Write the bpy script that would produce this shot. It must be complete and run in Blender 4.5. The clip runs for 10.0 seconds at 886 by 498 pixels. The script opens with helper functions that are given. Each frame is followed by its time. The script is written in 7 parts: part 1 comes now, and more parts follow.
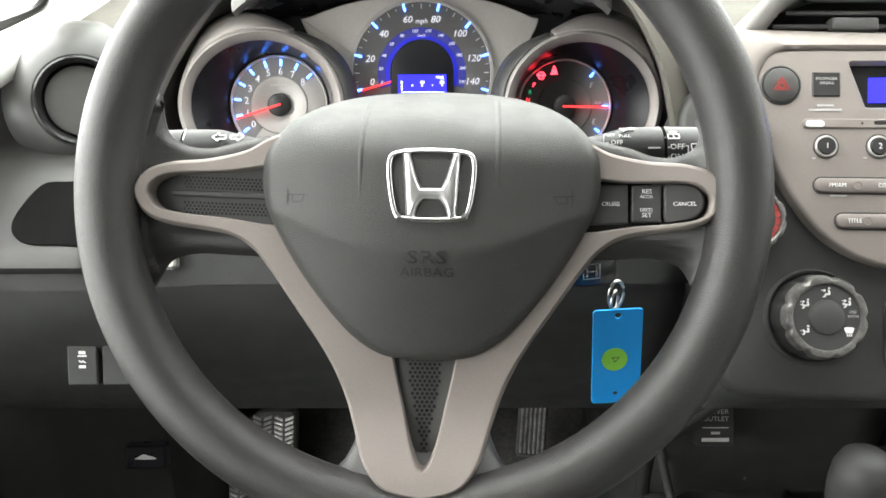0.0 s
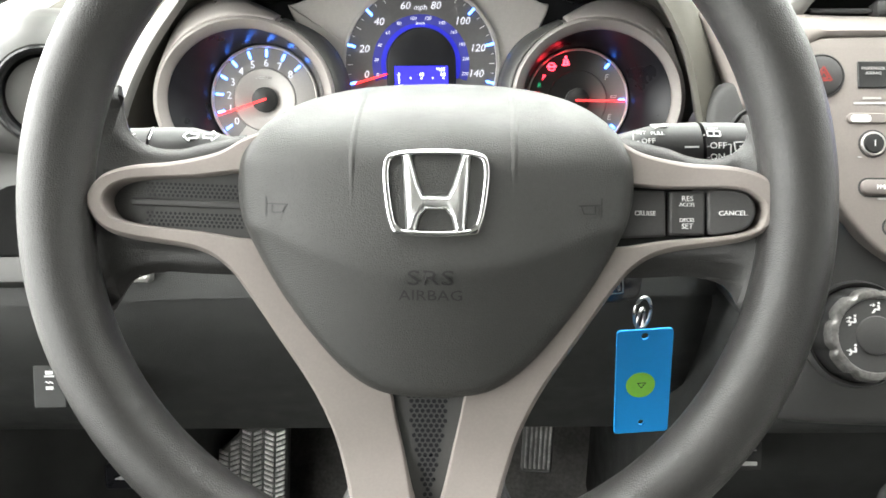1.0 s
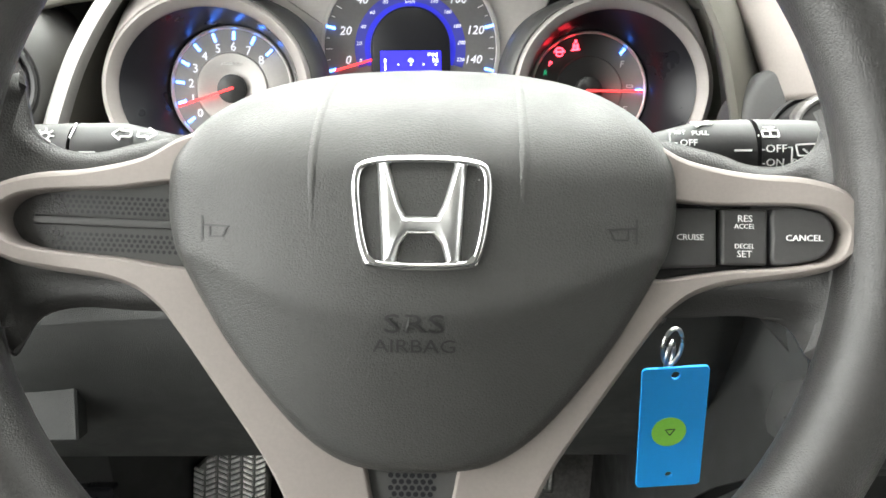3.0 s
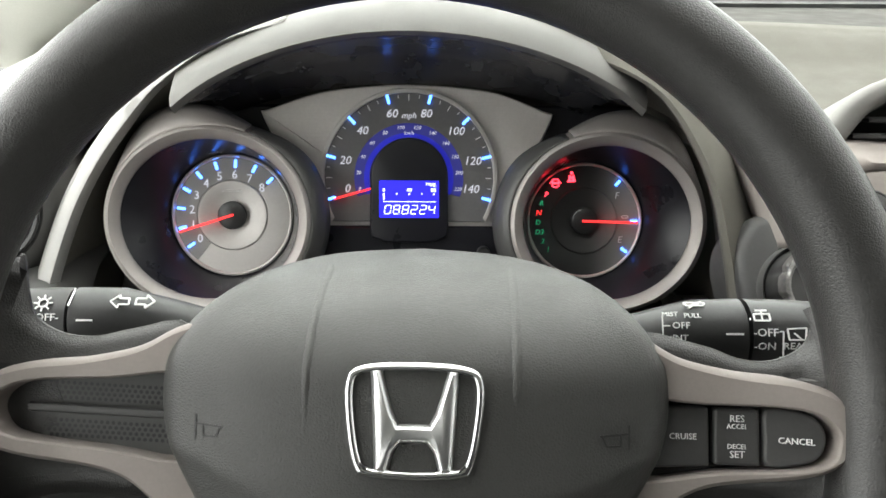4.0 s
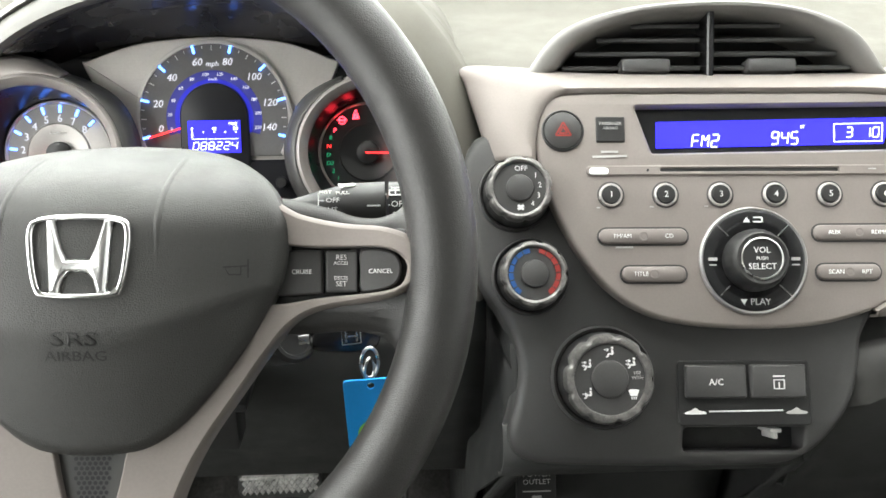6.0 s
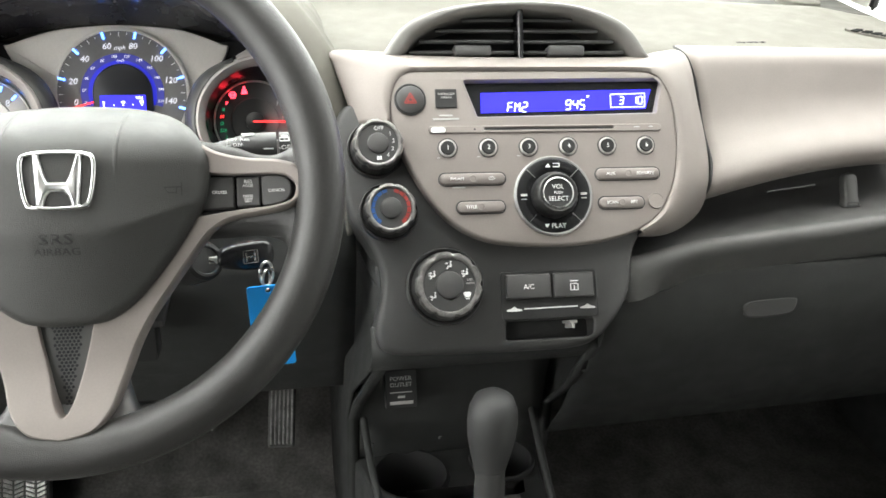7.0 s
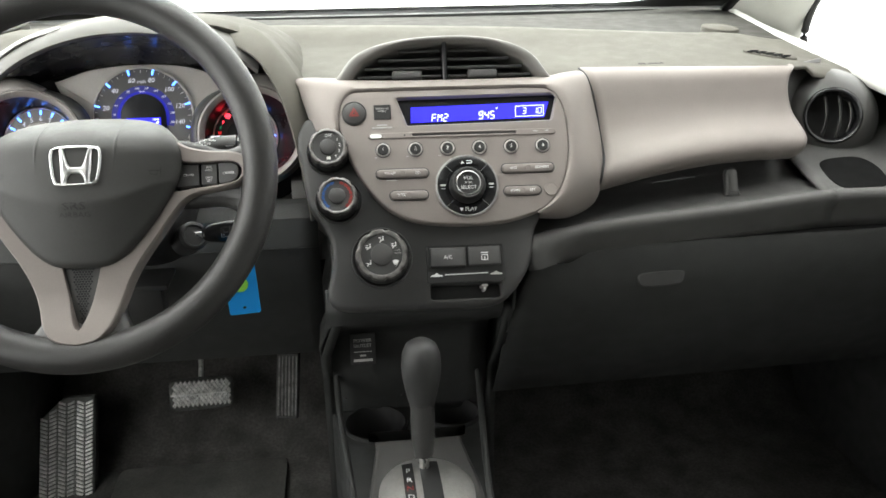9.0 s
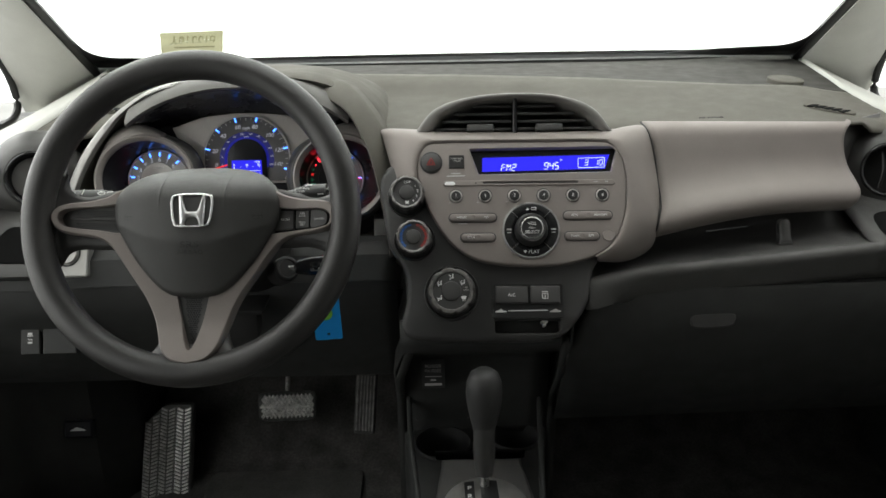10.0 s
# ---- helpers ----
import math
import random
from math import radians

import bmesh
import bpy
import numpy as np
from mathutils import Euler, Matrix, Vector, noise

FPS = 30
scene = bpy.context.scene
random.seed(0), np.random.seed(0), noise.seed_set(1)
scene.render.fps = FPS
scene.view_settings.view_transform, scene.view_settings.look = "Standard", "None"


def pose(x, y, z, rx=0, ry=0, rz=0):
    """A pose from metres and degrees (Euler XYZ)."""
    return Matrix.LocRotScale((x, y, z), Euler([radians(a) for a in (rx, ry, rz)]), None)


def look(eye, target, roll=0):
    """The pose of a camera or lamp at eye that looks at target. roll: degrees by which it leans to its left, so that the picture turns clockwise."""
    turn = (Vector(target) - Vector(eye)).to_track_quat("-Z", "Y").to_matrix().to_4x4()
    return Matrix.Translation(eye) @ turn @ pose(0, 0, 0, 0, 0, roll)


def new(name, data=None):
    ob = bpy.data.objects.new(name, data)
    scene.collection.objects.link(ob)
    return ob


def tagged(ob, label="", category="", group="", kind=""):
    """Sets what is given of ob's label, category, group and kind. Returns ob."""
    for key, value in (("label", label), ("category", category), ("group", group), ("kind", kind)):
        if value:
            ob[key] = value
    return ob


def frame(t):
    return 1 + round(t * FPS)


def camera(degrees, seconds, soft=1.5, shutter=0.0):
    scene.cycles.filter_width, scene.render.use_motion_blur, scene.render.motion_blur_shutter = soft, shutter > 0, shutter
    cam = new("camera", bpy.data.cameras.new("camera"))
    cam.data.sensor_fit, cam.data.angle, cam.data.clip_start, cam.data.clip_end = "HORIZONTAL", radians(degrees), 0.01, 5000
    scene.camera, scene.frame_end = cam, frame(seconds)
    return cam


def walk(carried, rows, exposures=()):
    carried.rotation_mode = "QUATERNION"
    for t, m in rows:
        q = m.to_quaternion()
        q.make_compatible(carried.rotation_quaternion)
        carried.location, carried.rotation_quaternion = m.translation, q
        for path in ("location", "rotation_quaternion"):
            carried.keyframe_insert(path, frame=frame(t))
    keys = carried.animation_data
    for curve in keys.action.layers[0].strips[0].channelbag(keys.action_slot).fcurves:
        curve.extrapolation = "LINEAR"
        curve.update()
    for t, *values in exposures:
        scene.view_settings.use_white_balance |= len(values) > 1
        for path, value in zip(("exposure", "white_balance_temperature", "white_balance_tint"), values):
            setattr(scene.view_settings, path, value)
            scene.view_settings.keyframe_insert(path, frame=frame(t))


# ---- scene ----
LENS = 55.6
cam = camera(LENS, 10.0, soft=1.6)
PATH = [
    (0, (0.029, -0.005, 0.935), (0.006, 1.802, 0.077), -0.5),
    (0.5, (0.026, 0.032, 0.923), (0.011, 1.836, 0.059), -0.4),
    (1, (0.024, 0.058, 0.916), (0.009, 1.86, 0.05), -0.6),
    (1.5, (0.025, 0.084, 0.904), (0.018, 1.882, 0.03), -0.3),
    (2, (0.027, 0.105, 0.9), (0.024, 1.903, 0.024), -0.5),
    (3.3, (0.026, 0.15, 0.893), (0.02, 1.94, 0.001), -0.2),
    (3.5, (0.027, 0.155, 0.907), (0.026, 1.953, 0.031), 0.1),
    (4, (0.028, 0.158, 0.938), (0.025, 2.01, 0.184), 0.3),
    (4.5, (0.033, 0.155, 0.952), (0.019, 2.032, 0.26), 0.1),
    (5, (0.067, 0.141, 0.943), (0.046, 2.009, 0.23), -0.3),
    (5.5, (0.123, 0.099, 0.934), (0.129, 1.946, 0.169), -0.9),
    (6, (0.164, 0.045, 0.931), (0.245, 1.882, 0.143), -0.2),
    (6.2, (0.174, 0.01, 0.936), (0.359, 1.84, 0.149), 0.9),
    (7.3, (0.148, -0.184, 0.959), (0.53, 1.609, 0.159), 1.7),
    (7.5, (0.159, -0.213, 0.957), (0.527, 1.585, 0.161), 1.2),
    (8, (0.194, -0.268, 0.955), (0.545, 1.535, 0.164), 0.6),
    (8.5, (0.239, -0.321, 0.964), (0.558, 1.497, 0.195), -0.3),
    (9, (0.258, -0.377, 0.978), (0.481, 1.478, 0.266), -0.7),
    (9.5, (0.271, -0.434, 1.008), (0.364, 1.449, 0.339), -1.1),
    (10, (0.273, -0.467, 1.037), (0.297, 1.419, 0.369), -1.0),
]
EXPOSURES = [(0.0, 2.05), (0.5, 2.30), (1.0, 2.32), (2.0, 2.15), (3.5, 2.45), (4.0, 1.40), (4.5, 0.70), (5.0, 0.60), (5.5, 1.30), (6.0, 2.00), (7.5, 2.10), (8.0, 2.12), (8.5, 1.87), (9.0, 1.55), (9.5, 0.76), (10.0, 0.39)]
walk(cam, [(t, look(eye, target, roll)) for t, eye, target, roll in PATH], EXPOSURES)

from mathutils.geometry import tessellate_polygon

# ---- light: a white photo booth round the car ----
world = bpy.data.worlds.new("booth")
scene.world = world
world.use_nodes = True
world.node_tree.nodes["Background"].inputs["Color"].default_value = (0.988, 1.0, 0.962, 1)
# brighter from the lamps above and on the driver's side
way = world.node_tree.nodes.new("ShaderNodeTexCoord").outputs["Generated"]
dot = world.node_tree.nodes.new("ShaderNodeVectorMath")
dot.operation = "DOT_PRODUCT"
dot.inputs[1].default_value = (-0.55, 0.60, 0.45)
level = world.node_tree.nodes.new("ShaderNodeMapRange")
level.inputs["From Min"].default_value, level.inputs["From Max"].default_value = -0.5, 0.9
level.inputs["To Min"].default_value, level.inputs["To Max"].default_value = 0.40, 2.8
world.node_tree.links.new(way, dot.inputs[0])
world.node_tree.links.new(dot.outputs["Value"], level.inputs["Value"])
world.node_tree.links.new(level.outputs["Result"], world.node_tree.nodes["Background"].inputs["Strength"])


# ---- small tools ----
def part(name, bm, material, parent, label="", solid=0.0, sharp=38):
    me = bpy.data.meshes.new(name)
    bmesh.ops.recalc_face_normals(bm, faces=bm.faces)
    bm.to_mesh(me)
    bm.free()
    for p in me.polygons:
        p.use_smooth = True
    me.set_sharp_from_angle(angle=radians(sharp))
    me.materials.append(material)
    ob = new(name, me)
    ob.parent = parent
    if solid:
        mod = ob.modifiers.new("thickness", "SOLIDIFY")
        mod.thickness, mod.offset = solid, 0
    return tagged(ob, label)


def thing(name, m, label, category, group="", kind=""):
    ob = new(name)
    ob.empty_display_size = 0.02
    ob.matrix_world = m
    return tagged(ob, label, category, group, kind)


def solo(name, bm, material, m, label, category, group="", kind="", solid=0.0, sharp=38):
    ob = part(name, bm, material, None, label, solid, sharp)
    ob.matrix_world = m
    return tagged(ob, "", category, group, kind)


def curve(pts, n=6, closed=True):
    """A smooth line through a few points."""
    out, k = [], len(pts)
    dim = len(pts[0])
    for i in range(k if closed else k - 1):
        if closed:
            p = [pts[(i + j - 1) % k] for j in range(4)]
        else:
            p = [pts[min(max(i + j - 1, 0), k - 1)] for j in range(4)]
        for s in range(n):
            u = s / n
            out.append(tuple(0.5 * (2 * p[1][c] + (p[2][c] - p[0][c]) * u + (2 * p[0][c] - 5 * p[1][c] + 4 * p[2][c] - p[3][c]) * u * u
                                    + (3 * p[1][c] - p[0][c] - 3 * p[2][c] + p[3][c]) * u ** 3) for c in range(dim)))
    if not closed:
        out.append(tuple(pts[-1]))
    return out


def circ(cx, cy, rx, ry=None, n=40):
    ry = rx if ry is None else ry
    return [(cx + rx * math.cos(2 * math.pi * i / n), cy + ry * math.sin(2 * math.pi * i / n)) for i in range(n)]


def rrect(cx, cy, w, h, r, n=5):
    out = []
    for k, (sx, sy) in enumerate(((1, 1), (-1, 1), (-1, -1), (1, -1))):
        for i in range(n + 1):
            a = math.pi / 2 * (k + i / n)
            out.append((cx + sx * (w / 2 - r) + r * math.cos(a), cy + sy * (h / 2 - r) + r * math.sin(a)))
    return out


def area(pts):
    return sum(a[0] * b[1] - b[0] * a[1] for a, b in zip(pts, pts[1:] + pts[:1])) / 2


def offset(pts, d):
    """The closed line moved inwards by d (it runs anticlockwise)."""
    out, k = [], len(pts)
    for i in range(k):
        a, b, c = Vector(pts[i - 1][:2]), Vector(pts[i][:2]), Vector(pts[(i + 1) % k][:2])
        e, f = (b - a), (c - b)
        if e.length < 1e-9 or f.length < 1e-9:
            out.append(tuple(b))
            continue
        e.normalize(), f.normalize()
        n1, n2 = Vector((-e.y, e.x)), Vector((-f.y, f.x))
        m = n1 + n2
        if m.length < 1e-6:
            m = n1
        m.normalize()
        out.append(tuple(b + m * d / max(0.5, m.dot(n1))))
    return out


def loop(bm, pts, z):
    return [bm.verts.new((p[0], p[1], z)) for p in pts]


def bridge(bm, a, b, closed=True):
    k = len(a)
    for i in range(k if closed else k - 1):
        j = (i + 1) % k
        bm.faces.new((a[i], a[j], b[j], b[i]))


def soft(pts, r, n=4):
    """A polygon with rounded corners."""
    out, k = [], len(pts)
    for i in range(k):
        a, b, c = (Vector(pts[(i + j - 1) % k]) for j in range(3))
        p, q = b + (a - b).normalized() * r, b + (c - b).normalized() * r
        for s in range(n + 1):
            u = s / n
            out.append(tuple(p * (1 - u) ** 2 + b * 2 * u * (1 - u) + q * u * u))
    return out


def plate(bm, outer, z0, z1, edge=((0, 0.001), (0.001, 0)), holes=(), back=False, warp=None, hole_edge=None):
    """A plate from z0 to z1 with a rounded rim; edge: steps of (inwards, down)."""
    start = len(bm.verts)
    outer = list(outer) if area(list(outer)) > 0 else list(outer)[::-1]
    rings = [loop(bm, outer, z0)] + [loop(bm, offset(outer, i), z1 - d) for i, d in edge]
    for a, b in zip(rings, rings[1:]):
        bridge(bm, a, b)
    tops = [rings[-1]]
    for h in holes:
        h = list(h) if area(list(h)) > 0 else list(h)[::-1]
        hr = [loop(bm, h, z0)] + [loop(bm, offset(h, -i), z1 - d) for i, d in (hole_edge or edge)]
        for a, b in zip(hr, hr[1:]):
            bridge(bm, b, a)
        tops.append(hr[-1])
    if holes:
        flat = [v for t in tops for v in t]
        made = []
        for tri in tessellate_polygon([[Vector((v.co.x, v.co.y, 0)) for v in t] for t in tops]):
            if len(set(tri)) == 3 and not bm.faces.get([flat[i] for i in tri]):
                made.append(bm.faces.new([flat[i] for i in tri]))
        if warp:
            own = set(made)
            bmesh.ops.beautify_fill(bm, faces=made, edges=[e for e in {e for f in made for e in f.edges} if len(e.link_faces) == 2 and own.issuperset(e.link_faces)])
    elif warp:
        flat = tops[0]
        for tri in tessellate_polygon([[Vector((v.co.x, v.co.y, 0)) for v in flat]]):
            if len(set(tri)) == 3 and not bm.faces.get([flat[i] for i in tri]):
                bm.faces.new([flat[i] for i in tri])
    else:
        bm.faces.new(tops[0])
    if back and not holes:
        bm.faces.new(rings[0][::-1])
    if warp:
        bm.verts.ensure_lookup_table()
        for v in bm.verts[start:]:
            v.co.z += warp(v.co.x, v.co.y)
    return bm


def lathe(bm, prof, n=40, cx=0.0, cy=0.0, wave=None):
    """prof: steps of (radius, z); a radius of 0 closes it."""
    prev = None
    for r, z in prof:
        if r == 0:
            tip = bm.verts.new((cx, cy, z))
            ring = tip
            if prev:
                for i in range(n):
                    bm.faces.new((prev[i], prev[(i + 1) % n], tip))
            prev = None
            continue
        ring = []
        for i in range(n):
            a = 2 * math.pi * i / n
            q = r * (1 + (wave(a, r, z) if wave else 0))
            ring.append(bm.verts.new((cx + q * math.cos(a), cy + q * math.sin(a), z)))
        if prev:
            bridge(bm, prev, ring)
        prev = ring
    return bm


def tube(bm, path, rad, n=12, squash=1.0, up=(0, 0, 1), caps=True, closed=False):
    path = [Vector(p) for p in path]
    k, prev, first = len(path), None, None
    for i, p in enumerate(path):
        t = (path[(i + 1) % k] - path[i - 1]) if closed else (path[min(i + 1, k - 1)] - path[max(i - 1, 0)])
        t.normalize()
        s = t.cross(Vector(up))
        if s.length < 1e-4:
            s = t.cross(Vector((1, 0, 0)))
        s.normalize()
        w = s.cross(t)
        r = rad[i] if isinstance(rad, (list, tuple)) else rad
        ring = [bm.verts.new(p + s * r * math.cos(2 * math.pi * j / n) + w * r * squash * math.sin(2 * math.pi * j / n)) for j in range(n)]
        if prev:
            bridge(bm, prev, ring)
        elif caps and not closed:
            bm.faces.new(ring[::-1])
        first = first or ring
        prev = ring
    if closed:
        bridge(bm, prev, first)
    elif caps:
        bm.faces.new(prev)
    return bm


def sheet(bm, rows, closed=False):
    grid = [[bm.verts.new(p) for p in r] for r in rows]
    for a, b in zip(grid, grid[1:]):
        bridge(bm, a, b, closed)
    return grid


def box(bm, x0, x1, y0, y1, z0, z1, bev=0.0, seg=2):
    vs = [bm.verts.new((x, y, z)) for z in (z0, z1) for x, y in ((x0, y0), (x1, y0), (x1, y1), (x0, y1))]
    fs = [bm.faces.new([vs[i] for i in q]) for q in ((3, 2, 1, 0), (4, 5, 6, 7), (0, 1, 5, 4), (1, 2, 6, 5), (2, 3, 7, 6), (3, 0, 4, 7))]
    if bev:
        es = list({e for f in fs for e in f.edges})
        bmesh.ops.bevel(bm, geom=es, offset=bev, segments=seg, affect="EDGES", profile=0.5)
    return bm


def text(body, size, x, y, z, material, parent, turn=0.0, align="CENTER", shear=0.0, stretch=1.0, name="lettering", thick=0.0002, drape=None):
    """Raised lettering on a face in its thing's own x, y plane."""
    cu = bpy.data.curves.new("lettering", "FONT")
    cu.body, cu.size, cu.align_x, cu.align_y, cu.shear, cu.extrude, cu.resolution_u = body, size, align, "CENTER", shear, thick, 2
    tmp = bpy.data.objects.new("lettering", cu)
    me = bpy.data.meshes.new_from_object(tmp)
    bpy.data.objects.remove(tmp)
    me.transform(pose(x, y, z, 0, 0, turn) @ Matrix.Diagonal((stretch, 1, 1, 1)))
    if drape:
        for v in me.vertices:
            v.co.z += drape(v.co.x, v.co.y)
    me.materials.clear()
    me.materials.append(material)
    ob = new(name, me)
    ob.parent = parent
    return ob


def bars(bm, rows, z, thick=0.0003):
    """Flat strokes: (x0, y0, x1, y1, width)."""
    for x0, y0, x1, y1, w in rows:
        d = Vector((x1 - x0, y1 - y0))
        d.normalize()
        n = Vector((-d.y, d.x)) * w / 2
        q = [(x0 + n.x, y0 + n.y), (x0 - n.x, y0 - n.y), (x1 - n.x, y1 - n.y), (x1 + n.x, y1 + n.y)]
        plate(bm, q, z - thick, z + thick, edge=((0, 0),))
    return bm


SEGMENTS = {"0": "abcdef", "1": "bc", "2": "abged", "3": "abgcd", "4": "fgbc", "5": "afgcd", "8": "abcdefg", "9": "abfgcd", "F": "afge", "M": "efbcmn", " ": ""}


def lcd_digits(body, cx, cy, h, z=0.0012, w=0.0046):
    """Leaning digits made of straight segments, as a display shows them."""
    bm, half = bmesh.new(), h / 2
    ends = {"a": (0, 1, 1, 1), "b": (1, 1, 1, 0), "c": (1, 0, 1, -1), "d": (0, -1, 1, -1), "e": (0, 0, 0, -1), "f": (0, 1, 0, 0), "g": (0, 0, 1, 0), "m": (0, 1, 0.5, 0), "n": (0.5, 0, 1, 1)}
    step = w * 1.5
    for k, ch in enumerate(body):
        x0 = cx + (k - len(body) / 2) * step + step * 0.17
        for c in SEGMENTS[ch]:
            ax, ay, bx, by = ends[c]
            p, q = Vector((x0 + ax * w + 0.16 * half * ay, cy + ay * half)), Vector((x0 + bx * w + 0.16 * half * by, cy + by * half))
            gap = (q - p).normalized() * h * 0.05
            bars(bm, [(*(p + gap), *(q - gap), h * 0.105)], z, 0.0001)
    return bm


def smooth(a, b, v):
    t = min(max((v - a) / (b - a), 0), 1)
    return t * t * (3 - 2 * t)


def lerp(table, v):
    """A smooth line through a table of (v, value)."""
    return float(np.interp(v, [t[0] for t in table], [t[1] for t in table]))


def face_frame(x, y, z, tilt, yaw=0):
    """A face that leans back by tilt: its own x to the right, y up it, z out to the driver."""
    return pose(x, y, z, 90 - tilt, 0, yaw)


# ---- materials ----
def surf(name, color, rough=0.5, metal=0.0, grain=0.0, grain_size=0.0012, cells=False, mottle=0.12, mottle_size=0.06, spec=0.5, brushed=0.0, coat=0.0):
    m = bpy.data.materials.new(name)
    m.use_nodes = True
    nt = m.node_tree
    nd, ln = nt.nodes, nt.links
    b = nd["Principled BSDF"]
    co = nd.new("ShaderNodeTexCoord").outputs["Object"]

    def tex(size, detail=3.0, stretch=None):
        src = co
        if stretch:
            mp = nd.new("ShaderNodeMapping")
            mp.inputs["Scale"].default_value = stretch
            ln.new(co, mp.inputs["Vector"])
            src = mp.outputs["Vector"]
        n = nd.new("ShaderNodeTexNoise")
        n.inputs["Scale"].default_value, n.inputs["Detail"].default_value = 1 / size, detail
        ln.new(src, n.inputs["Vector"])
        return n.outputs["Fac"]

    def ramp(src, lo, hi):
        r = nd.new("ShaderNodeMapRange")
        r.inputs["From Min"].default_value, r.inputs["From Max"].default_value = 0.3, 0.7
        r.inputs["To Min"].default_value, r.inputs["To Max"].default_value = lo, hi
        ln.new(src, r.inputs["Value"])
        return r.outputs["Result"]

    big = tex(mottle_size, 4.0)
    fine = tex(max(grain_size, 0.0008) * 1.6, 2.0)
    mul = nd.new("ShaderNodeMath")
    mul.operation = "MULTIPLY"
    ln.new(ramp(big, 1 - mottle, 1 + mottle), mul.inputs[0])
    ln.new(ramp(fine, 1 - mottle * 0.6, 1 + mottle * 0.6), mul.inputs[1])
    mix = nd.new("ShaderNodeVectorMath")
    mix.operation = "SCALE"
    mix.inputs[0].default_value = color
    ln.new(mul.outputs[0], mix.inputs["Scale"])
    ln.new(mix.outputs[0], b.inputs["Base Color"])
    ln.new(ramp(tex(mottle_size * 0.4, 5.0), rough * 0.86, min(1, rough * 1.14)), b.inputs["Roughness"])
    b.inputs["Metallic"].default_value = metal
    b.inputs["Specular IOR Level"].default_value = spec
    b.inputs["Coat Weight"].default_value = coat
    if grain or brushed:
        bump = nd.new("ShaderNodeBump")
        bump.inputs["Strength"].default_value = grain or brushed
        bump.inputs["Distance"].default_value = 0.0004
        if brushed:
            ln.new(tex(0.0012, 2.0, (0.03, 1, 1)), bump.inputs["Height"])
        elif cells:
            v = nd.new("ShaderNodeTexVoronoi")
            v.feature = "DISTANCE_TO_EDGE"
            v.inputs["Scale"].default_value = 1 / grain_size
            ln.new(co, v.inputs["Vector"])
            cap = nd.new("ShaderNodeMapRange")
            cap.inputs["From Max"].default_value = 0.25
            ln.new(v.outputs["Distance"], cap.inputs["Value"])
            ln.new(cap.outputs["Result"], bump.inputs["Height"])
        else:
            ln.new(tex(grain_size, 3.0), bump.inputs["Height"])
        ln.new(bump.outputs["Normal"], b.inputs["Normal"])
    return m


def glow(name, color, strength):
    m = bpy.data.materials.new(name)
    m.use_nodes = True
    b = m.node_tree.nodes["Principled BSDF"]
    b.inputs["Base Color"].default_value = (*[c * 0.5 for c in color], 1)
    b.inputs["Emission Color"].default_value = (*color, 1)
    b.inputs["Emission Strength"].default_value = strength
    b.inputs["Roughness"].default_value = 0.4
    return m


def clear(name, tint=(1, 1, 1)):
    m = bpy.data.materials.new(name)
    m.use_nodes = True
    b = m.node_tree.nodes["Principled BSDF"]
    b.inputs["Base Color"].default_value = (*tint, 1)
    b.inputs["Transmission Weight"].default_value = 1
    b.inputs["Roughness"].default_value = 0.0
    b.inputs["IOR"].default_value = 1.45
    return m


LEATHER = surf("wheel urethane", (0.031, 0.030, 0.0292), 0.36, spec=0.60, grain=0.26, grain_size=0.0012, cells=True, mottle=0.15)
PAD = surf("airbag plastic", (0.041, 0.041, 0.039), 0.48, grain=0.28, grain_size=0.0012, cells=True, mottle=0.08)
SILVER = surf("silver paint", (0.236, 0.208, 0.194), 0.58, 0.25, mottle=0.05, mottle_size=0.1, grain=0.05, grain_size=0.0008)
VENT_PAINT = surf("vent hood grey", (0.165, 0.160, 0.150), 0.52, 0.1, mottle=0.04, grain=0.08)
POD_SILVER = surf("gauge pod silver", (0.335, 0.308, 0.292), 0.46, 0.32, mottle=0.04, grain=0.04)
ROCKER = surf("rocker silver", (0.205, 0.182, 0.171), 0.55, 0.35, mottle=0.05, grain=0.05, grain_size=0.0008)
# silver made darker so its colour carries the shading on the knob rings
RING_DARK = surf("darkened silver ring", (0.19, 0.184, 0.178), 0.36, 0.7, mottle=0.25, mottle_size=0.006)
RING = surf("satin dial ring", (0.34, 0.335, 0.33), 0.42, 0.8, mottle=0.03)
DASH = surf("grey dash plastic", (0.124, 0.118, 0.103), 0.75, spec=0.15, grain=0.15, grain_size=0.0013, cells=True, mottle=0.03)
DASH_DARK = surf("dark dash plastic", (0.075, 0.073, 0.067), 0.72, spec=0.15, grain=0.15, grain_size=0.0013, cells=True, mottle=0.08)
DEFROST = surf("defroster panel plastic", (0.062, 0.060, 0.055), 0.75, spec=0.12, mottle=0.04)
MESH = surf("perforated plastic", (0.060, 0.060, 0.058), 0.5, mottle=0.06)
STRIP = surf("pale satin strip", (0.37, 0.365, 0.35), 0.42, 0.3, mottle=0.03)
TRAY = surf("charcoal tray plastic", (0.058, 0.057, 0.055), 0.5, mottle=0.06, grain=0.3, grain_size=0.0012, cells=True)
LOWER = surf("black lower plastic", (0.026, 0.027, 0.026), 0.58, grain=0.4, grain_size=0.0013, cells=True, mottle=0.12)
STACK = surf("charcoal stack plastic", (0.044, 0.0434, 0.0428), 0.48, grain=0.2, grain_size=0.001, mottle=0.08)
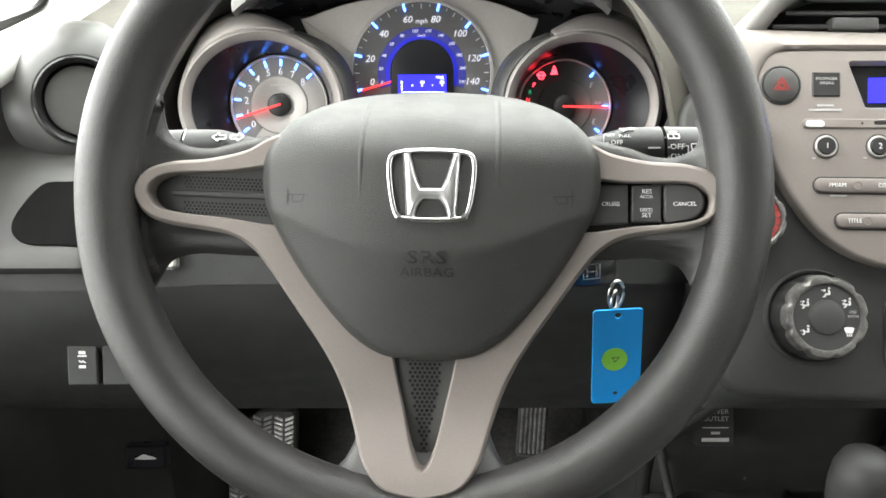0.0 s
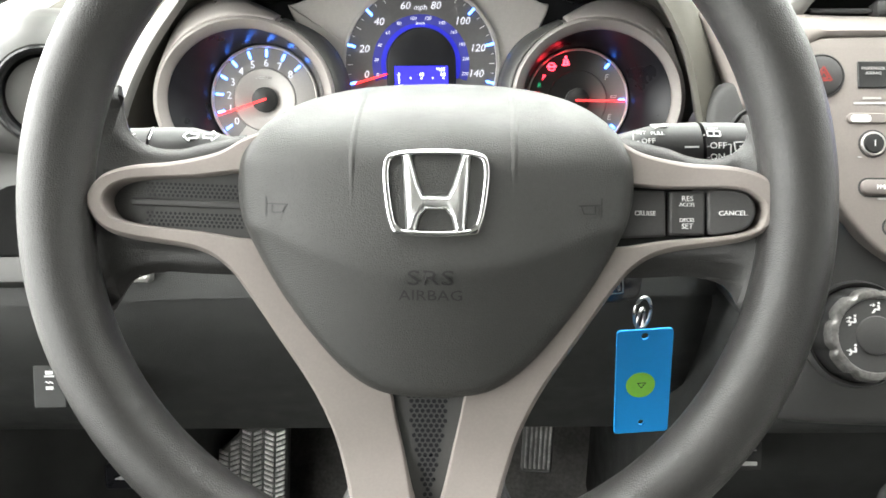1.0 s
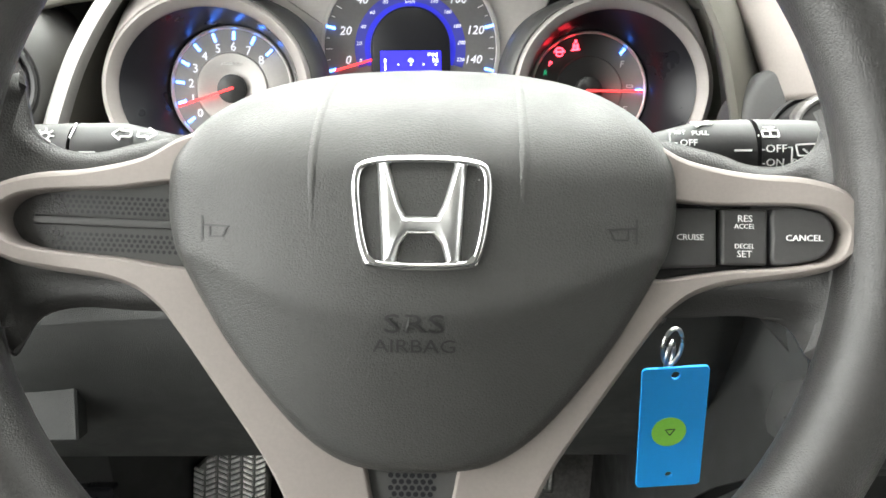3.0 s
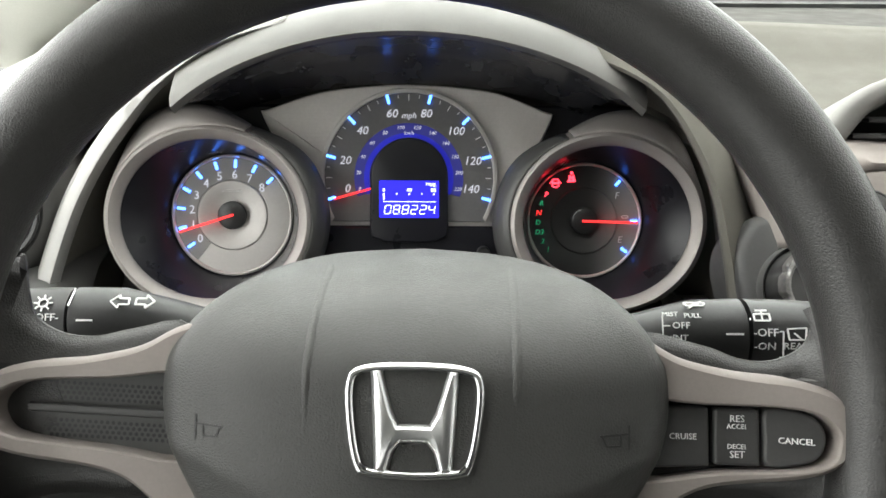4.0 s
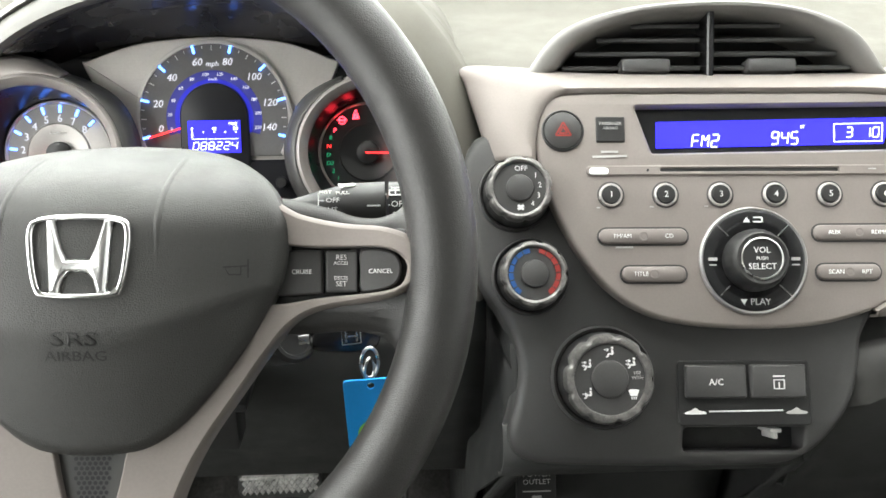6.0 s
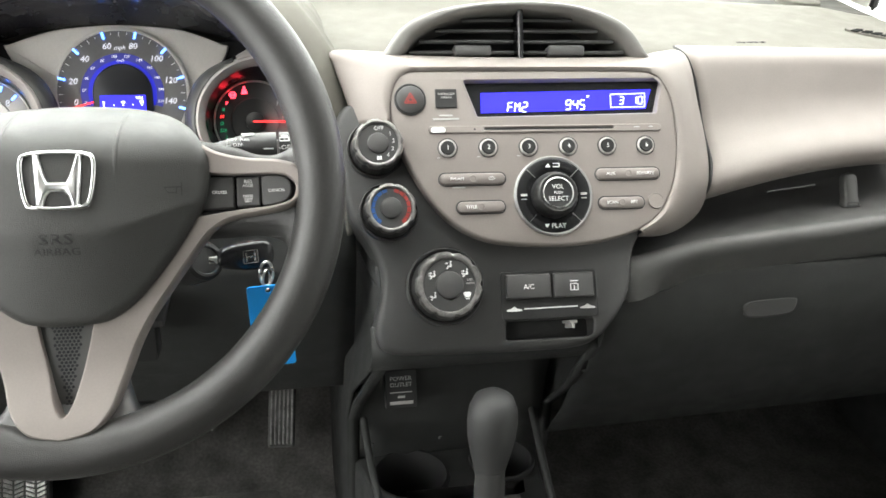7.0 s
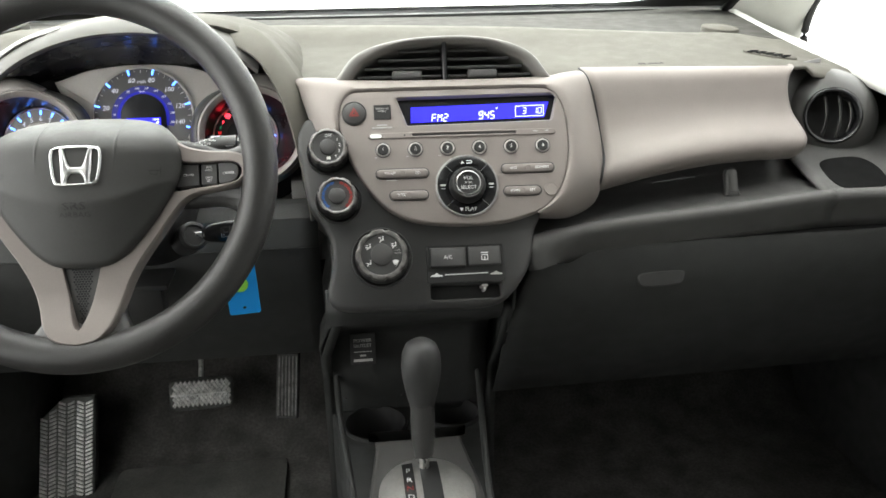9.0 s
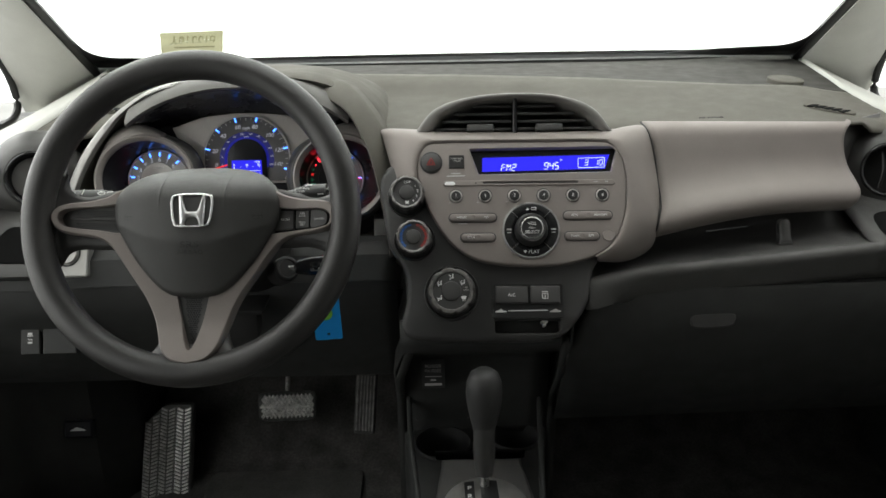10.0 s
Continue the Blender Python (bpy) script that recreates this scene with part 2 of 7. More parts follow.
BLACK = surf("black plastic", (0.018, 0.018, 0.018), 0.42, mottle=0.15, grain=0.1, grain_size=0.001)
GLOSS = surf("piano black", (0.012, 0.012, 0.013), 0.22, mottle=0.1)
BOWL = surf("gauge bowl black", (0.010, 0.010, 0.013), 0.30, mottle=0.1, spec=0.35)
SATIN = surf("satin chrome", (0.86, 0.86, 0.86), 0.34, 1.0, mottle=0.02)
CHROME = surf("chrome", (0.80, 0.80, 0.80), 0.10, 1.0, mottle=0.02)
STEEL = surf("steel", (0.55, 0.55, 0.54), 0.28, 1.0, mottle=0.08)
BEZEL = surf("bezel silver", (0.60, 0.575, 0.555), 0.36, 0.6, mottle=0.03)
LIP_PAINT = surf("visor lip paint", (0.135, 0.131, 0.123), 0.55, 0.1, mottle=0.04, grain=0.1)
VISOR = surf("visor black", (0.040, 0.040, 0.042), 0.27, mottle=0.06, spec=0.5)
DIAL = surf("dial silver", (0.46, 0.44, 0.425), 0.38, 0.55, mottle=0.04, mottle_size=0.03)
DIAL_GREY = surf("dial grey", (0.15, 0.146, 0.145), 0.45, 0.3, mottle=0.06, mottle_size=0.03)
BRUSHED = surf("brushed plate", (0.66, 0.625, 0.60), 0.42, 0.5, brushed=0.35, mottle=0.05)
WHITE = surf("white print", (0.75, 0.75, 0.74), 0.5, mottle=0.04)
GREYPRINT = surf("grey print", (0.42, 0.41, 0.40), 0.5, mottle=0.04)
EMBOSS = surf("embossed words", (0.015, 0.015, 0.015), 0.5, mottle=0.05)
DARKPRINT = surf("dark print", (0.016, 0.016, 0.016), 0.55, mottle=0.05)
TAG = surf("blue plastic tag", (0.010, 0.33, 0.86), 0.42, mottle=0.03)
GREEN = surf("green sticker", (0.27, 0.66, 0.08), 0.5, mottle=0.04)
RED = surf("red print", (0.27, 0.030, 0.025), 0.5, mottle=0.05)
BLUE = surf("blue print", (0.02, 0.085, 0.27), 0.5, mottle=0.05)
RUBBER = surf("pedal rubber", (0.11, 0.11, 0.105), 0.55, grain=0.3, mottle=0.3, mottle_size=0.02)
TREAD = surf("worn grey tread", (0.50, 0.495, 0.48), 0.45, mottle=0.4, mottle_size=0.012, grain=0.3)
RIB = surf("worn rubber rib", (0.30, 0.297, 0.288), 0.5, mottle=0.45, mottle_size=0.015, grain=0.3)
WORN = surf("worn metal pedal", (0.78, 0.77, 0.75), 0.30, 0.35, mottle=0.35, mottle_size=0.012, grain=0.2)
CARPET = surf("black carpet", (0.095, 0.092, 0.087), 0.95, grain=0.9, grain_size=0.003, mottle=0.35, mottle_size=0.05, spec=0.1)
MAT_PILE = surf("mat pile", (0.12, 0.118, 0.112), 0.95, grain=0.4, grain_size=0.003, mottle=0.3, mottle_size=0.04, spec=0.1)
MAT_PAD = surf("rubber heel pad", (0.15, 0.15, 0.14), 0.38, grain=0.6, grain_size=0.002, mottle=0.3)
PILLAR = surf("light grey trim", (0.58, 0.58, 0.545), 0.7, grain=0.3, grain_size=0.0015, mottle=0.04)
ROOF = surf("grey headliner", (0.42, 0.42, 0.40), 0.9, grain=0.3, grain_size=0.002, mottle=0.05)
FRIT = surf("black glass border", (0.008, 0.008, 0.008), 0.35, mottle=0.1)
PAPER = surf("yellow paper label", (0.34, 0.325, 0.195), 0.8, mottle=0.08)
FLAP = surf("vent flap plastic", (0.085, 0.083, 0.080), 0.5, mottle=0.05, grain=0.2, grain_size=0.001)
POD = surf("vent pod plastic", (0.054, 0.053, 0.051), 0.42, mottle=0.05, grain=0.15, grain_size=0.001)
CLOTH = surf("pale seat cloth", (0.42, 0.41, 0.39), 0.9, grain=0.8, grain_size=0.0015, mottle=0.1)
CONCRETE = surf("grey studio floor", (0.33, 0.33, 0.32), 0.8, mottle=0.1, mottle_size=0.5)
GLASS = clear("window glass", (0.96, 0.99, 0.97))
TICK = glow("blue lit tick", (0.05, 0.20, 1.0), 4.2)
# flat black that stands in for the shade inside bins and slots
VOID = surf("painted shade black", (0.010, 0.010, 0.010), 0.9, mottle=0.1, spec=0.02)
HALO = glow("blue lit ring", (0.03, 0.035, 0.75), 0.14)
HALO_FAINT = glow("faint blue ring", (0.06, 0.065, 0.42), 0.09)
NEEDLE = glow("red lit needle", (1.0, 0.03, 0.03), 0.9)
REDLAMP = glow("red warning lamp", (1.0, 0.03, 0.05), 2.5)
GREENLAMP = glow("green gear letter", (0.02, 0.35, 0.15), 0.35)
LCD = glow("blue display", (0.020, 0.016, 0.80), 0.72)
LCDTEXT = glow("display digits", (0.72, 0.82, 1.0), 1.1)
DIALTEXT = glow("lit dial digits", (0.74, 0.76, 0.84), 0.28)


# ---- steering wheel ----
WF = face_frame(0.0115, 0.4204, 0.7665, 26, -2)
wheel = thing("steering_wheel", WF, "black urethane three-spoke steering wheel with silver spoke trim", "steering wheel")
RIM, TUBE, DISH = 0.1688, 0.0165, 0.010


def pad_z(x, u):
    """How far the airbag cover bulges out."""
    x -= 0.006
    z = 0.0335 - 1.6 * x * x - 120 * x ** 4 - 27.0 * max(0, u - 0.012) ** 2
    crease = -0.020 - 0.012 * math.cos(min(abs(x) / 0.075, 1) * math.pi / 2) + 0.010 * min(abs(x) / 0.08, 1) ** 2
    z -= 0.32 * max(0, crease - u) * smooth(0, 0.007, crease - u)
    return z


bm = bmesh.new()
path = [(RIM * math.cos(a), RIM * math.sin(a), DISH) for a in np.linspace(0, 2 * math.pi, 129)[:-1]]
tube(bm, path, TUBE, 28, 1.02, closed=True)
for v in bm.verts:
    a = math.atan2(v.co.y, v.co.x)
    grip = math.exp(-((abs(math.sin(a) - 0.35)) / 0.25) ** 2) * 0.0008
    v.co.z += grip if v.co.z > DISH else 0
part("rim", bm, LEATHER, wheel, "grained black urethane rim")

# dark webs that join rim and trim
UPPER = {-1: [(0.149, 0.056), (0.146, 0.043), (0.1425, 0.0325), (0.132, 0.0262), (0.118, 0.0250), (0.1026, 0.0285), (0.082, 0.030)],
         1: [(0.1525, 0.046), (0.151, 0.036), (0.1476, 0.0265), (0.1368, 0.0215), (0.1245, 0.0222), (0.1100, 0.0270), (0.082, 0.030)]}
for side in (-1, 1):
    bm = bmesh.new()
    web = UPPER[side] + [(0.075, 0.0), (0.078, -0.032), (0.100, -0.035), (0.124, -0.034), (0.140, -0.038), (0.147, -0.048), (0.151, -0.052), (0.158, -0.030), (0.161, 0.0), (0.158, 0.030)]
    plate(bm, [(side * x + 0.001, y) for x, y in curve(web, 4)], -0.010, -0.0032, edge=((0, 0.005), (0.0012, 0.004), (0.003, 0.0015), (0.006, 0.0003), (0.008, 0)), back=True,
          warp=lambda x, y: 0.014 * smooth(0.146, 0.164, abs(x)))
    part("spoke_web", bm, LEATHER, wheel)
bm = bmesh.new()
plate(bm, curve([(-0.055, -0.160), (-0.040, -0.146), (-0.032, -0.125), (-0.036, -0.105), (0.003, -0.08), (0.042, -0.105), (0.038, -0.125), (0.046, -0.146), (0.061, -0.160), (0.03, -0.172), (-0.024, -0.172)], 4),
      -0.014, 0.002, edge=((0, 0.007), (0.002, 0.003), (0.006, 0)), back=True, warp=lambda x, y: 0.016 * smooth(-0.130, -0.165, y))
part("spoke_web", bm, LEATHER, wheel)

# silver trim: a Y with openings
half = [(0.0, 0.034), (0.055, 0.036), (0.082, 0.0305), (0.098, 0.0225), (0.118, 0.0180), (0.137, 0.0160), (0.150, 0.0115), (0.1568, 0.0025), (0.1560, -0.0060),
        (0.149, -0.0145), (0.136, -0.0190), (0.108, -0.0235), (0.0945, -0.0305), (0.0845, -0.0420), (0.0690, -0.0640), (0.0545, -0.0850), (0.0445, -0.1040), (0.0370, -0.1250), (0.0308, -0.1430), (0.0195, -0.1560), (0.0, -0.1610)]
right = curve(half, 5, closed=False)
trim_line = [(x + 0.003, y) for x, y in right] + [(-x + 0.003, y) for x, y in right[-2:0:-1]]
pocket_l = curve([(-0.072, 0.0115), (-0.105, 0.0105), (-0.134, 0.0088), (-0.1445, 0.003), (-0.1445, -0.005), (-0.136, -0.0108), (-0.105, -0.0145), (-0.072, -0.0165)], 4)
pocket_r = curve([(0.078, 0.0062), (0.110, 0.0062), (0.140, 0.0058), (0.1500, 0.0012), (0.1520, -0.0055), (0.1455, -0.0135), (0.115, -0.0170), (0.078, -0.0195)], 4)
slot_b = curve([(-0.0125, -0.075), (-0.0118, -0.092), (-0.0075, -0.112), (-0.0018, -0.136), (0.0040, -0.1455), (0.0098, -0.136), (0.0155, -0.112), (0.0198, -0.092), (0.0205, -0.075)], 4)


def trim_warp(x, y):
    return 0.0155 * smooth(-0.110, -0.158, y) + 0.0095 * smooth(0.112, 0.162, x) + 0.006 * smooth(0.118, 0.158, -x)



bm = bmesh.new()
plate(bm, trim_line, -0.010, 0.0085, edge=((0, 0.0055), (0.0006, 0.0030), (0.0014, 0.0010), (0.0025, 0), (0.0031, 0)), holes=(pocket_l, pocket_r, slot_b), warp=trim_warp, hole_edge=((0, 0.0014), (0.0003, 0.0005), (0.0009, 0), (0.0014, 0)))
part("spoke_trim", bm, SILVER, wheel, "satin silver painted spoke trim", sharp=30)

# airbag cover
pad_half = [(0.0, 0.0630), (0.035, 0.0600), (0.060, 0.0520), (0.077, 0.0395), (0.0872, 0.0240), (0.0900, 0.0090), (0.0885, -0.0050), (0.0830, -0.0190), (0.0695, -0.0420), (0.0542, -0.0622), (0.0400, -0.0772), (0.0262, -0.0860), (0.012, -0.0888), (0.0, -0.0893)]
r_ = curve(pad_half, 8, closed=False)
pad_line = [(x + 0.006, y) for x, y in r_] + [(-x + 0.006, y) for x, y in r_[-2:0:-1]]
bm = bmesh.new()
rings = [[bm.verts.new((x, y, pad_z(x, y) - 0.018)) for x, y in pad_line]]
cy = -0.015
for s in (1.0, 0.994, 0.985, 0.965, 0.94, 0.91, 0.87, 0.82, 0.77, 0.71, 0.65, 0.58, 0.5, 0.42, 0.33, 0.24, 0.15, 0.06):
    ring = []
    for x, y in pad_line:
        px, py = 0.006 + (x - 0.006) * s, cy + (y - cy) * s
        drop = 0.0035 * max(0, (s - 0.93) / 0.07) ** 2.2
        ring.append(bm.verts.new((px, py, pad_z(px, py) - drop)))
    rings.append(ring)
for a, b in zip(rings, rings[1:]):
    bridge(bm, a, b)
bm.faces.new(rings[-1])
airbag = part("airbag_cover", bm, PAD, wheel, "dark grey grained airbag cover", sharp=50)

# emblem: a chrome frame and a chrome mark
EZ = 0.0333
ex, ey = 0.008, 0.0015
frame_o = curve([(-0.0190, 0.0178), (0, 0.0192), (0.0190, 0.0178), (0.0242, 0.0118), (0.0232, -0.0040), (0.0205, -0.0148), (0.0165, -0.0180), (0, -0.0190), (-0.0165, -0.0180), (-0.0205, -0.0148), (-0.0232, -0.0040), (-0.0242, 0.0118)], 5)
frame_o = [(x * 0.95 + ex, y + ey) for x, y in frame_o]
emb = lambda x, y: pad_z(x, y) - EZ
bm = bmesh.new()
plate(bm, frame_o, EZ - 0.005, EZ + 0.0022, edge=((0, 0.0014), (0.0005, 0.0004), (0.0011, 0)), holes=(offset(frame_o[::-1] if area(frame_o) < 0 else frame_o, 0.0031),), warp=emb)
emblem = part("emblem", bm, CHROME, airbag, "chrome emblem frame")
bm = bmesh.new()
side_l = [(-0.0150, 0.0170), (-0.0110, 0.0175), (-0.0070, 0.0030), (-0.0050, -0.0010), (0.0, -0.0020), (0.0, -0.0065), (-0.0040, -0.0070), (-0.0065, -0.0100), (-0.0085, -0.0168), (-0.0128, -0.0162)]
mark = side_l[:4] + [(-x, y) for x, y in side_l[3::-1]] + [(-x, y) for x, y in side_l[:5:-1]] + side_l[6:]
mark = [(ex + x, ey + y) for x, y in mark]
plate(bm, mark, EZ - 0.004, EZ + 0.0026, edge=((0, 0.0026), (0.0004, 0.0016), (0.0009, 0.0008), (0.0014, 0.0003), (0.0018, 0)), warp=emb)
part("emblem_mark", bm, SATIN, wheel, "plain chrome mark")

# horn signs and embossed words
for side in (-1, 1):
    bm = bmesh.new()
    x0 = 0.006 + side * 0.074
    d = -side
    bars(bm, [(x0, 0.0005, x0, -0.0080, 0.0007), (x0, -0.0026, x0 + d * 0.0105, -0.0032, 0.0007), (x0 + d * 0.0030, -0.0066, x0 + d * 0.0080, -0.0066, 0.0006),
              (x0 + d * 0.0030, -0.0030, x0 + d * 0.0030, -0.0066, 0.0006), (x0 + d * 0.0080, -0.0066, x0 + d * 0.0096, -0.0032, 0.0006)], 0.0, 0.0003)
    for v in bm.verts:
        v.co.z += pad_z(v.co.x, v.co.y)
    part("horn_sign", bm, DARKPRINT, airbag)
text("SRS", 0.0092, 0.006, -0.0350, 0, EMBOSS, airbag, stretch=1.5, thick=0.0002, drape=pad_z)
text("AIRBAG", 0.0064, 0.006, -0.0425, 0, EMBOSS, airbag, stretch=1.25, thick=0.0002, drape=pad_z)

for xr in (-0.0285, 0.0415):
    bm = bmesh.new()
    rows = []
    for k, u in enumerate(np.linspace(0.0585, -0.006, 26)):
        h = 0.0008 * min(1, k / 3) * smooth(25, 12, k)
        rows.append([(xr + d, u, pad_z(xr + d, u) - 0.0004 - 0.0022 * (k < 1) - 0.0007 * (k == 1) + (h + 0.0004) * math.cos(d / 0.0024 * math.pi / 2) ** 2) for d in (-0.0024, -0.0018, -0.0012, -0.0005, 0.0005, 0.0012, 0.0018, 0.0024)])
    sheet(bm, rows)
    part("cover_ridge", bm, PAD, airbag, sharp=80)

# left pocket: floor, rib, two perforated strips
bm = bmesh.new()
plate(bm, offset(pocket_l[::-1] if area(pocket_l) < 0 else pocket_l, -0.001), -0.006, -0.001, edge=((0, 0.0005), (0.0005, 0)))
pocket = part("spoke_pocket", bm, MESH, wheel, "dark recessed pocket with perforated strips")
bm = bmesh.new()
tube(bm, [(-0.136 + 0.062 * s, -0.0008 - 0.0022 * s, 0.0022) for s in np.linspace(0, 1, 8)], 0.0017, 8, 0.8)
part("rib", bm, STACK, pocket)
bm = bmesh.new()
for row in range(8):
    for k in range(27):
        x = -0.130 + k * 0.0022 + (row % 2) * 0.0011
        y = (0.0082, 0.0064, 0.0046, 0.0028, -0.0056, -0.0074, -0.0092, -0.0110)[row] - 0.0022 * (x + 0.136) / 0.062
        z = -0.0008
        bm.faces.new([bm.verts.new((x + 0.00072 * math.cos(a), y + 0.00072 * math.sin(a), z)) for a in np.linspace(0, 2 * math.pi, 9)[:-1]])
part("perforation", bm, BOWL, pocket)

# cruise buttons
bm = bmesh.new()
plate(bm, offset(pocket_r[::-1] if area(pocket_r) < 0 else pocket_r, -0.001), -0.006, 0.0, edge=((0, 0.0005), (0.0005, 0)))
pod = part("switch_pod", bm, GLOSS, wheel, "black cruise control switch pod")
keys = (("CRUISE", soft([(0.0950, 0.0052), (0.1112, 0.0052), (0.1115, -0.0156), (0.0896, -0.0166)], 0.001)),
        ("RES", rrect(0.1207, -0.0050, 0.0154, 0.0198, 0.0012)),
        ("CANCEL", curve([(0.1302, 0.0050), (0.1425, 0.0046), (0.1478, 0.0012), (0.1493, -0.0050), (0.1465, -0.0110), (0.1400, -0.0138), (0.1302, -0.0145), (0.1297, -0.0050)], 3)))
for word, line in keys:
    bm = bmesh.new()
    cx = sum(p[0] for p in line) / len(line)
    plate(bm, line, -0.002, 0.0052, edge=((0, 0.0012), (0.0003, 0.0004), (0.0009, 0), (0.0013, 0)), warp=trim_warp)
    key = part("button", bm, STACK, pod)
    z = 0.0058 + trim_warp(cx, -0.005)
    if word == "RES":
        text("RES", 0.0034, cx, 0.0015, z, WHITE, key)
        text("ACCEL", 0.0024, cx, -0.0012, z, WHITE, key)
        text("DECEL", 0.0024, cx, -0.0082, z, WHITE, key)
        text("SET", 0.0034, cx, -0.0110, z, WHITE, key)
    else:
        text(word, 0.0030, cx, -0.0052, 0.0060, WHITE, key, drape=trim_warp)

# perforated insert in the lower spoke
bm = bmesh.new()
ins = offset(slot_b[::-1] if area(slot_b) < 0 else slot_b, -0.001)
plate(bm, ins, -0.008, 0.0046, edge=((0, 0.0005), (0.0005, 0)))
insert = part("lower_insert", bm, MESH, wheel, "dark perforated insert in the lower spoke")
bm = bmesh.new()
for row in range(26):
    for k in range(-5, 6):
        x = 0.004 + k * 0.0026 + (row % 2) * 0.0013
        y = -0.083 - row * 0.00225
        w = 0.0125 - (-0.083 - y) * 0.17
        if abs(x - 0.004) < w - 0.0015:
            bm.faces.new([bm.verts.new((x + 0.0010 * math.cos(a), y + 0.0010 * math.sin(a), 0.0049)) for a in np.linspace(0, 2 * math.pi, 9)[:-1]])
part("perforation", bm, BOWL, insert)


# ---- instrument cluster ----
GF = face_frame(0.001, 0.7485, 0.7385, 17)
cluster = thing("instrument_cluster", GF, "three-dial instrument cluster with blue lit ticks and red needles", "instrument cluster")

bm = bmesh.new()
plate(bm, rrect(0.0, -0.016, 0.40, 0.17, 0.04), -0.03, -0.012, edge=((0, 0.002), (0.002, 0)), back=True)
part("back_panel", bm, BOWL, cluster)

# brushed plate behind the speedometer
bm = bmesh.new()
wing = curve([(-0.108, 0.0605), (-0.103, 0.0645), (-0.067, 0.0765), (-0.034, 0.0812), (0.001, 0.0830), (0.035, 0.0812), (0.066, 0.0768), (0.099, 0.0640), (0.106, 0.0590), (0.092, 0.030), (0.078, 0.005), (0.070, -0.022), (0.0, -0.024), (-0.068, -0.022), (-0.077, 0.005), (-0.092, 0.030)], 4)
plate(bm, wing, -0.012, -0.003, edge=((0, 0.001), (0.001, 0)))
part("face_plate", bm, BRUSHED, cluster, "brushed silver gauge face plate")


def arc_line(cx, cy, r, a0, a1, n):
    return [(cx + r * math.cos(radians(a)), cy + r * math.sin(radians(a))) for a in np.linspace(a0, a1, n)]


# speedometer
SC = (0.0005, 0.0145)
SR = 0.0652
cut = -0.0178
a_cut = math.degrees(math.asin((cut - SC[1]) / SR))
bm = bmesh.new()
plate(bm, arc_line(*SC, SR, a_cut, 180 - a_cut, 64), -0.004, 0.0008, edge=((0, 0.0004), (0.0004, 0)))
speedo = part("speedometer", bm, DIAL_GREY, cluster, "dark grey speedometer face")
bm = bmesh.new()
o_, i_ = arc_line(*SC, SR + 0.0004, a_cut, 180 - a_cut, 64), arc_line(*SC, SR - 0.0030, a_cut + 1.5, 178.5 - a_cut, 64)
plate(bm, o_ + i_[::-1], 0.0004, 0.0022, edge=((0, 0.0006), (0.0005, 0)))
part("bezel_ring", bm, BEZEL, speedo)
bm = bmesh.new()
o_, i_ = arc_line(*SC, 0.0330, -22, 202, 48), arc_line(*SC, 0.0290, -22, 202, 48)
plate(bm, o_ + i_[::-1], 0.0006, 0.0012, edge=((0, 0),))
part("lit_ring", bm, HALO, speedo)
bm = bmesh.new()
o_, i_ = arc_line(*SC, 0.0402, -20, 200, 48), arc_line(*SC, 0.0330, -21, 201, 48)
plate(bm, o_ + i_[::-1], 0.0006, 0.0011, edge=((0, 0),))
part("lit_ring", bm, HALO_FAINT, speedo)
bm_small = bmesh.new()
for k in range(15):
    a = radians(195 - 15 * k)
    c, s = math.cos(a), math.sin(a)
    if k % 2 == 0:
        part("lit_tick", bars(bmesh.new(), [(SC[0] + 0.0560 * c, SC[1] + 0.0560 * s, SC[0] + 0.0628 * c, SC[1] + 0.0628 * s, 0.0017)], 0.0016), TICK, speedo)
    else:
        bars(bm_small, [(SC[0] + 0.0565 * c, SC[1] + 0.0565 * s, SC[0] + 0.0608 * c, SC[1] + 0.0608 * s, 0.0007)], 0.0014)
    if k < 14:
        for h in (3.75, 7.5, 11.25)[1:2]:
            b_ = radians(195 - 15 * k - h)
            c, s = math.cos(b_), math.sin(b_)
            bars(bm_small, [(SC[0] + 0.0585 * c, SC[1] + 0.0585 * s, SC[0] + 0.0608 * c, SC[1] + 0.0608 * s, 0.0006)], 0.0014)
part("tick", bm_small, WHITE, speedo)
for k in range(8):
    a = radians(195 - 30 * k)
    rr = 0.0485 if k not in (0, 7) else 0.0470
    text(str(20 * k), 0.0086, SC[0] + rr * math.cos(a), SC[1] + rr * math.sin(a) + (0.004 if k in (0, 7) else 0), 0.0012, DIALTEXT, speedo, shear=0.2)
for k in range(12):
    a = radians(193 - 18.7 * k)
    text(str(20 * k), 0.0038, SC[0] + 0.0372 * math.cos(a), SC[1] + 0.0372 * math.sin(a), 0.0015, DIALTEXT, speedo, shear=0.2)
text("mph", 0.0062, SC[0], SC[1] + 0.0455, 0.0012, DIALTEXT, speedo, shear=0.2)
text("km/h", 0.0036, SC[0], SC[1] + 0.0328, 0.0015, DIALTEXT, speedo, shear=0.2)

# display housing inside the speedometer
bm = bmesh.new()
arch = arc_line(0.001, 0.0155, 0.0285, 0, 180, 32) + [(-0.0280, -0.022), (-0.0265, -0.0290), (-0.015, -0.0330), (0.017, -0.0330), (0.0285, -0.0290), (0.0300, -0.022)]
plate(bm, arch, -0.004, 0.0058, edge=((0, 0.0015), (0.0008, 0.0003), (0.0016, 0)))
housing = part("display_housing", bm, BOWL, speedo, "black arched display housing")
bm = bmesh.new()
plate(bm, rrect(0.001, -0.0010, 0.0438, 0.0272, 0.0006), 0.0052, 0.0062, edge=((0, 0),))
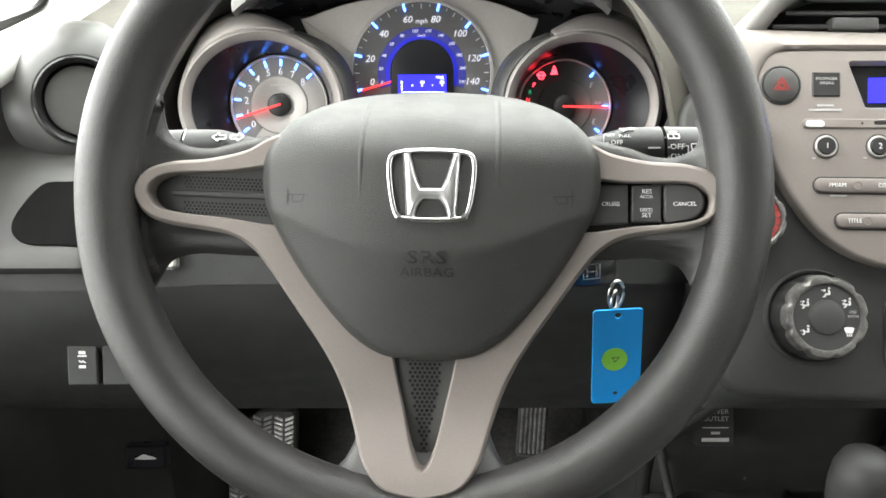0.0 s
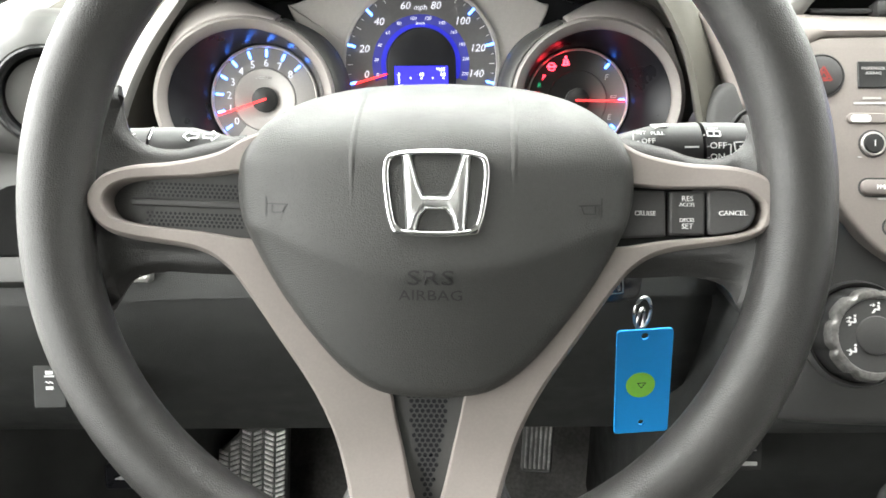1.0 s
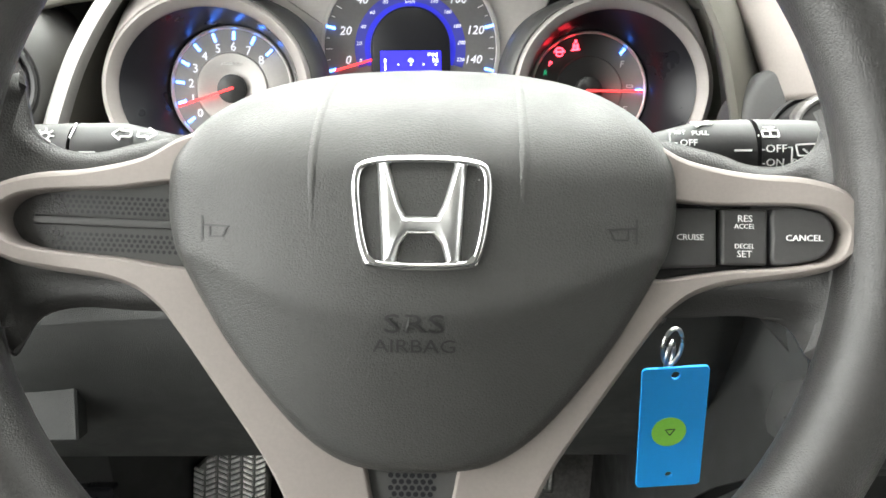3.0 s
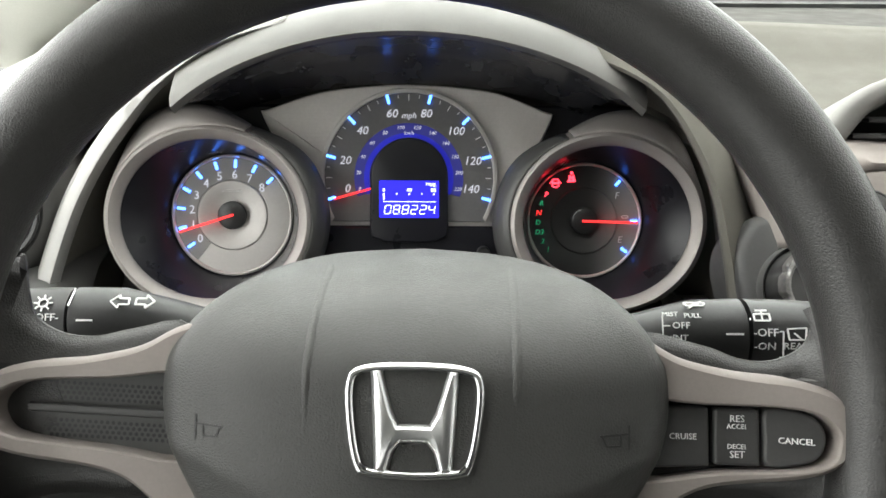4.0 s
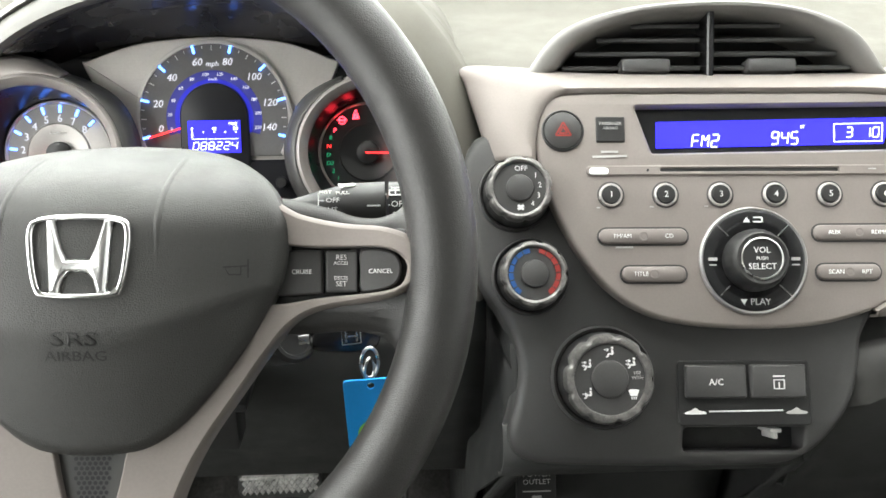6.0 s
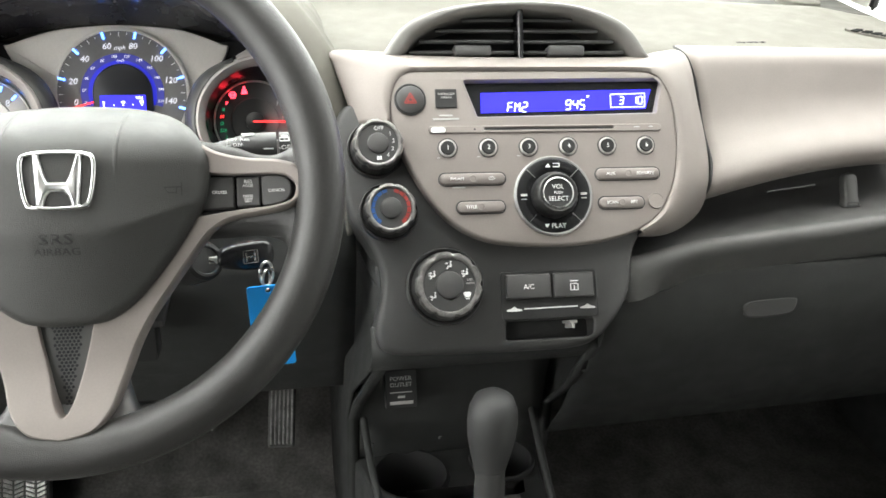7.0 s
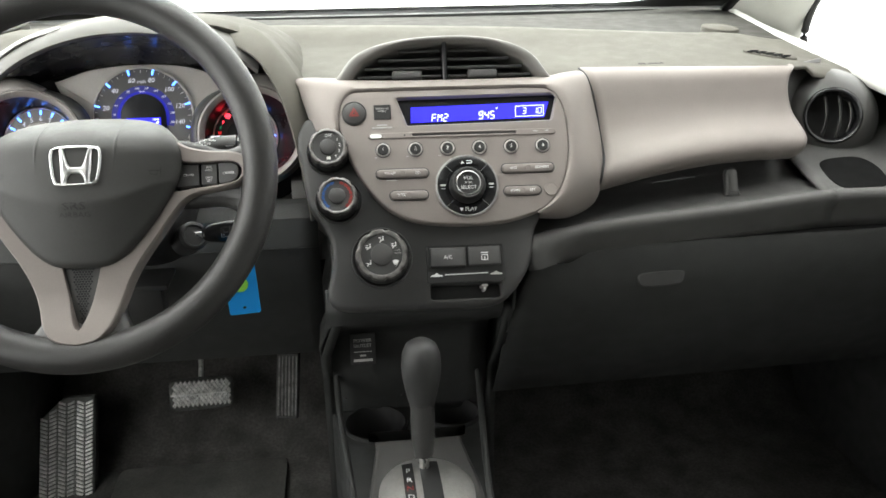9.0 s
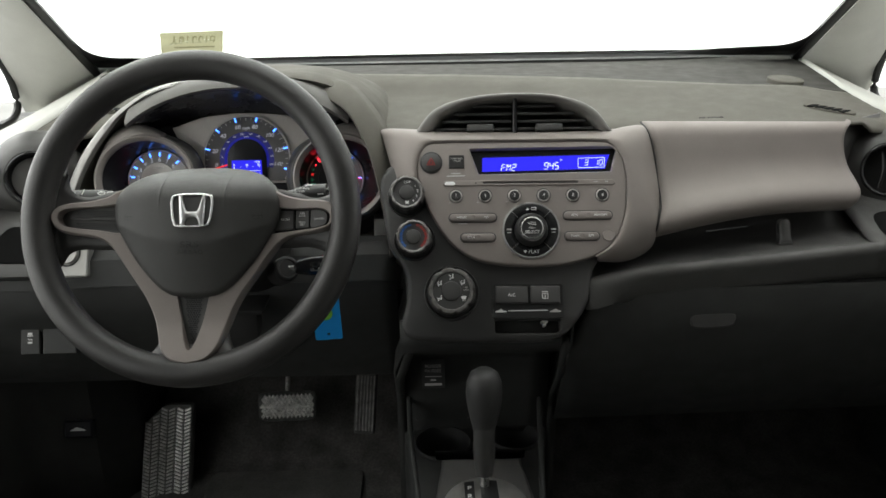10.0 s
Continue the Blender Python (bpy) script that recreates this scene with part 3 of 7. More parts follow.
part("trip_display", bm, LCD, housing, "blue lit odometer display")
part("display_mark", lcd_digits("088224", 0.0015, -0.0086, 0.0062, 0.0064, 0.0043), LCDTEXT, housing)
for body, x in (("0", -0.0175), ("40", 0.0010), ("80", 0.0188)):
    text(body, 0.0042, x, 0.0056, 0.0064, LCDTEXT, housing)
text("mpg", 0.0042, 0.0168, 0.0104, 0.0064, LCDTEXT, housing)
bm = bmesh.new()
bars(bm, [(-0.018, -0.0028, 0.0205, -0.0028, 0.0004), (-0.0175, 0.0035, -0.0175, -0.0012, 0.0011), (-0.0085, 0.0030, -0.0075, 0.0030, 0.001), (0.0005, 0.0028, 0.0017, 0.0028, 0.001),
          (0.0098, 0.0030, 0.0108, 0.0030, 0.001), (0.0185, 0.0028, 0.0197, 0.0028, 0.001)], 0.0064)
part("display_mark", bm, LCDTEXT, housing)
a = radians(196.0)
bm = bmesh.new()
bars(bm, [(SC[0] + 0.020 * math.cos(a), SC[1] + 0.020 * math.sin(a), SC[0] + 0.057 * math.cos(a), SC[1] + 0.057 * math.sin(a), 0.0014)], 0.0042, 0.0006)
part("needle", bm, NEEDLE, speedo)
# trip knob
bm = bmesh.new()
lathe(bm, [(0.0052, -0.004), (0.0050, 0.008), (0.0042, 0.0095), (0, 0.0097)], 20, 0.056, -0.0405)
part("trip_knob", bm, BLACK, cluster)
bm = bmesh.new()
plate(bm, rrect(0.0, -0.038, 0.15, 0.034, 0.006), -0.012, 0.001, edge=((0, 0.002), (0.002, 0)))
part("lower_ledge", bm, BOWL, cluster)


# the dial's shading is painted into its colour: black at left, silver at right
FUEL_DIAL = surf("fuel dial with painted shading", (0.035, 0.034, 0.034), 0.42, mottle=0.05)
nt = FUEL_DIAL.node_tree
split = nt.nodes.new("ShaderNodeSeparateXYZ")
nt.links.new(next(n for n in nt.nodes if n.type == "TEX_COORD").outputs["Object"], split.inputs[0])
shading = nt.nodes.new("ShaderNodeMapRange")
shading.interpolation_type = "SMOOTHSTEP"
shading.inputs["From Min"].default_value, shading.inputs["From Max"].default_value = 0.130, 0.172
nt.links.new(split.outputs["X"], shading.inputs["Value"])
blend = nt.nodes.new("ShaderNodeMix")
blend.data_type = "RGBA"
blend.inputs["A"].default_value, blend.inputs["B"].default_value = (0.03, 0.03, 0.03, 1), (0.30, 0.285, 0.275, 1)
nt.links.new(shading.outputs["Result"], blend.inputs["Factor"])
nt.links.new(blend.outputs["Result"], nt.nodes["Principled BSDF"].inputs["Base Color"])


def pod_dial(cx, cy, rx, ry, dx, dy, dr, name, label, dark):
    """A round pod: silver ring in front, a black bowl, the dial at its bottom."""
    z_ring = 0.040
    bm = bmesh.new()
    n = 72
    o2 = circ(cx, cy, rx + 0.0015, ry + 0.0015, n)
    o1, i1, i2 = circ(cx, cy, rx, ry, n), circ(cx, cy, rx - 0.0074, ry - 0.0074, n), circ(cx, cy, rx - 0.0086, ry - 0.0086, n)
    rings = [loop(bm, circ(cx, cy, rx + 0.006, ry + 0.006, n), z_ring - 0.03), loop(bm, o2, z_ring - 0.004), loop(bm, o1, z_ring - 0.001), loop(bm, circ(cx, cy, rx - 0.0018, ry - 0.0018, n), z_ring), loop(bm, i1, z_ring - 0.0040), loop(bm, i2, z_ring - 0.0068)]
    for p, q in zip(rings, rings[1:]):
        bridge(bm, p, q)
    pod_ob = part(name, bm, POD_SILVER, cluster, label)
    bm = bmesh.new()
    rings = [loop(bm, circ(cx + (dx - cx) * s, cy + (dy - cy) * s, (rx - 0.0086) * (1 - s) + (dr + 0.0012) * s, (ry - 0.0086) * (1 - s) + (dr + 0.0012) * s, n), (z_ring - 0.0068) * (1 - s) ** 0.8 + 0.001) for s in (0, 0.15, 0.35, 0.6, 0.85, 1)]
    for p, q in zip(rings, rings[1:]):
        bridge(bm, p, q)
    part("bowl", bm, BOWL, pod_ob)
    bm = bmesh.new()
    if dark:
        lathe(bm, [(dr + 0.0012, -0.002), (dr + 0.0008, 0.0032), (dr - 0.0002, 0.0036), (dr - 0.0014, 0.0024)], 72, dx, dy)
    else:
        lathe(bm, [(dr + 0.0012, -0.002), (dr + 0.0008, 0.0040), (dr - 0.0004, 0.0046), (dr - 0.0016, 0.0030)], 72, dx, dy)
    part("dial_rim", bm, BEZEL, pod_ob)
    bm = bmesh.new()
    k = dr / 0.0440
    lathe(bm, [(dr - 0.0010, 0.0022), (dr - 0.006, 0.0026), (0.0262 * k, 0.0024), (0.0252 * k, 0.0036), (0.0235 * k, 0.0036), (0.0140 * k, 0.0016), (0.0118 * k, 0.0012), (0, 0.0012)], 72, dx, dy)
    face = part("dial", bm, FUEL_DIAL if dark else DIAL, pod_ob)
    bm = bmesh.new()
    lathe(bm, [(0.0105 * k, 0.0013), (0.0103 * k, 0.0060), (0.0085 * k, 0.0072), (0, 0.0075)], 32, dx, dy)
    part("hub", bm, BLACK, pod_ob)
    return pod_ob


TD = (-0.1295, -0.0136)
tach = pod_dial(-0.138, -0.0150, 0.0710, 0.0645, *TD, 0.0440, "tachometer", "silver ringed tachometer pod with silver dial", False)
for k in range(9):
    a = radians(216 - 21.7 * k)
    c, s = math.cos(a), math.sin(a)
    part("lit_tick", bars(bmesh.new(), [(TD[0] + 0.0350 * c, TD[1] + 0.0350 * s, TD[0] + 0.0408 * c, TD[1] + 0.0408 * s, 0.0018)], 0.0034), TICK, tach)
    text(str(k), 0.0088, TD[0] + 0.0298 * c, TD[1] + 0.0298 * s, 0.0034, DIALTEXT, tach)
bm = bmesh.new()
o_, i_ = arc_line(*TD, 0.0428, 40, 232, 48), arc_line(*TD, 0.0262, 40, 232, 48)
plate(bm, o_ + i_[::-1], 0.0016, 0.0029, edge=((0, 0),))
part("dial_band", bm, surf("tach band", (0.20, 0.193, 0.188), 0.45, 0.4, mottle=0.04), tach)
text("x1000r/min", 0.0032, TD[0], TD[1] + 0.0180, 0.0034, WHITE, tach, shear=0.2)
a = radians(198)
bm = bmesh.new()
bars(bm, [(TD[0] - 0.002 * math.cos(a), TD[1] - 0.002 * math.sin(a), TD[0] + 0.0400 * math.cos(a), TD[1] + 0.0400 * math.sin(a), 0.0016)], 0.0082, 0.0006)
part("needle", bm, NEEDLE, tach)

FD = (0.1300, -0.0162)
fuel = pod_dial(0.141, -0.0162, 0.0672, 0.0625, *FD, 0.0418, "fuel_gauge", "silver ringed fuel gauge and gear indicator pod", True)
for deg in (49, 0, -36):
    c, s = math.cos(radians(deg)), math.sin(radians(deg))
    part("lit_tick", bars(bmesh.new(), [(FD[0] + 0.0345 * c, FD[1] + 0.0345 * s, FD[0] + 0.0392 * c, FD[1] + 0.0392 * s, 0.0016)], 0.0034), TICK, fuel)
for ch, deg in (("F", 38), ("E", -28)):
    text(ch, 0.0068, FD[0] + 0.0300 * math.cos(radians(deg)), FD[1] + 0.0300 * math.sin(radians(deg)), 0.0032, WHITE, fuel, shear=0.15)
a = radians(-1.5)
bm = bmesh.new()
bars(bm, [(FD[0] - 0.002, FD[1], FD[0] + 0.0385 * math.cos(a), FD[1] + 0.0385 * math.sin(a), 0.0016)], 0.0082, 0.0006)
part("needle", bm, NEEDLE, fuel)
for k, (ch, m) in enumerate((("P", REDLAMP), ("R", GREENLAMP), ("N", NEEDLE), ("D", GREENLAMP), ("D3", GREENLAMP), ("2", GREENLAMP), ("1", GREENLAMP))):
    deg = 146 + 12.2 * k
    text(ch, 0.0052, FD[0] + 0.0340 * math.cos(radians(deg)), FD[1] + 0.0340 * math.sin(radians(deg)), 0.0034, m, fuel, shear=0.15)
# door-open and seat-belt lamps as simple outlines
bm = bmesh.new()
x, y = FD[0] - 0.0215, FD[1] + 0.0275
bars(bm, [(x - 0.0018, y + 0.0028, x + 0.0018, y + 0.0028, 0.0009), (x - 0.0022, y, x + 0.0022, y, 0.0012), (x - 0.0018, y - 0.0028, x + 0.0018, y - 0.0028, 0.0009), (x - 0.0022, y - 0.0026, x - 0.0022, y + 0.0026, 0.0009),
          (x + 0.0022, y - 0.0026, x + 0.0022, y + 0.0026, 0.0009), (x - 0.0040, y - 0.0002, x - 0.0024, y + 0.0016, 0.0008), (x + 0.0040, y - 0.0002, x + 0.0024, y + 0.0016, 0.0008)], 0.0034)
part("door_lamp", bm, REDLAMP, fuel)
bm = bmesh.new()
x, y = FD[0] - 0.0098, FD[1] + 0.0318
bars(bm, [(x, y + 0.0022, x, y + 0.0042, 0.0018), (x - 0.0016, y - 0.0024, x - 0.0012, y + 0.0016, 0.0014), (x + 0.0016, y - 0.0024, x + 0.0012, y + 0.0016, 0.0014), (x - 0.0030, y - 0.0030, x + 0.0030, y - 0.0024, 0.0012), (x - 0.0012, y + 0.0012, x + 0.0018, y - 0.0026, 0.0008)], 0.0034)
part("belt_lamp", bm, REDLAMP, fuel)
bm = bmesh.new()
x, y = FD[0] + 0.0300, FD[1] + 0.0022
bars(bm, [(x - 0.0022, y, x + 0.0022, y, 0.0005), (x - 0.0022, y + 0.0016, x + 0.0022, y + 0.0016, 0.0005), (x - 0.0022, y, x - 0.0022, y + 0.0016, 0.0005), (x + 0.0022, y, x + 0.0022, y + 0.0016, 0.0005)], 0.0034)
part("fuel_sign", bm, WHITE, fuel)

# ---- visor over the cluster ----
def visor_edge(x):
    return 0.8765 - 0.0450 * abs((x - 0.004) / 0.156) ** 2.1


bm = bmesh.new()
rows = []
for s in np.linspace(-1, 1, 49):
    x = 0.004 + 0.154 * s
    z = visor_edge(x)
    zin = 0.8185 - 0.022 * abs(s) ** 2.2
    xin = 0.001 + 0.132 * s
    rows.append([(x, 0.745, z + 0.0005), (x, 0.715, z - 0.0025), (x * 0.995, 0.7060, z - 0.0085), (x * 0.985, 0.7075, z - 0.0125), (x * 0.97, 0.7160, z - 0.0165),
                 ((x * 0.96 + xin) / 2, 0.745, z * 0.6 + zin * 0.4 - 0.006), (xin * 0.985, 0.774, zin)])
sheet(bm, rows)
visor = solo("gauge_visor", bm, VISOR, Matrix(), "black arched visor over the instruments", "dashboard", kind="structure", solid=0.002, sharp=60)
bm = bmesh.new()
rows = []
for s in np.linspace(-1.0, 1.0, 49):
    x = 0.004 + 0.156 * s
    z = visor_edge(x)
    d = 0.0030 * abs(s) ** 8
    rows.append([(x, 0.7560, z + 0.0030), (x, 0.7400, z + 0.0052), (x, 0.7240, z + 0.0034), (x * 0.999, 0.7110, z - 0.0010 - d), (x * 0.996, 0.7020, z - 0.0065 - d), (x * 0.990, 0.6985, z - 0.0105 - 1.5 * d), (x * 0.980, 0.7010, z - 0.0132 - 2 * d), (x * 0.972, 0.7090, z - 0.0138 - d)])
grid = sheet(bm, rows)
for row in (grid[0], grid[-1]):
    bm.faces.new(row)
part("visor_edge", bm, LIP_PAINT, visor, "satin grey painted visor lip", solid=0.0015, sharp=60)

# ---- steering column and stalks ----
bm = bmesh.new()
rows = []
for s in np.linspace(0, 1, 9):
    c = Vector((0.009, 0.455 + 0.22 * s, 0.742 - 0.105 * s))
    w, h = 0.058 + 0.012 * s, 0.050 + 0.012 * s
    rows.append([tuple(c + Vector((w * math.copysign(abs(math.cos(a)) ** 0.7, math.cos(a)), 0.35 * h * math.sin(a), h * math.copysign(abs(math.sin(a)) ** 0.7, math.sin(a))))) for a in np.linspace(0, 2 * math.pi, 41)[:-1]])
sheet(bm, rows, True)
solo("steering_column", bm, BLACK, Matrix(), "charcoal plastic steering column shroud behind the wheel", "steering column", kind="structure")


def stalk(side, tip, div, label):
    """A lever that leaves the column and ends in a turning switch."""
    m = pose(*tip)
    ob = thing("control_stalk", m, label, "control stalk", "stalks on the steering column")
    bm = bmesh.new()
    tube(bm, [(-side * s, 0, 0) for s in (0.0, 0.004, div * 0.5, div - 0.0008)], [0.0120, 0.0142, 0.0148, 0.0150], 24, 0.98)
    part("switch_sleeve", bm, BLACK, ob)
    bm = bmesh.new()
    tube(bm, [(-side * s, -0.0, -0.18 * max(0, s - 0.05) + 0.0) for s in (div + 0.0008, div + 0.02, 0.07, 0.10, 0.135)], [0.0151, 0.0150, 0.0134, 0.0105, 0.0090], 24, 0.98)
    part("lever", bm, BLACK, ob)
    return ob


def cyl_text(ob, body, size, x, tilt, r=0.0153, material=None):
    """Lettering on the round of a stalk, tilt degrees above its middle."""
    o = text(body, size, 0, 0, 0, material or WHITE, ob, stretch=1.1)
    o.data.transform(pose(x, 0, 0) @ pose(0, 0, 0, -tilt, 0, 0) @ pose(0, -r, 0, 90, 0, 0))
    return o


def stalk_sign(ob, name, strokes, x, tilt, r=0.0153):
    bm = bmesh.new()
    bars(bm, strokes, 0)
    o = part(name, bm, WHITE, ob)
    o.data.transform(pose(x, 0, 0) @ pose(0, 0, 0, -tilt, 0, 0) @ pose(0, -r, 0, 90, 0, 0))


def outline(pts, w=0.0006):
    return [(*p, *q, w) for p, q in zip(pts, pts[1:] + pts[:1])]


left = stalk(-1, (-0.1680, 0.500, 0.7630), 0.030, "black headlamp and indicator stalk with white signs")
cyl_text(left, "OFF-", 0.0046, 0.022, 30)
stalk_sign(left, "lamp_sign", [(-0.004, 0, -0.001, 0, 0.003), (0.001, 0, 0.004, 0, 0.003), (0.0055, 0, 0.0065, 0, 0.0008)], 0.022, 6)
rays = [(0.0026 * math.cos(a), 0.0026 * math.sin(a), 0.0042 * math.cos(a), 0.0042 * math.sin(a), 0.0006) for a in [k * math.pi / 4 for k in range(8)]]
stalk_sign(left, "lamp_sign", rays + outline(circ(0, 0, 0.0020, n=14)), 0.0195, 55)
for x, d in ((0.0530, 1), (0.0640, -1)):
    arrow = [(-0.0043, 0), (-0.0005, 0.0034), (-0.0005, 0.0016), (0.0040, 0.0016), (0.0040, -0.0016), (-0.0005, -0.0016), (-0.0005, -0.0034)]
    stalk_sign(left, "arrow_sign", outline([(p * d, q) for p, q in arrow], 0.0007), x, 60, 0.0149)
stalk_sign(left, "mark", [(0, -0.006, 0, 0.0045, 0.0007)], 0.0312, 70)
stalk_sign(left, "mark", [(-0.0035, 0, 0.0035, 0, 0.0008)], 0.0385, 26, 0.0152)

right_stalk = stalk(1, (0.186, 0.474, 0.7715), 0.033, "black wiper stalk with white lettering")
cyl_text(right_stalk, "-OFF", 0.0045, -0.0275, 29)
cyl_text(right_stalk, "-ON", 0.0043, -0.0277, 8)
cyl_text(right_stalk, "REAR", 0.0040, -0.0150, 8, 0.0150)
cyl_text(right_stalk, "OFF", 0.0038, -0.0615, 40, 0.0146)
cyl_text(right_stalk, "INT", 0.0036, -0.0620, 20, 0.0146)
cyl_text(right_stalk, "MIST", 0.0029, -0.0655, 60, 0.0144)
cyl_text(right_stalk, "PULL", 0.0029, -0.0565, 57, 0.0147)
stalk_sign(right_stalk, "wiper_sign", [(-0.0035, 0.0005, 0.0035, 0.0005, 0.0006), (-0.0045, 0.0022, 0.0045, 0.0022, 0.0006), (-0.003, -0.001, 0.003, 0.003, 0.0007), (-0.0035, 0.0005, -0.0045, 0.0022, 0.0006), (0.0035, 0.0005, 0.0045, 0.0022, 0.0006)], -0.0545, 76, 0.0147)
stalk_sign(right_stalk, "wiper_sign", outline([(-0.0032, -0.0016), (0.0032, -0.0016), (0.0032, 0.0014), (-0.0032, 0.0014)]) + [(0, -0.0016, 0, 0.0030, 0.0006), (-0.0024, 0.0030, 0.0024, 0.0030, 0.0006), (-0.0052, -0.001, -0.0046, -0.001, 0.0008)], -0.0285, 54)
stalk_sign(right_stalk, "window_sign", outline([(-0.0038, 0.0022), (0.0040, 0.0026), (0.0036, -0.0022), (-0.0030, -0.0022)]) + [(-0.001, 0.0005, 0.002, -0.002, 0.0006)], -0.0150, 27, 0.0151)
stalk_sign(right_stalk, "mark", [(-0.0035, 0, 0.0035, 0, 0.0008)], -0.0400, 27)
stalk_sign(right_stalk, "mark", [(0, 0.0030, 0, -0.0075, 0.0005), (-0.0015, 0.0030, 0, 0.0030, 0.0005), (-0.0015, -0.0075, 0, -0.0075, 0.0005)], -0.0205, 20)
stalk_sign(right_stalk, "mark", [(0, 0.0050, 0, -0.0045, 0.0005), (0, 0.001, 0.003, 0.001, 0.0005), (0, -0.0035, 0.003, -0.0035, 0.0005)], -0.0690, 36, 0.0143)

# ---- ignition key, ring and tag ----
bm = bmesh.new()
lathe(bm, [(0.0165, -0.03), (0.0165, 0.0), (0.0140, 0.003), (0.0120, 0.0032), (0.0110, 0.001), (0, 0.001)], 32)
solo("ignition_lock", bm, BLACK, pose(0.088, 0.530, 0.662, 62, 0, 35), "charcoal ignition lock on the steering column", "ignition lock")
key = thing("ignition_key", pose(0.112, 0.522, 0.667, 78, 0, 12), "black car key with chrome mark in the ignition", "key")
bm = bmesh.new()
plate(bm, curve([(-0.012, 0.006), (0.0, 0.011), (0.018, 0.012), (0.030, 0.010), (0.033, 0.0), (0.029, -0.010), (0.016, -0.012), (0.0, -0.010), (-0.012, -0.006)], 5), -0.005, 0.006, edge=((0, 0.003), (0.001, 0.001), (0.003, 0)), back=True)
part("key_head", bm, GLOSS, key)
bm = bmesh.new()
bars(bm, [(0.0095, 0.0040, 0.0095, -0.0035, 0.0013), (0.0165, 0.0040, 0.0165, -0.0035, 0.0013), (0.0095, 0.0002, 0.0165, 0.0002, 0.0011), (0.007, 0.0055, 0.019, 0.0055, 0.0006), (0.007, -0.005, 0.019, -0.005, 0.0006), (0.007, -0.005, 0.007, 0.0055, 0.0006), (0.019, -0.005, 0.019, 0.0055, 0.0006)], 0.0062)
part("key_mark", bm, STEEL, key)
bm = bmesh.new()
tube(bm, [(0, 0, 0), (-0.02, 0, 0)], 0.003, 8, 0.4)
part("key_blade", bm, STEEL, key)
bm = bmesh.new()
tube(bm, [(0.0055 * math.cos(a), 0.0, 0.0105 * math.sin(a)) for a in np.linspace(0, 2 * math.pi, 25)[:-1]], 0.0011, 8, closed=True, up=(0, 1, 0))
tube(bm, [(0.004 * math.cos(a), 0.003 * math.cos(a) + 0.001, 0.0085 * math.sin(a) - 0.006) for a in np.linspace(0, 2 * math.pi, 25)[:-1]], 0.0011, 8, closed=True, up=(0, 1, 0))
solo("key_ring", bm, STEEL, pose(0.1385, 0.492, 0.6645, 0, 0, 18), "small steel double key ring", "key ring")
tag = thing("key_tag", pose(0.1405, 0.482, 0.6220, 88, -2.5, 2), "bright blue plastic key tag with green dot sticker", "key tag")
bm = bmesh.new()
plate(bm, rrect(0, 0, 0.0335, 0.0730, 0.0025), -0.0008, 0.0008, edge=((0, 0.0003), (0.0003, 0)), holes=(circ(0, 0.0320, 0.0022, n=16), circ(0, -0.0290, 0.0018, n=16)))
part("tag_plate", bm, TAG, tag, solid=0.0)
bm = bmesh.new()
plate(bm, circ(-0.0015, -0.0015, 0.0088, n=32), 0.0006, 0.0010, edge=((0, 0),))
part("dot_sticker", bm, GREEN, tag, "round green sticker")
bm = bmesh.new()
bars(bm, [(-0.0035, 0.0, 0.0015, 0.0, 0.0004), (-0.0035, 0.0, -0.001, -0.0035, 0.0004), (0.0015, 0.0, -0.001, -0.0035, 0.0004)], 0.0011, 0.0001)
part("pen_mark", bm, DARKPRINT, tag)


# ---- centre fascia, radio and controls ----
RF = face_frame(0.400, 0.594, 0.7317, 29.5, -2.3)
stack = thing("centre_stack", RF, "charcoal centre stack panel with silver fascia", "dashboard", kind="structure")
bm = bmesh.new()
line = curve([(-0.176, 0.050), (-0.10, 0.062), (0.0, 0.062), (0.10, 0.060), (0.116, 0.050), (0.118, -0.02), (0.104, -0.066), (0.0900, -0.084), (0.0815, -0.100), (0.0785, -0.120), (0.0735, -0.140), (0.0600, -0.163), (0.0420, -0.181), (0.018, -0.188), (-0.04, -0.189), (-0.120, -0.188), (-0.156, -0.184), (-0.1665, -0.168), (-0.1625, -0.146), (-0.1590, -0.122), (-0.1625, -0.100), (-0.172, -0.080), (-0.186, -0.058), (-0.1925, -0.012), (-0.198, 0.020), (-0.192, 0.040)], 5)
plate(bm, line, -0.06, -0.004, edge=((0, 0.008), (0.0015, 0.003), (0.004, 0.0008), (0.007, 0)), holes=(rrect(-0.004, -0.1695, 0.084, 0.017, 0.003),), hole_edge=((0, 0.002), (0.0008, 0.0006), (0.002, 0)), warp=lambda x, y: -0.010 * smooth(-0.13, -0.20, x) - 0.006 * smooth(0.12, 0.17, x) - 0.30 * max(0, -0.155 - y))
part("stack_panel", bm, STACK, stack)
bm = bmesh.new()
box(bm, -0.046, 0.038, -0.184, -0.160, -0.045, -0.030)
part("coin_pocket", bm, BLACK, stack)
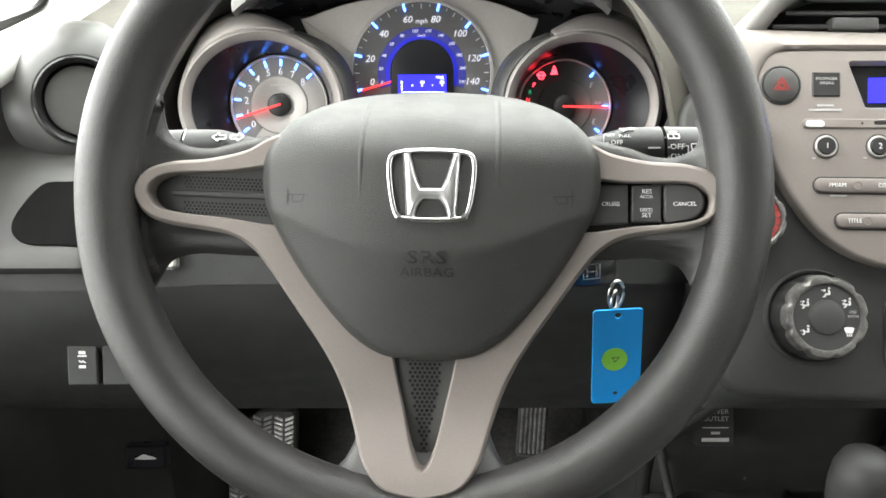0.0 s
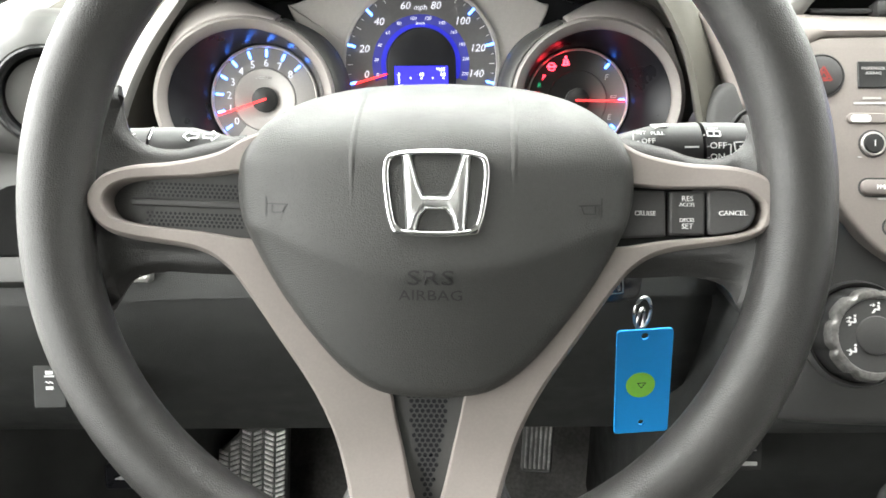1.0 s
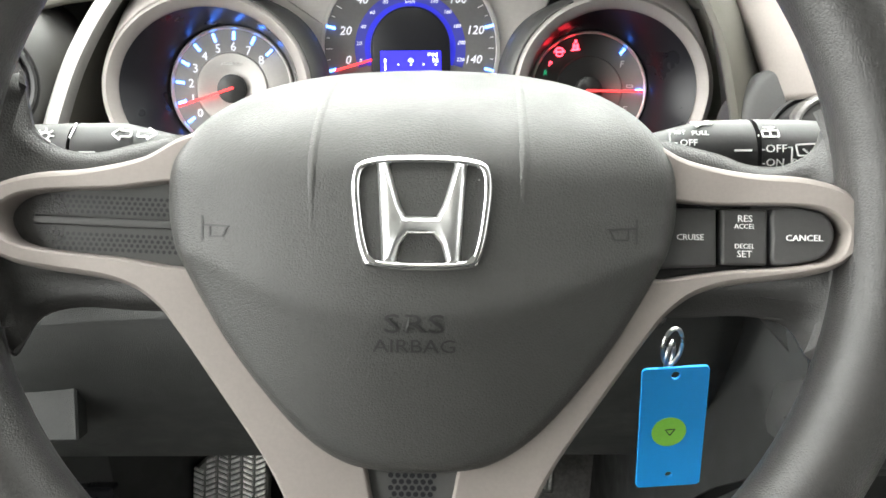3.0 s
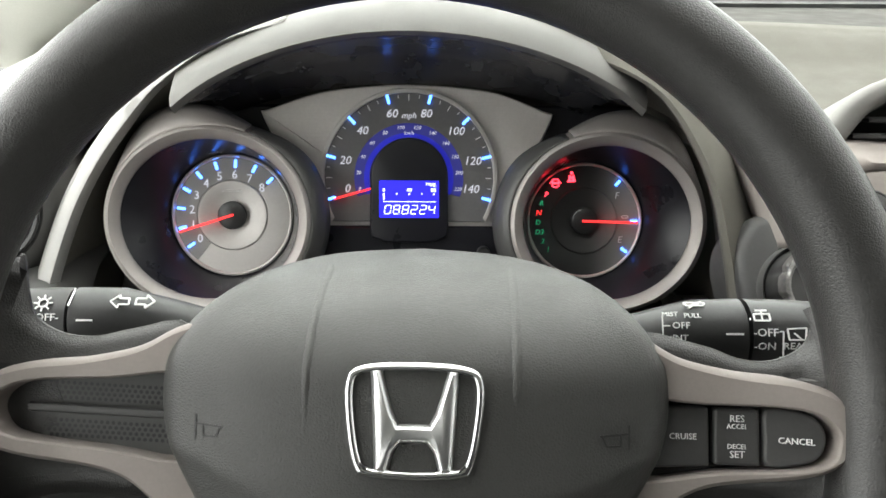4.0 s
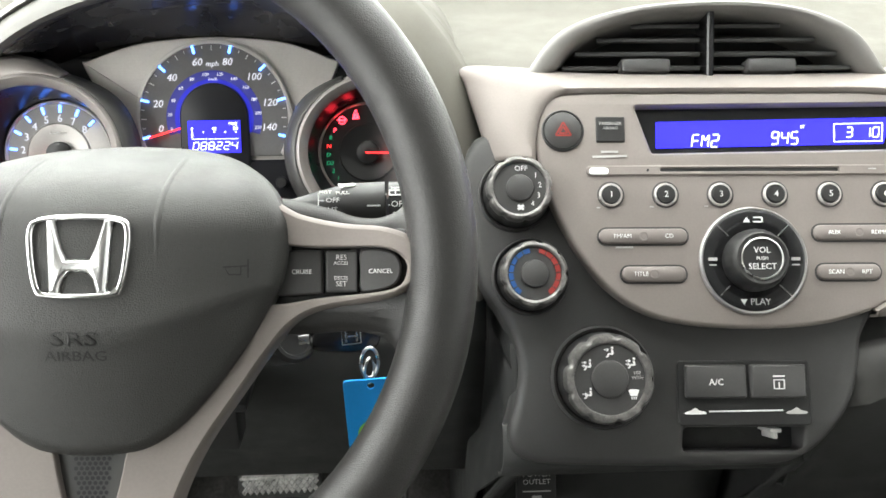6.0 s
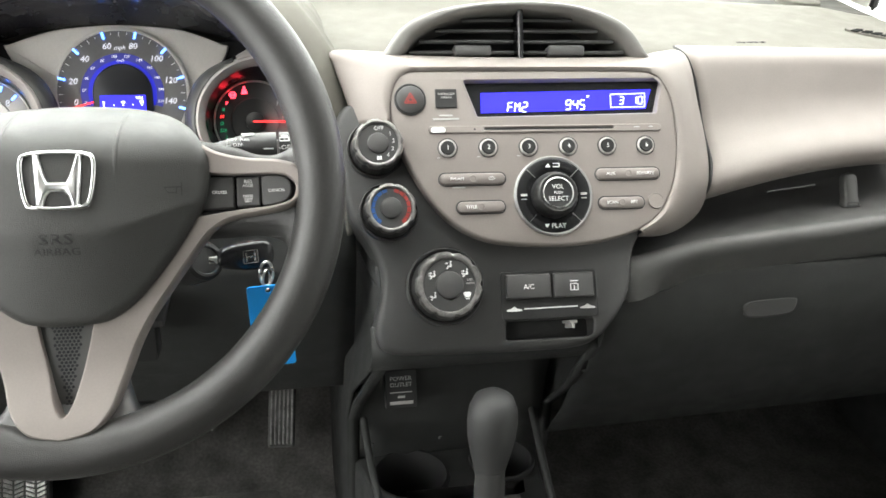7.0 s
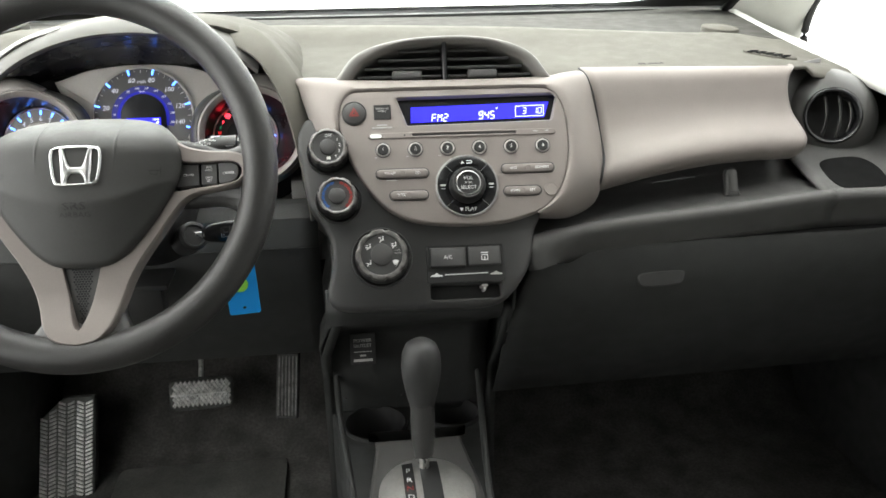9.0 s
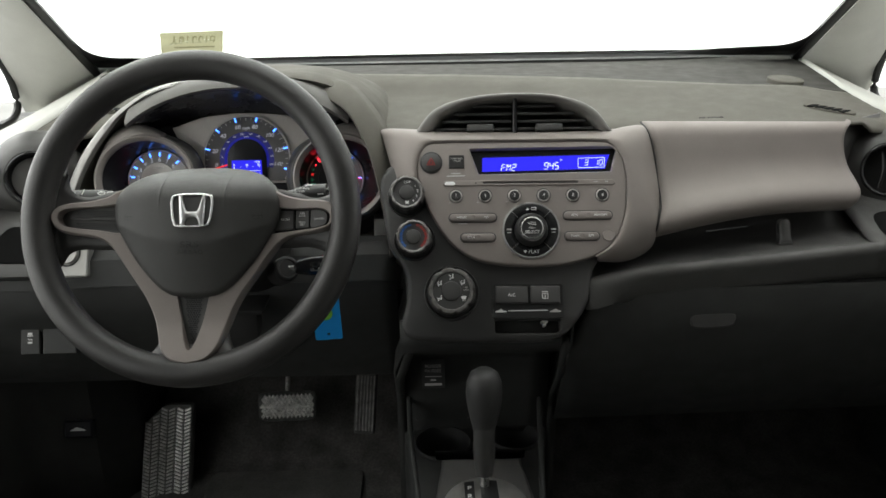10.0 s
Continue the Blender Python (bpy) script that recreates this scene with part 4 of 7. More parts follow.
# one silver surround: beside, above and below the radio face
INNER = [(-0.1480, 0.0240), (-0.1468, 0.0430), (-0.1415, 0.0610), (-0.1290, 0.0722), (-0.1150, 0.0731), (-0.090, 0.0736), (0.0, 0.0737), (0.090, 0.0732), (0.1085, 0.0693), (0.1165, 0.0625), (0.1240, 0.0480), (0.1280, 0.0280), (0.1284, 0.0), (0.1248, -0.0280), (0.1146, -0.0545), (0.1010, -0.0712), (0.0850, -0.0820)]
OUTER = [(-0.1760, 0.0280, -0.016), (-0.1860, 0.0620, -0.018), (-0.1935, 0.0880, -0.024), (-0.1950, 0.1040, -0.032), (-0.1550, 0.1080, -0.046), (-0.110, 0.1020, -0.040), (0.0, 0.1000, -0.040), (0.105, 0.1020, -0.042), (0.1400, 0.1090, -0.048),
         (0.1625, 0.1110, -0.0500), (0.1700, 0.0960, -0.0430), (0.1765, 0.0540, -0.0450), (0.1785, 0.0020, -0.0370), (0.1715, -0.0340, -0.0265), (0.1665, -0.0600, -0.0440), (0.1300, -0.0800, -0.0280), (0.0870, -0.0850, 0.0030)]
bm = bmesh.new()
rows = []
for (ix, iy), (ox, oy, oz) in zip(curve(INNER, 5, closed=False), curve(OUTER, 5, closed=False)):
    row = [(ix * 0.99, iy - 0.0015 if iy > 0 else iy + 0.0015, 0.0035), (ix, iy, 0.0080)]
    for k in (0.06, 0.16, 0.32, 0.5, 0.7, 0.88, 0.97, 1.0):
        row.append((ix + (ox - ix) * k, iy + (oy - iy) * k, 0.0098 + (oz - 0.0098) * (0.25 * k + 0.75 * k * k)))
    row.append((ox + 0.001, oy, oz - 0.012))
    rows.append(row)
sheet(bm, rows)
part("fascia_surround", bm, SILVER, stack, "satin silver fascia round the radio", solid=0.002, sharp=50)

radio = thing("car_radio", RF, "satin silver car radio with blue display and round volume dial", "car radio")
face_line = curve([(-0.1290, 0.0715), (-0.06, 0.0730), (0.03, 0.0730), (0.092, 0.0725), (0.1100, 0.0680), (0.1220, 0.0530), (0.1272, 0.0300), (0.1278, 0.0), (0.1240, -0.0280), (0.1140, -0.0540), (0.0930, -0.0765), (0.0500, -0.0905), (0.0, -0.0935), (-0.0480, -0.0900), (-0.0760, -0.0815), (-0.0990, -0.0655), (-0.1175, -0.0420), (-0.1330, -0.0130), (-0.1430, 0.0130), (-0.1465, 0.0350), (-0.1430, 0.0580)], 6)
win = soft([(-0.0765, 0.0622), (0.1165, 0.0640), (0.1075, 0.0315), (-0.0650, 0.0290)], 0.002)
bm = bmesh.new()
plate(bm, face_line, -0.02, 0.008, edge=((0, 0.004), (0.0006, 0.0018), (0.0020, 0.0004), (0.0034, 0)), holes=(win,), hole_edge=((0, 0.0025), (0.0006, 0.0010), (0.0018, 0)))
part("radio_face", bm, SILVER, radio, "satin silver radio face")
bm = bmesh.new()
plate(bm, offset(win[::-1] if area(win) < 0 else win, -0.002), -0.010, 0.0, edge=((0, 0),))
window = part("display_window", bm, GLOSS, radio, "black display window")
bm = bmesh.new()
plate(bm, [(-0.0600, 0.0530), (-0.0605, 0.0340), (0.1010, 0.0368), (0.1075, 0.0558)][::-1], -0.001, 0.0008, edge=((0, 0),))
part("lit_display", bm, LCD, window, "blue lit display")
part("display_mark", lcd_digits("FM2", -0.0255, 0.0392, 0.0088), LCDTEXT, window)
part("display_mark", lcd_digits("945", 0.0310, 0.0410, 0.0088), LCDTEXT, window)
part("display_mark", lcd_digits("3 10", 0.0865, 0.0450, 0.0070, 0.0012, 0.0042), LCDTEXT, window)
text("ST", 0.0030, 0.0440, 0.0490, 0.0011, LCDTEXT, window)
bm = bmesh.new()
q = [(0.0665, 0.0510), (0.1010, 0.0517), (0.1000, 0.0386), (0.0660, 0.0382)]
bars(bm, [(*a, *b, 0.0005) for a, b in zip(q, q[1:] + q[:1])], 0.0011)
part("display_mark", bm, LCDTEXT, window)
# disc slot
bm = bmesh.new()
plate(bm, rrect(0.0, 0.0165, 0.224, 0.0072, 0.0034), 0.004, 0.0094, edge=((0, 0.0010), (0.0008, 0)), holes=(rrect(0.002, 0.0168, 0.124, 0.0022, 0.0010),))
slot = part("disc_slot", bm, SILVER, radio, "silver bar with black disc slot")
bm = bmesh.new()
plate(bm, rrect(0.002, 0.0168, 0.126, 0.0030, 0.001), 0.004, 0.0084, edge=((0, 0),))
part("slot_gap", bm, DARKPRINT, slot)
bm = bmesh.new()
plate(bm, rrect(-0.1030, 0.0160, 0.0135, 0.0052, 0.0024), 0.008, 0.0100, edge=((0, 0.0006), (0.0005, 0)))
part("power_button", bm, WHITE, slot, "pale power button")
bm = bmesh.new()
plate(bm, circ(-0.0690, 0.0165, 0.0010, n=12), 0.008, 0.0096, edge=((0, 0),))
part("lamp_dot", bm, DARKPRINT, slot)
bm = bmesh.new()
bars(bm, [(0.099, 0.0172, 0.1030, 0.0172, 0.0010), (0.0845, 0.0170, 0.0900, 0.0170, 0.0008)], 0.0096)
part("mark", bm, GREYPRINT, slot)
# preset buttons
for k in range(6):
    x = -0.0950 + 0.0380 * k
    bm = bmesh.new()
    lathe(bm, [(0.0094, 0.007), (0.0094, 0.0083), (0.0086, 0.0084), (0.0085, 0.0076), (0, 0.0076)], 32, x, -0.0006)
    ring = part("preset_button", bm, STACK, radio)
    bm = bmesh.new()
    lathe(bm, [(0.0080, 0.007), (0.0079, 0.0096), (0.0074, 0.0100), (0.0067, 0.0098), (0.0066, 0.0080)], 32, x, -0.0006)
    part("button_ring", bm, BEZEL, ring, "thin silver ring")
    bm = bmesh.new()
    lathe(bm, [(0.0065, 0.006), (0.0064, 0.0105), (0.0058, 0.0113), (0, 0.0114)], 32, x, -0.0006)
    part("button_cap", bm, BLACK, ring)
    text(str(k + 1), 0.0060, x, -0.0008, 0.0116, WHITE, ring)
# long rocker buttons
for x0, x1, y, words in ((-0.1040, -0.0430, -0.0298, (("FM/AM", -0.088), ("CD", -0.056))), (-0.0890, -0.0447, -0.0560, (("TITLE", -0.076),)),
                         (0.0441, 0.1064, -0.0278, (("AUX", 0.058), ("RDM/RPT", 0.092))), (0.0453, 0.0892, -0.0551, (("SCAN", 0.058), ("RPT", 0.079)))):
    bm = bmesh.new()
    plate(bm, rrect((x0 + x1) / 2, y, x1 - x0 + 0.0026, 0.0132, 0.0064), 0.006, 0.0082, edge=((0, 0),))
    well = part("rocker_button", bm, STACK, radio)
    bm = bmesh.new()
    plate(bm, rrect((x0 + x1) / 2, y, x1 - x0, 0.0108, 0.0052), 0.006, 0.0106, edge=((0, 0.0018), (0.0006, 0.0006), (0.0016, 0)))
    part("button_cap", bm, ROCKER, well)
    for w, x in words:
        text(w, 0.0042, x, y, 0.0108, WHITE, well)
    bm = bmesh.new()
    lathe(bm, [(0.0032, 0.0100), (0.0030, 0.0109), (0.0014, 0.0104), (0, 0.0104)], 20, (x0 + x1) / 2, y)
    part("dimple", bm, ROCKER, well)
bm = bmesh.new()
lathe(bm, [(0.0078, 0.006), (0.0076, 0.0092), (0.0070, 0.0098), (0.0066, 0.0094), (0, 0.0094)], 32, 0.1012, -0.0542)
part("blank_button", bm, SILVER, radio)
# volume dial
VC = (0.0018, -0.0470)
bm = bmesh.new()
lathe(bm, [(0.0375, 0.006), (0.0372, 0.0098), (0.0362, 0.0108), (0.0350, 0.0104)], 64, *VC)
dial = part("volume_dial", bm, RING, radio, "chrome ringed black selector dial")
bm = bmesh.new()
lathe(bm, [(0.0351, 0.008), (0.0348, 0.0104), (0.0335, 0.0110), (0.0225, 0.0094), (0.0200, 0.0070)], 64, *VC)
part("selector_ring", bm, GLOSS, dial)
bm = bmesh.new()
for deg in (45, 135, 225, 315):
    c, s = math.cos(radians(deg)), math.sin(radians(deg))
    bars(bm, [(VC[0] + 0.024 * c, VC[1] + 0.024 * s, VC[0] + 0.0345 * c, VC[1] + 0.0345 * s, 0.0005)], 0.0106, 0.0004)
part("ring_gap", bm, STEEL, dial)
bm = bmesh.new()
lathe(bm, [(0.0215, 0.006), (0.0212, 0.016), (0.0195, 0.021), (0.0185, 0.0245), (0.0170, 0.0258), (0.0150, 0.0250), (0, 0.0250)], 64, *VC, wave=lambda a, r, z: 0.012 * math.cos(24 * a) if 0.012 < z < 0.025 and r > 0.018 else 0)
knob = part("volume_knob", bm, BLACK, dial, "black ribbed volume knob")
bm = bmesh.new()
lathe(bm, [(0.0146, 0.0250), (0.0144, 0.0258), (0.0136, 0.0262), (0.0132, 0.0256)], 48, *VC)
part("knob_ring", bm, STEEL, dial)
for w, dy, s in (("VOL", 0.0055, 0.0058), ("PUSH", 0.0, 0.0034), ("SELECT", -0.0055, 0.0058)):
    text(w, s, VC[0], VC[1] + dy, 0.0254, WHITE, dial)
text("PLAY", 0.0062, VC[0] + 0.003, VC[1] - 0.0285, 0.0112, WHITE, dial)
for x, y, tip in ((-0.0082, -0.0265, -0.0040), (-0.0042, 0.0265, 0.0035)):
    bm = bmesh.new()
    plate(bm, [(VC[0] + x - 0.0023, VC[1] + y), (VC[0] + x + 0.0022, VC[1] + y), (VC[0] + x, VC[1] + y + tip)], 0.0104, 0.0112, edge=((0, 0),))
    part("arrow_sign", bm, WHITE, dial)
part("return_sign", bars(bmesh.new(), [(VC[0] + 0.0005, VC[1] + 0.0268, VC[0] + 0.0065, VC[1] + 0.0268, 0.0009), (VC[0] + 0.0005, VC[1] + 0.0298, VC[0] + 0.0065, VC[1] + 0.0298, 0.0009), (VC[0] + 0.0065, VC[1] + 0.0268, VC[0] + 0.0065, VC[1] + 0.0298, 0.0009)], 0.0109), WHITE, dial)
for side in (-1, 1):
    part("skip_sign", bars(bmesh.new(), [(VC[0] + side * 0.0315, VC[1] + 0.001, VC[0] + side * 0.0255, VC[1] + 0.001, 0.0022), (VC[0] + side * 0.0310, VC[1] - 0.003, VC[0] + side * 0.0260, VC[1] - 0.003, 0.0010)], 0.0109), GREYPRINT, dial)
# small print under the hazard button
for row in [(-0.1010, 0.0300, -0.0890, 0.0300, 0.0014), (-0.1070, 0.0265, -0.0830, 0.0268, 0.0016), (-0.0925, -0.0372, -0.0805, -0.0372, 0.0012), (-0.105, -0.0095, -0.1025, -0.0095, 0.0008), (-0.068, -0.009, -0.0655, -0.009, 0.0008), (-0.0300, -0.0088, -0.0275, -0.0088, 0.0008)]:
    part("small_print", bars(bmesh.new(), [row], 0.0082), GREYPRINT, radio)

# hazard button and airbag lamp
haz = thing("hazard_button", RF @ pose(-0.1275, 0.0450, 0.008), "dark round hazard button with red triangle", "button")
bm = bmesh.new()
lathe(bm, [(0.0150, -0.006), (0.0148, 0.0010), (0.0140, 0.0016), (0.0132, 0.0008), (0.0128, 0.0020), (0.0100, 0.0034), (0, 0.0036)], 40)
part("button_cap", bm, STACK, haz)
bm = bmesh.new()
for r, w in ((0.0062, 0.0011), (0.0032, 0.0009)):
    p = [(r * math.cos(radians(a)), r * math.sin(radians(a)) - 0.0008) for a in (90, 210, 330)]
    bars(bm, [(*a, *b, w) for a, b in zip(p, p[1:] + p[:1])], 0.0036)
part("triangle", bm, RED, haz, "red triangle")
lamp = thing("airbag_lamp", RF @ pose(-0.0942, 0.0458, 0.008), "small black passenger airbag lamp panel", "warning lamp")
bm = bmesh.new()
plate(bm, rrect(0, 0, 0.0200, 0.0180, 0.0008), -0.004, 0.0012, edge=((0, 0.0006), (0.0006, 0)))
part("lamp_panel", bm, BLACK, lamp)
text("PASSENGER", 0.0030, 0, 0.0040, 0.0014, GREYPRINT, lamp)
text("AIRBAG", 0.0030, 0, 0.0008, 0.0014, GREYPRINT, lamp)


def climate_knob(x, y, z, r, label, kind):
    ob = thing("climate_knob", RF @ pose(x, y, z), label, "control knob", "climate control knobs")
    bm = bmesh.new()
    lathe(bm, [(r * 1.16, -0.020), (r * 1.14, -0.003), (r * 1.09, 0.0005), (r * 1.03, -0.001)], 48)
    part("collar", bm, STACK, ob)
    bm = bmesh.new()
    lathe(bm, [(r * 1.0, -0.002), (r * 0.98, 0.012), (r * 0.95, 0.020), (r * 0.90, 0.0228), (r * 0.84, 0.0230)], 96, wave=lambda a, q, h: (-0.065 * max(0, math.cos(9 * a)) ** 3 if h > 0.004 and q > 0.86 * r else 0))
    grip = part("grip", bm, BLACK, ob, "black grip with flutes")
    bm = bmesh.new()
    lathe(bm, [(r * 0.965, 0.0170), (r * 0.95, 0.0215), (r * 0.90, 0.0246), (r * 0.82, 0.0252), (r * 0.765, 0.0246), (r * 0.745, 0.0232)], 108, wave=lambda a, q, h: (-0.065 * max(0, math.cos(9 * a)) ** 3 if q > 0.86 * r else 0))
    part("silver_ring", bm, RING_DARK, grip)
    bm = bmesh.new()
    lathe(bm, [(r * 0.775, 0.0232), (r * 0.40, 0.0232), (r * 0.38, 0.0246), (r * 0.30, 0.0254), (0, 0.0254)], 48)
    part("knob_face", bm, STACK, ob)
    if kind == "fan":
        text("OFF", 0.0052, 0.001, r * 0.56, 0.0236, WHITE, ob)
        for k, ch in enumerate("1234"):
            a = radians(38 - 30 * k)
            text(ch, 0.0052, r * 0.58 * math.cos(a), r * 0.58 * math.sin(a), 0.0236, WHITE, ob)
        bm = bmesh.new()
        bars(bm, [(-0.0015, -r * 0.5, 0.0025, -r * 0.62, 0.0018), (-0.0015, -r * 0.62, 0.0025, -r * 0.5, 0.0018)], 0.0236)
        part("fan_sign", bm, WHITE, ob)
    if kind == "heat":
        for m, a0, a1 in ((BLUE, 100, 235), (RED, -55, 80)):
            n = 7
            for k in range(n):
                bm = bmesh.new()
                p, q = a0 + (a1 - a0) * k / n + 1.5, a0 + (a1 - a0) * (k + 1) / n - 1.5
                o_ = [(r * 0.73 * math.cos(radians(a)), r * 0.73 * math.sin(radians(a))) for a in np.linspace(p, q, 4)]
                i_ = [(r * 0.60 * math.cos(radians(a)), r * 0.60 * math.sin(radians(a))) for a in np.linspace(q, p, 4)]
                plate(bm, o_ + i_, 0.0228, 0.0238, edge=((0, 0),))
                part("scale_mark", bm, m, ob, "red heat mark" if m is RED else "blue cold mark")
    if kind == "mode":
        for deg, arrows in ((212, 1), (148, 2), (90, 1), (36, 2)):
            x0, y0 = r * 0.56 * math.cos(radians(deg)), r * 0.56 * math.sin(radians(deg))
            bm = bmesh.new()
            plate(bm, circ(x0 + 0.0019, y0 + 0.0030, 0.0008, n=10), 0.0232, 0.0238, edge=((0, 0),))
            lines = [(x0 + 0.0016, y0 + 0.0018, x0 + 0.0022, y0 - 0.0010, 0.0013), (x0 + 0.0024, y0 - 0.0012, x0 - 0.0006, y0 - 0.0010, 0.0011), (x0 - 0.0006, y0 - 0.0008, x0 - 0.0012, y0 - 0.0030, 0.0010), (x0 - 0.0012, y0 - 0.0030, x0 - 0.0024, y0 - 0.0030, 0.0008)]
            for k in range(arrows):
                ya = y0 + (0.0016 if deg != 212 else -0.0004) - 0.0022 * k
                lines += [(x0 - 0.0036, ya, x0 - 0.0012 - 0.0006 * k, ya, 0.0006), (x0 - 0.0018 - 0.0006 * k, ya + 0.0008, x0 - 0.0006 - 0.0006 * k, ya, 0.0006), (x0 - 0.0018 - 0.0006 * k, ya - 0.0008, x0 - 0.0006 - 0.0006 * k, ya, 0.0006)]
            bars(bm, lines, 0.0236)
            part("air_sign", bm, WHITE, ob)
        x0, y0 = r * 0.58 * math.cos(radians(-32)), r * 0.58 * math.sin(radians(-32))
        bm = bmesh.new()
        plate(bm, [(x0 - 0.0036, y0 + 0.0022), (x0 - 0.0022, y0 - 0.0014), (x0 + 0.0022, y0 - 0.0014), (x0 + 0.0036, y0 + 0.0022), (x0 + 0.0018, y0 + 0.0030), (x0 - 0.0018, y0 + 0.0030)], 0.0230, 0.0238, edge=((0, 0),))
        bars(bm, [(x0 + d, y0 - 0.0018, x0 + d, y0 - 0.0036, 0.0006) for d in (-0.0014, 0.0, 0.0014)], 0.0236)
        part("demist_sign", bm, WHITE, ob)
        text("USE", 0.0030, r * 0.58, 0.0040, 0.0236, GREYPRINT, ob)
        text("WITH", 0.0030, r * 0.58, 0.0008, 0.0236, GREYPRINT, ob)
    return ob


climate_knob(-0.1590, 0.0030, -0.006, 0.0240, "black fluted fan speed knob with silver ring", "fan")
climate_knob(-0.1500, -0.0560, -0.004, 0.0240, "black fluted temperature knob with red and blue scale", "heat")
climate_knob(-0.1015, -0.1265, -0.002, 0.0315, "large black airflow knob with silver ring", "mode")

# air conditioning buttons and lever
acp = thing("air_conditioning_panel", RF @ pose(0, 0, -0.004), "black panel with two buttons and a recirculation slider", "control panel")
bm = bmesh.new()
plate(bm, rrect(-0.0040, -0.1375, 0.0920, 0.0445, 0.003), -0.004, 0.0008, edge=((0, 0.0008), (0.0008, 0)))
part("panel", bm, BLACK, acp)
for x, w in ((-0.0245, 0.0420), (0.0185, 0.0385)):
    bm = bmesh.new()
    plate(bm, rrect(x, -0.1295, w, 0.0228, 0.0016), -0.002, 0.0052, edge=((0, 0.0016), (0.0005, 0.0005), (0.0014, 0)))
    b_ = part("button", bm, STACK, acp)
    if x < 0:
        text("A/C", 0.0062, x, -0.1300, 0.0054, WHITE, acp)
    else:
        bm = bmesh.new()
        bars(bm, [(x - 0.004, -0.1260, x + 0.004, -0.1260, 0.0010), (x - 0.0035, -0.1345, x + 0.0035, -0.1345, 0.0007), (x - 0.0035, -0.1285, x + 0.0035, -0.1285, 0.0007), (x - 0.0035, -0.1345, x - 0.0035, -0.1285, 0.0007), (x + 0.0035, -0.1345, x + 0.0035, -0.1285, 0.0007), (x, -0.1345, x, -0.130, 0.0008)], 0.0054)
        part("demist_sign", bm, WHITE, acp)
bm = bmesh.new()
bars(bm, [(-0.0290, -0.1500, 0.0220, -0.1494, 0.0010)], 0.0012)
part("slider_line", bm, WHITE, acp)
for x, m in ((-0.0385, WHITE), (0.0315, GREYPRINT)):
    bm = bmesh.new()
    plate(bm, curve([(x - 0.0065, -0.1518), (x - 0.006, -0.1502), (x - 0.003, -0.1494), (x, -0.1476), (x + 0.003, -0.1494), (x + 0.0065, -0.1502), (x + 0.0065, -0.1518)], 3), 0.0004, 0.0012, edge=((0, 0),))
    part("car_sign", bm, m, acp)
bm = bmesh.new()
plate(bm, rrect(0.0180, -0.1660, 0.0030, 0.0070, 0.0008), -0.03, -0.004, edge=((0, 0.0006), (0.0005, 0)))
plate(bm, rrect(0.0180, -0.1635, 0.0080, 0.0030, 0.0008), -0.03, -0.003, edge=((0, 0.0006), (0.0005, 0)))
part("slider_lever", bm, GREYPRINT, acp, "grey slider lever")

# ---- centre air vent ----
VF = face_frame(0.3855, 0.650, 0.798, 26, -2.3)
vent = thing("centre_air_vent", VF, "grey arched centre air vent with black slats", "air vent")
open_l = curve([(-0.1215, -0.0025), (-0.1120, 0.0110), (-0.0935, 0.0310), (-0.0540, 0.0465), (0.0, 0.0520), (0.0540, 0.0485), (0.0930, 0.0325), (0.1145, 0.0110), (0.1245, -0.0025), (0.06, -0.0045), (0.0, -0.0045), (-0.06, -0.0045)], 5)
hood_l = curve([(-0.1420, -0.008), (-0.1300, 0.0145), (-0.1060, 0.0410), (-0.0600, 0.0560), (0.0, 0.0608), (0.0600, 0.0570), (0.1050, 0.0410), (0.1285, 0.0140), (0.1420, -0.008), (0.06, -0.0115), (0.0, -0.0115), (-0.06, -0.0115)], 5)
bm = bmesh.new()
plate(bm, hood_l, -0.06, 0.004, edge=((0, 0.010), (0.0010, 0.0045), (0.0030, 0.0012), (0.0055, 0)), holes=(open_l,), warp=lambda x, y: 0.16 * max(0, y))
part("vent_hood", bm, VENT_PAINT, vent, "grey vent hood")
bm = bmesh.new()
plate(bm, offset(open_l[::-1] if area(open_l) < 0 else open_l, -0.004), -0.050, -0.046, edge=((0, 0),))
part("vent_back", bm, DARKPRINT, vent)
for k in range(5):
    y = 0.0035 + 0.0105 * k
    half_w = lerp([(-0.01, 0.120), (0.01, 0.110), (0.031, 0.090), (0.0465, 0.052), (0.052, 0.02)], y)
    for x0, x1 in ((-half_w, -0.0035), (0.0065, half_w + 0.002)):
        bm = bmesh.new()
        rows = [[(x0, y + a, b), (x1, y + a, b)] for a, b in ((0.0008, -0.005), (0.0022, -0.0065), (0.0060, -0.028), (0.0045, -0.028), (-0.0016, -0.0075), (-0.0010, -0.0055), (0.0008, -0.005))]
        sheet(bm, rows)
        part("slat", bm, STACK, vent)
bm = bmesh.new()
plate(bm, rrect(0.0015, 0.0235, 0.0050, 0.060, 0.0015), -0.03, 0.001, edge=((0, 0.0012), (0.0012, 0)), warp=lambda x, y: 0.12 * max(0, y))
part("divider", bm, GLOSS, vent)
for x in (-0.0450, 0.0480):
    bm = bmesh.new()
    plate(bm, rrect(x, 0.0150, 0.0370, 0.0110, 0.003), -0.012, 0.0005, edge=((0, 0.003), (0.001, 0.0008), (0.0026, 0)))
    part("vent_tab", bm, STACK, vent, "charcoal vent tab")


